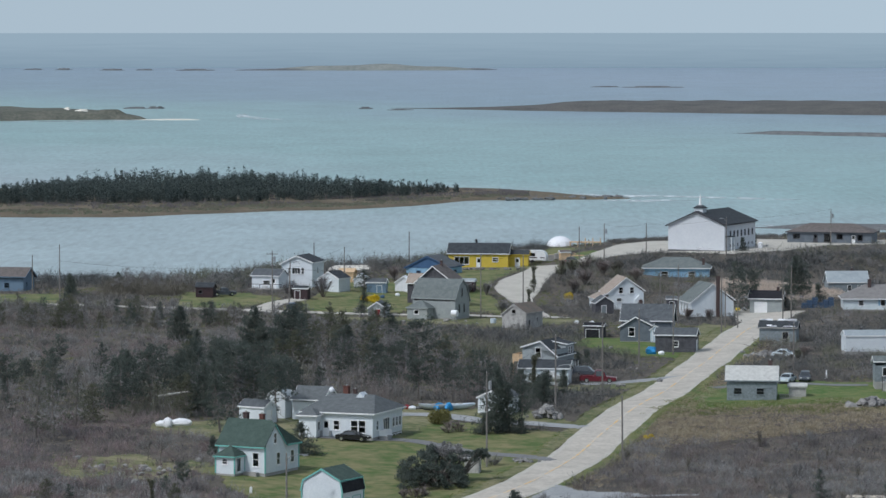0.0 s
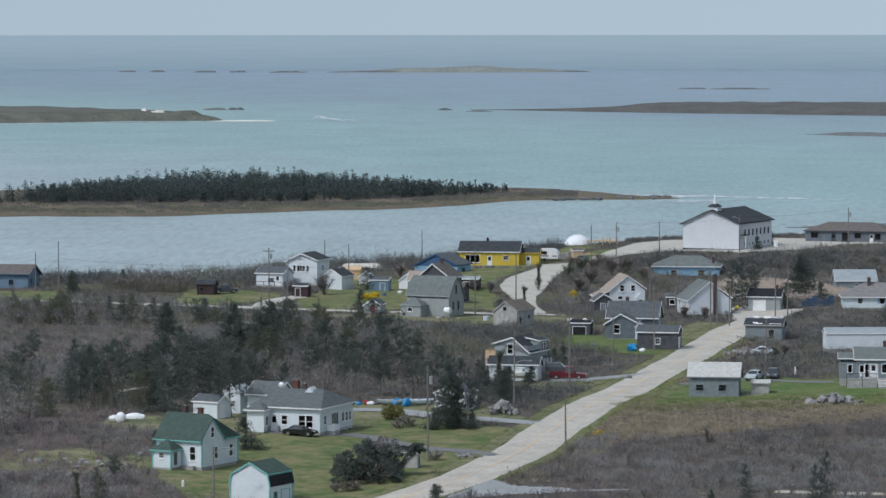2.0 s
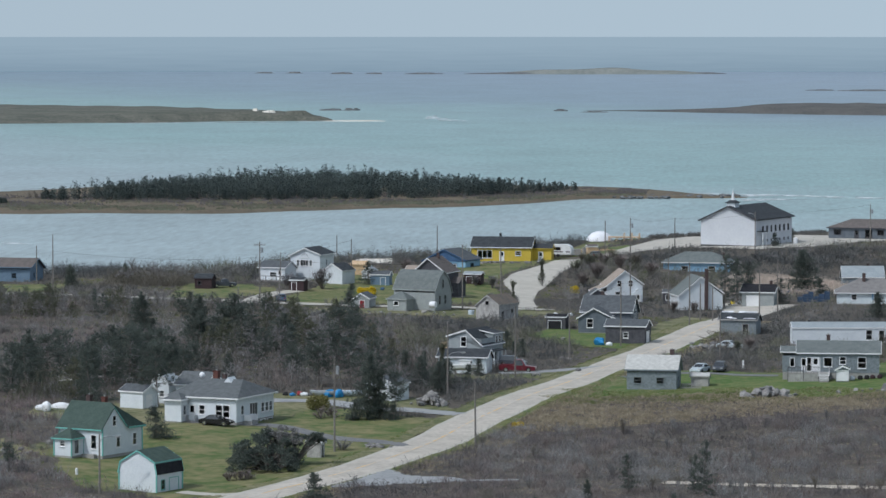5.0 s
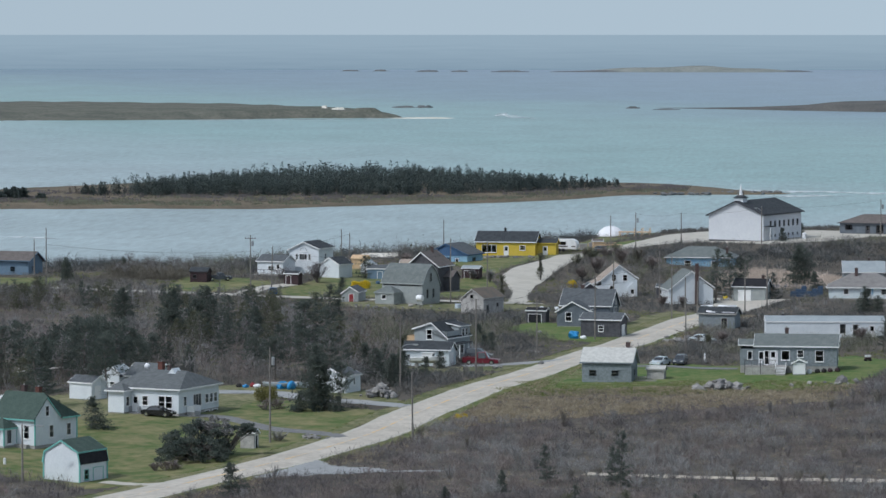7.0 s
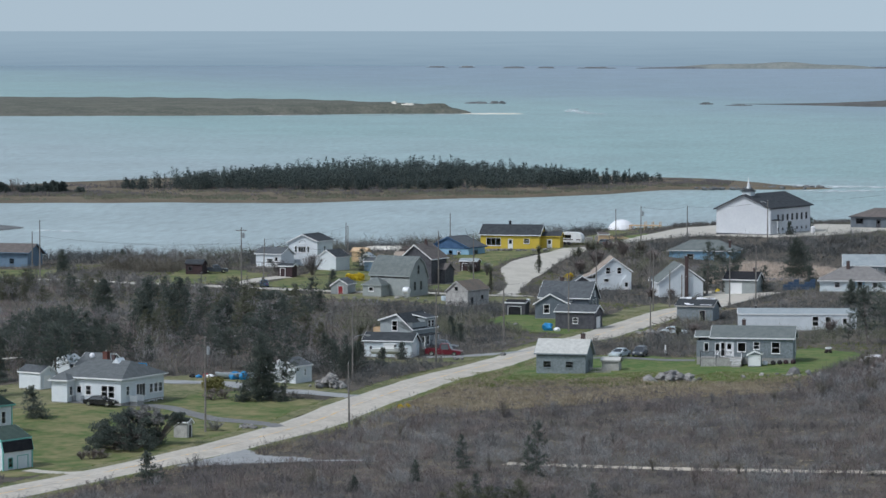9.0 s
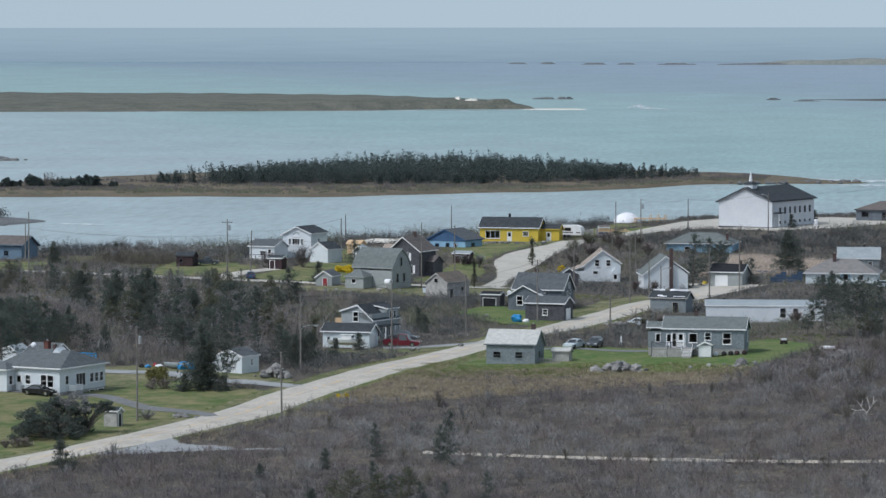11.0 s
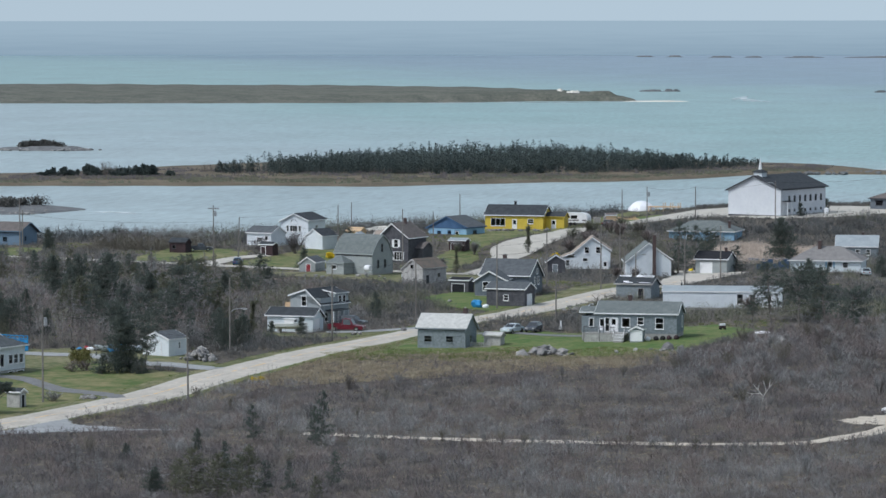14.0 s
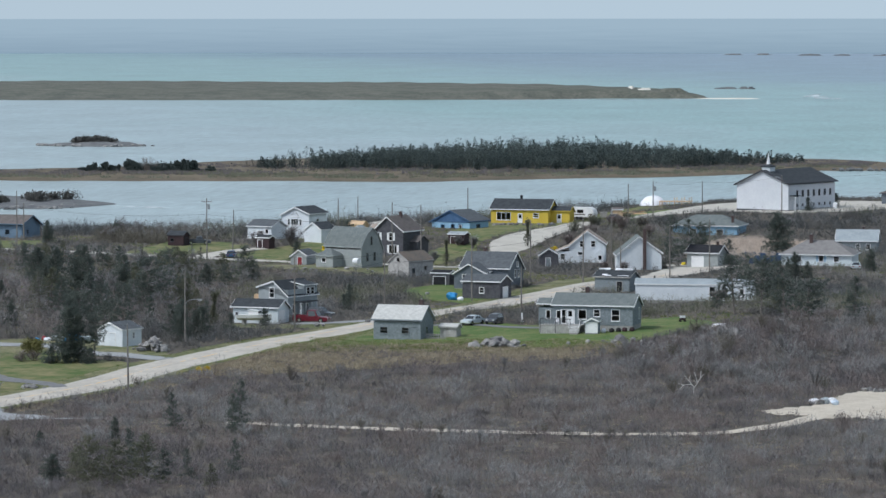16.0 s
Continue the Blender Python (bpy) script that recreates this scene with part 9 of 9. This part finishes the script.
for k in range(34):
    x = 50 + 1.9 * k + rr.uniform(-0.8, 0.8)
    y = float(np.interp(x, (50, 57, 66, 80, 92, 106, 113), (479, 477.7, 476, 473, 472, 473, 475))) - rr.uniform(1.9, 3.4)
    if rr.random() < 0.75:
        q = rr.uniform(0.9, 1.7) / 2.4
        ob = copy_thing(BUSH[rr.randrange(len(BUSH))], Matrix.Translation((x, y, gz(x, y))) @ Matrix.Rotation(rr.uniform(0, 6.28), 4, "Z"))
        ob.scale = (q * 1.2, q * 1.2, q)
for proto in BUSH:
    for o in (*proto.children_recursive, proto):
        bpy.data.objects.remove(o)
# bleached snag
snag = thing("dead_tree", 102.7, 514.5, gz(102.7, 514.5), 0, "bleached white dead branches in the scrub", "dead tree")
bm = bmesh.new()
for a, b in (((0, 0, -0.2), (0.2, 0, 1.2)), ((0.2, 0, 1.2), (1.0, 0, 2.4)), ((0.2, 0, 1.2), (-0.5, 0.1, 2.0)), ((1.0, 0, 2.4), (1.1, 0, 3.4)), ((1.0, 0, 2.4), (1.5, 0, 3.0)), ((-0.5, 0.1, 2.0), (-1.1, 0, 2.8)), ((-0.5, 0.1, 2.0), (-0.3, 0, 2.9)), ((0.6, 0, 1.8), (0.4, 0, 2.7)), ((-0.1, 0, 1.6), (-1.2, 0.1, 1.5)), ((-1.2, 0.1, 1.5), (-1.6, 0, 1.0)), ((-1.2, 0.1, 1.5), (-1.9, 0, 1.7)), ((0.4, 0, 2.7), (0.2, 0.1, 3.2))):
    tube(bm, a, b, 0.055, 0.03, 6)
part("branch", bm, bark_pale, snag)


# ---- the island's spruce wood ----
def far_wood(name, poly, spacing, lo, hi, label, material, ground=1.4):
    p = np.array(poly)
    (x0, y0), (x1, y1) = p.min(0), p.max(0)
    n = int((x1 - x0) * (y1 - y0) / spacing ** 2)
    X, Y = rng.uniform(x0, x1, n), rng.uniform(y0, y1, n)
    ok = inside(poly, X, Y)
    X, Y = X[ok], Y[ok]
    V = []
    for x, y in zip(X, Y):
        h = rng.uniform(lo, hi) * (0.5 + 0.8 * float(field(x, y, 15.0))) * float(np.interp(x, (-178, -160, -120, -75, -50, -25, 0, 10), (0.85, 1.1, 1.22, 1.06, 1.03, 0.92, 0.8, 0.65)))
        if rng.random() < 0.25 * float(field(x, y, 6.0, 3.0)):
            continue
        w, tip = h * rng.uniform(0.28, 0.46), 2.2
        if rng.random() < 0.22:  # a pointed crown above its neighbours
            h, w, tip = h * 1.16, w * 0.7, 0.9
        tiers, sx = 8, rng.normal(0, 0.25)
        for i in range(tiers):
            f = i / tiers
            z = ground + h * (0.05 + 0.9 * f)
            r = w * (1 - f ** tip) ** 0.8 * rng.uniform(0.7, 1.15) + 0.12
            for k in range(13):
                a = rng.uniform(0, 6.283)
                q = r * rng.uniform(0.4, 1.0)
                c = np.array([x + sx * f + q * np.cos(a), y + q * np.sin(a), z + rng.normal(0, 0.25)])
                b = rng.uniform(0, 6.283)
                d = np.array([np.cos(b), np.sin(b), rng.normal(0.35, 0.45)]) * rng.uniform(0.3, 0.6)
                s = np.array([-np.sin(b), np.cos(b), rng.normal(0, 0.5)]) * rng.uniform(0.12, 0.27)
                V += [c - s, c + s, c + d]
        c = np.array([x, y, ground])
        V += [c + (-0.12, 0, 0), c + (0.12, 0, 0), c + (0, 0, h * 0.97)]
    V = np.array(V)
    return tagged(raw_mesh(name, V, np.arange(len(V)).reshape(-1, 3), material), label, "wood", kind="stuff")


far_wood("spruce_wood", [(-166, 1330), (-150, 1318), (-120, 1322), (-88, 1328), (-50, 1343), (-20, 1368), (4, 1398), (8, 1412), (-20, 1420), (-55, 1452), (-90, 1470), (-130, 1440), (-156, 1380)], 3.2, 3.2, 7.0, "dense dark spruce wood on the island", needles_far)
far_wood("spruce_wood", [(-214, 1300), (-204, 1297), (-195, 1302), (-194, 1312), (-204, 1312), (-214, 1308)], 2.6, 2.6, 5.0, "small dark spruces at the island's end", needles_far)
far_wood("spruce_wood", [(-178, 1322), (-168, 1320), (-164, 1330), (-166, 1344), (-178, 1340)], 3.4, 2.6, 5.2, "scattered small spruces beside the island wood", needles_far)
def shrub_bank(name, rows, z, material, label, seed, count=160):
    """Rounded dark shrubs standing on an island."""
    cs, sz = [], []
    rnd_ = random.Random(seed)
    for x, y, r, h in rows:
        for k in range(5):
            f = (k + 0.5) / 5
            cs.append((x + rnd_.gauss(0, 0.35) * r, y, z + h * f * 0.85))
            sz.append(r * (1 - 0.55 * f) * rnd_.uniform(0.8, 1.2))
    V = clumps(cs, sz, count, 0.55, material, seed, 1.0)
    V = V[np.repeat(V.reshape(-1, 3, 3)[:, :, 2].min(1) > z - 0.2, 3)]
    return tagged(raw_mesh(name, V, np.arange(len(V)).reshape(-1, 3), material), label, "shrubs", kind="stuff")


shrub_bank("island_shrubs", [(-227, 1287, 1.0, 1.3), (-225, 1288, 1.4, 2.0), (-223, 1288, 1.7, 2.9), (-220, 1288, 1.5, 3.6), (-218, 1289, 1.4, 2.3), (-216, 1289, 1.2, 1.8), (-215, 1289, 1.2, 2.5), (-211, 1290, 2.0, 4.5), (-209, 1290, 1.7, 4.0), (-208, 1291, 1.2, 2.9), (-202, 1292, 1.4, 1.6), (-199, 1292, 1.4, 1.4), (-197, 1292, 1.7, 2.7), (-195, 1293, 1.9, 3.8), (-192, 1293, 1.9, 4.7), (-191, 1293, 1.5, 4.0), (-189, 1294, 1.4, 4.3), (-184, 1295, 1.3, 2.0)], 1.2, needles_far, "dark wind-cut shrubs on the low island", 5)
for x, y, h in [(-214, 1294, 3.4), (-207, 1295, 4.6), (-206, 1295, 5.2), (-204, 1296, 3.6), (-181, 1333, 3.4), (-179, 1333, 3.0), (-177, 1333, 2.4)]:
    bt = thing("bare_tree", x, y, 1.2, 0, "bare grey stunted tree on the island", "tree", "stunted island trees")
    bm = bmesh.new()
    for k in range(9):
        a, l = rr.uniform(0, 6.28), rr.uniform(0.1, 0.7)
        tip = (math.sin(l) * math.cos(a) * h, math.sin(l) * math.sin(a) * h, math.cos(l) * h)
        tube(bm, (0, 0, -0.2), tip, 0.11, 0.03, 5)
        for _ in range(3):
            f, b = rr.uniform(0.4, 0.9), rr.uniform(0, 6.28)
            q = Vector(tip) * f
            tube(bm, q, q + Vector((math.cos(b), math.sin(b), 0.8)) * h * 0.2, 0.05, 0.02, 4)
    part("branch", bm, bark, bt)


def marsh_tufts(name, front, back, n, h, material, label, lo=0.05, hi=0.9):
    """Low tufts spread over a marsh between its two shores."""
    X = rng.uniform(front[1][0], front[-2][0], n)
    u = rng.uniform(lo, hi, n)
    y0, y1 = np.interp(X, [p[0] for p in front], [p[1] for p in front]), np.interp(X, [p[0] for p in back], [p[1] for p in back])
    Y = y0 + (y1 - y0) * u
    keep = rng.random(n) < 1.6 * field(X, Y * 2.5, 16.0, 1.0) - 0.3
    X, Y = X[keep], Y[keep]
    A = rng.uniform(0, 6.283, (X.size, 8))
    Rr = rng.uniform(0.2, 1.8, (X.size, 8))
    P = np.stack([X[:, None] + Rr * np.cos(A), Y[:, None] + Rr * np.sin(A), np.full(A.shape, 1.15)], -1)
    S = np.array([0.3, 0, 0])
    T = P + np.stack([rng.normal(0, 0.3, A.shape), np.zeros(A.shape), h * rng.uniform(0.5, 1.2, A.shape)], -1)
    V = np.stack([P - S, P + S, T], 2).reshape(-1, 3)
    tagged(raw_mesh(name, V, np.arange(len(V)).reshape(-1, 3), material), label, "grass", kind="stuff")


marsh_tufts("marsh_grass", WOOD_FRONT, WOOD_BACK, 2200, 0.6, twig_alder, "tawny tufts of marsh grass", 0.08, 0.5)
marsh_tufts("marsh_scrub", WOOD_FRONT, WOOD_BACK, 2600, 1.0, twig_dark, "dark low scrub on the marsh", 0.15, 0.6)
marsh_tufts("marsh_grass", WOOD_FRONT, WOOD_BACK, 2000, 0.7, twig_olive, "olive marsh grass on the island", 0.03, 0.3)
prow = [(-300 + 130 * t + rr.gauss(0, 3), 1100 + rr.gauss(0, 9), rr.uniform(2.0, 4.0), rr.uniform(0.8, 1.8)) for t in [k / 40 for k in range(40)]]
shrub_bank("point_scrub", prow, 1.0, moor_shrub, "dark low shrubs on the rocky point", 6, 120)
shrub_bank("islet_scrub", [(-320 + 1.9 * k, 1566 + rr.gauss(0, 2), 2.4, 0.7 + 1.7 * math.sin(k * 0.35)) for k in range(10)], 1.2, moor_shrub, "dark shrubs on the islet", 8, 160)
for k in range(70):
    a = rr.uniform(3.3, 6.2)
    x, y = -310 + 23 * math.cos(a) * rr.uniform(0.9, 1.15), 1565 + 13 * math.sin(a) * rr.uniform(0.9, 1.1)
    w = rr.uniform(0.3, 1.0)
    lump("shore_rock", x, y, w * 1.5, w, w * 0.8, rock_grey, "grey rock along the islet's shore", "rock", "islet rocks", rr.uniform(0, 180), k, z=0.0, sink=0.25)
for k in range(60):
    x = rr.uniform(-205, -163)
    y = float(np.interp(x, [-230, -180, -158, -149], [1045, 1062, 1072, 1100])) + abs(rr.gauss(0, 8)) + 2
    w = rr.uniform(0.3, 0.9)
    lump("shore_rock", x, y, w * 1.5, w, w * 0.8, rock_grey, "grey rock along the dark point", "rock", "point rocks", rr.uniform(0, 180), k, z=0.0, sink=0.25)

# rocks along the island's shore
for k in range(60):
    x = rnd.uniform(20, 66)
    y = np.interp(x, [p[0] for p in WOOD_FRONT], [p[1] for p in WOOD_FRONT]) + rnd.uniform(-2, 12)
    s = rnd.uniform(0.4, 1.1)
    lump("shore_rock", x, float(y), s * 1.6, s, s * 0.7, rock_hazed, "dark rock at the island's point", "rock", "shore rocks", rnd.uniform(0, 180), k, z=0.0, sub=1)
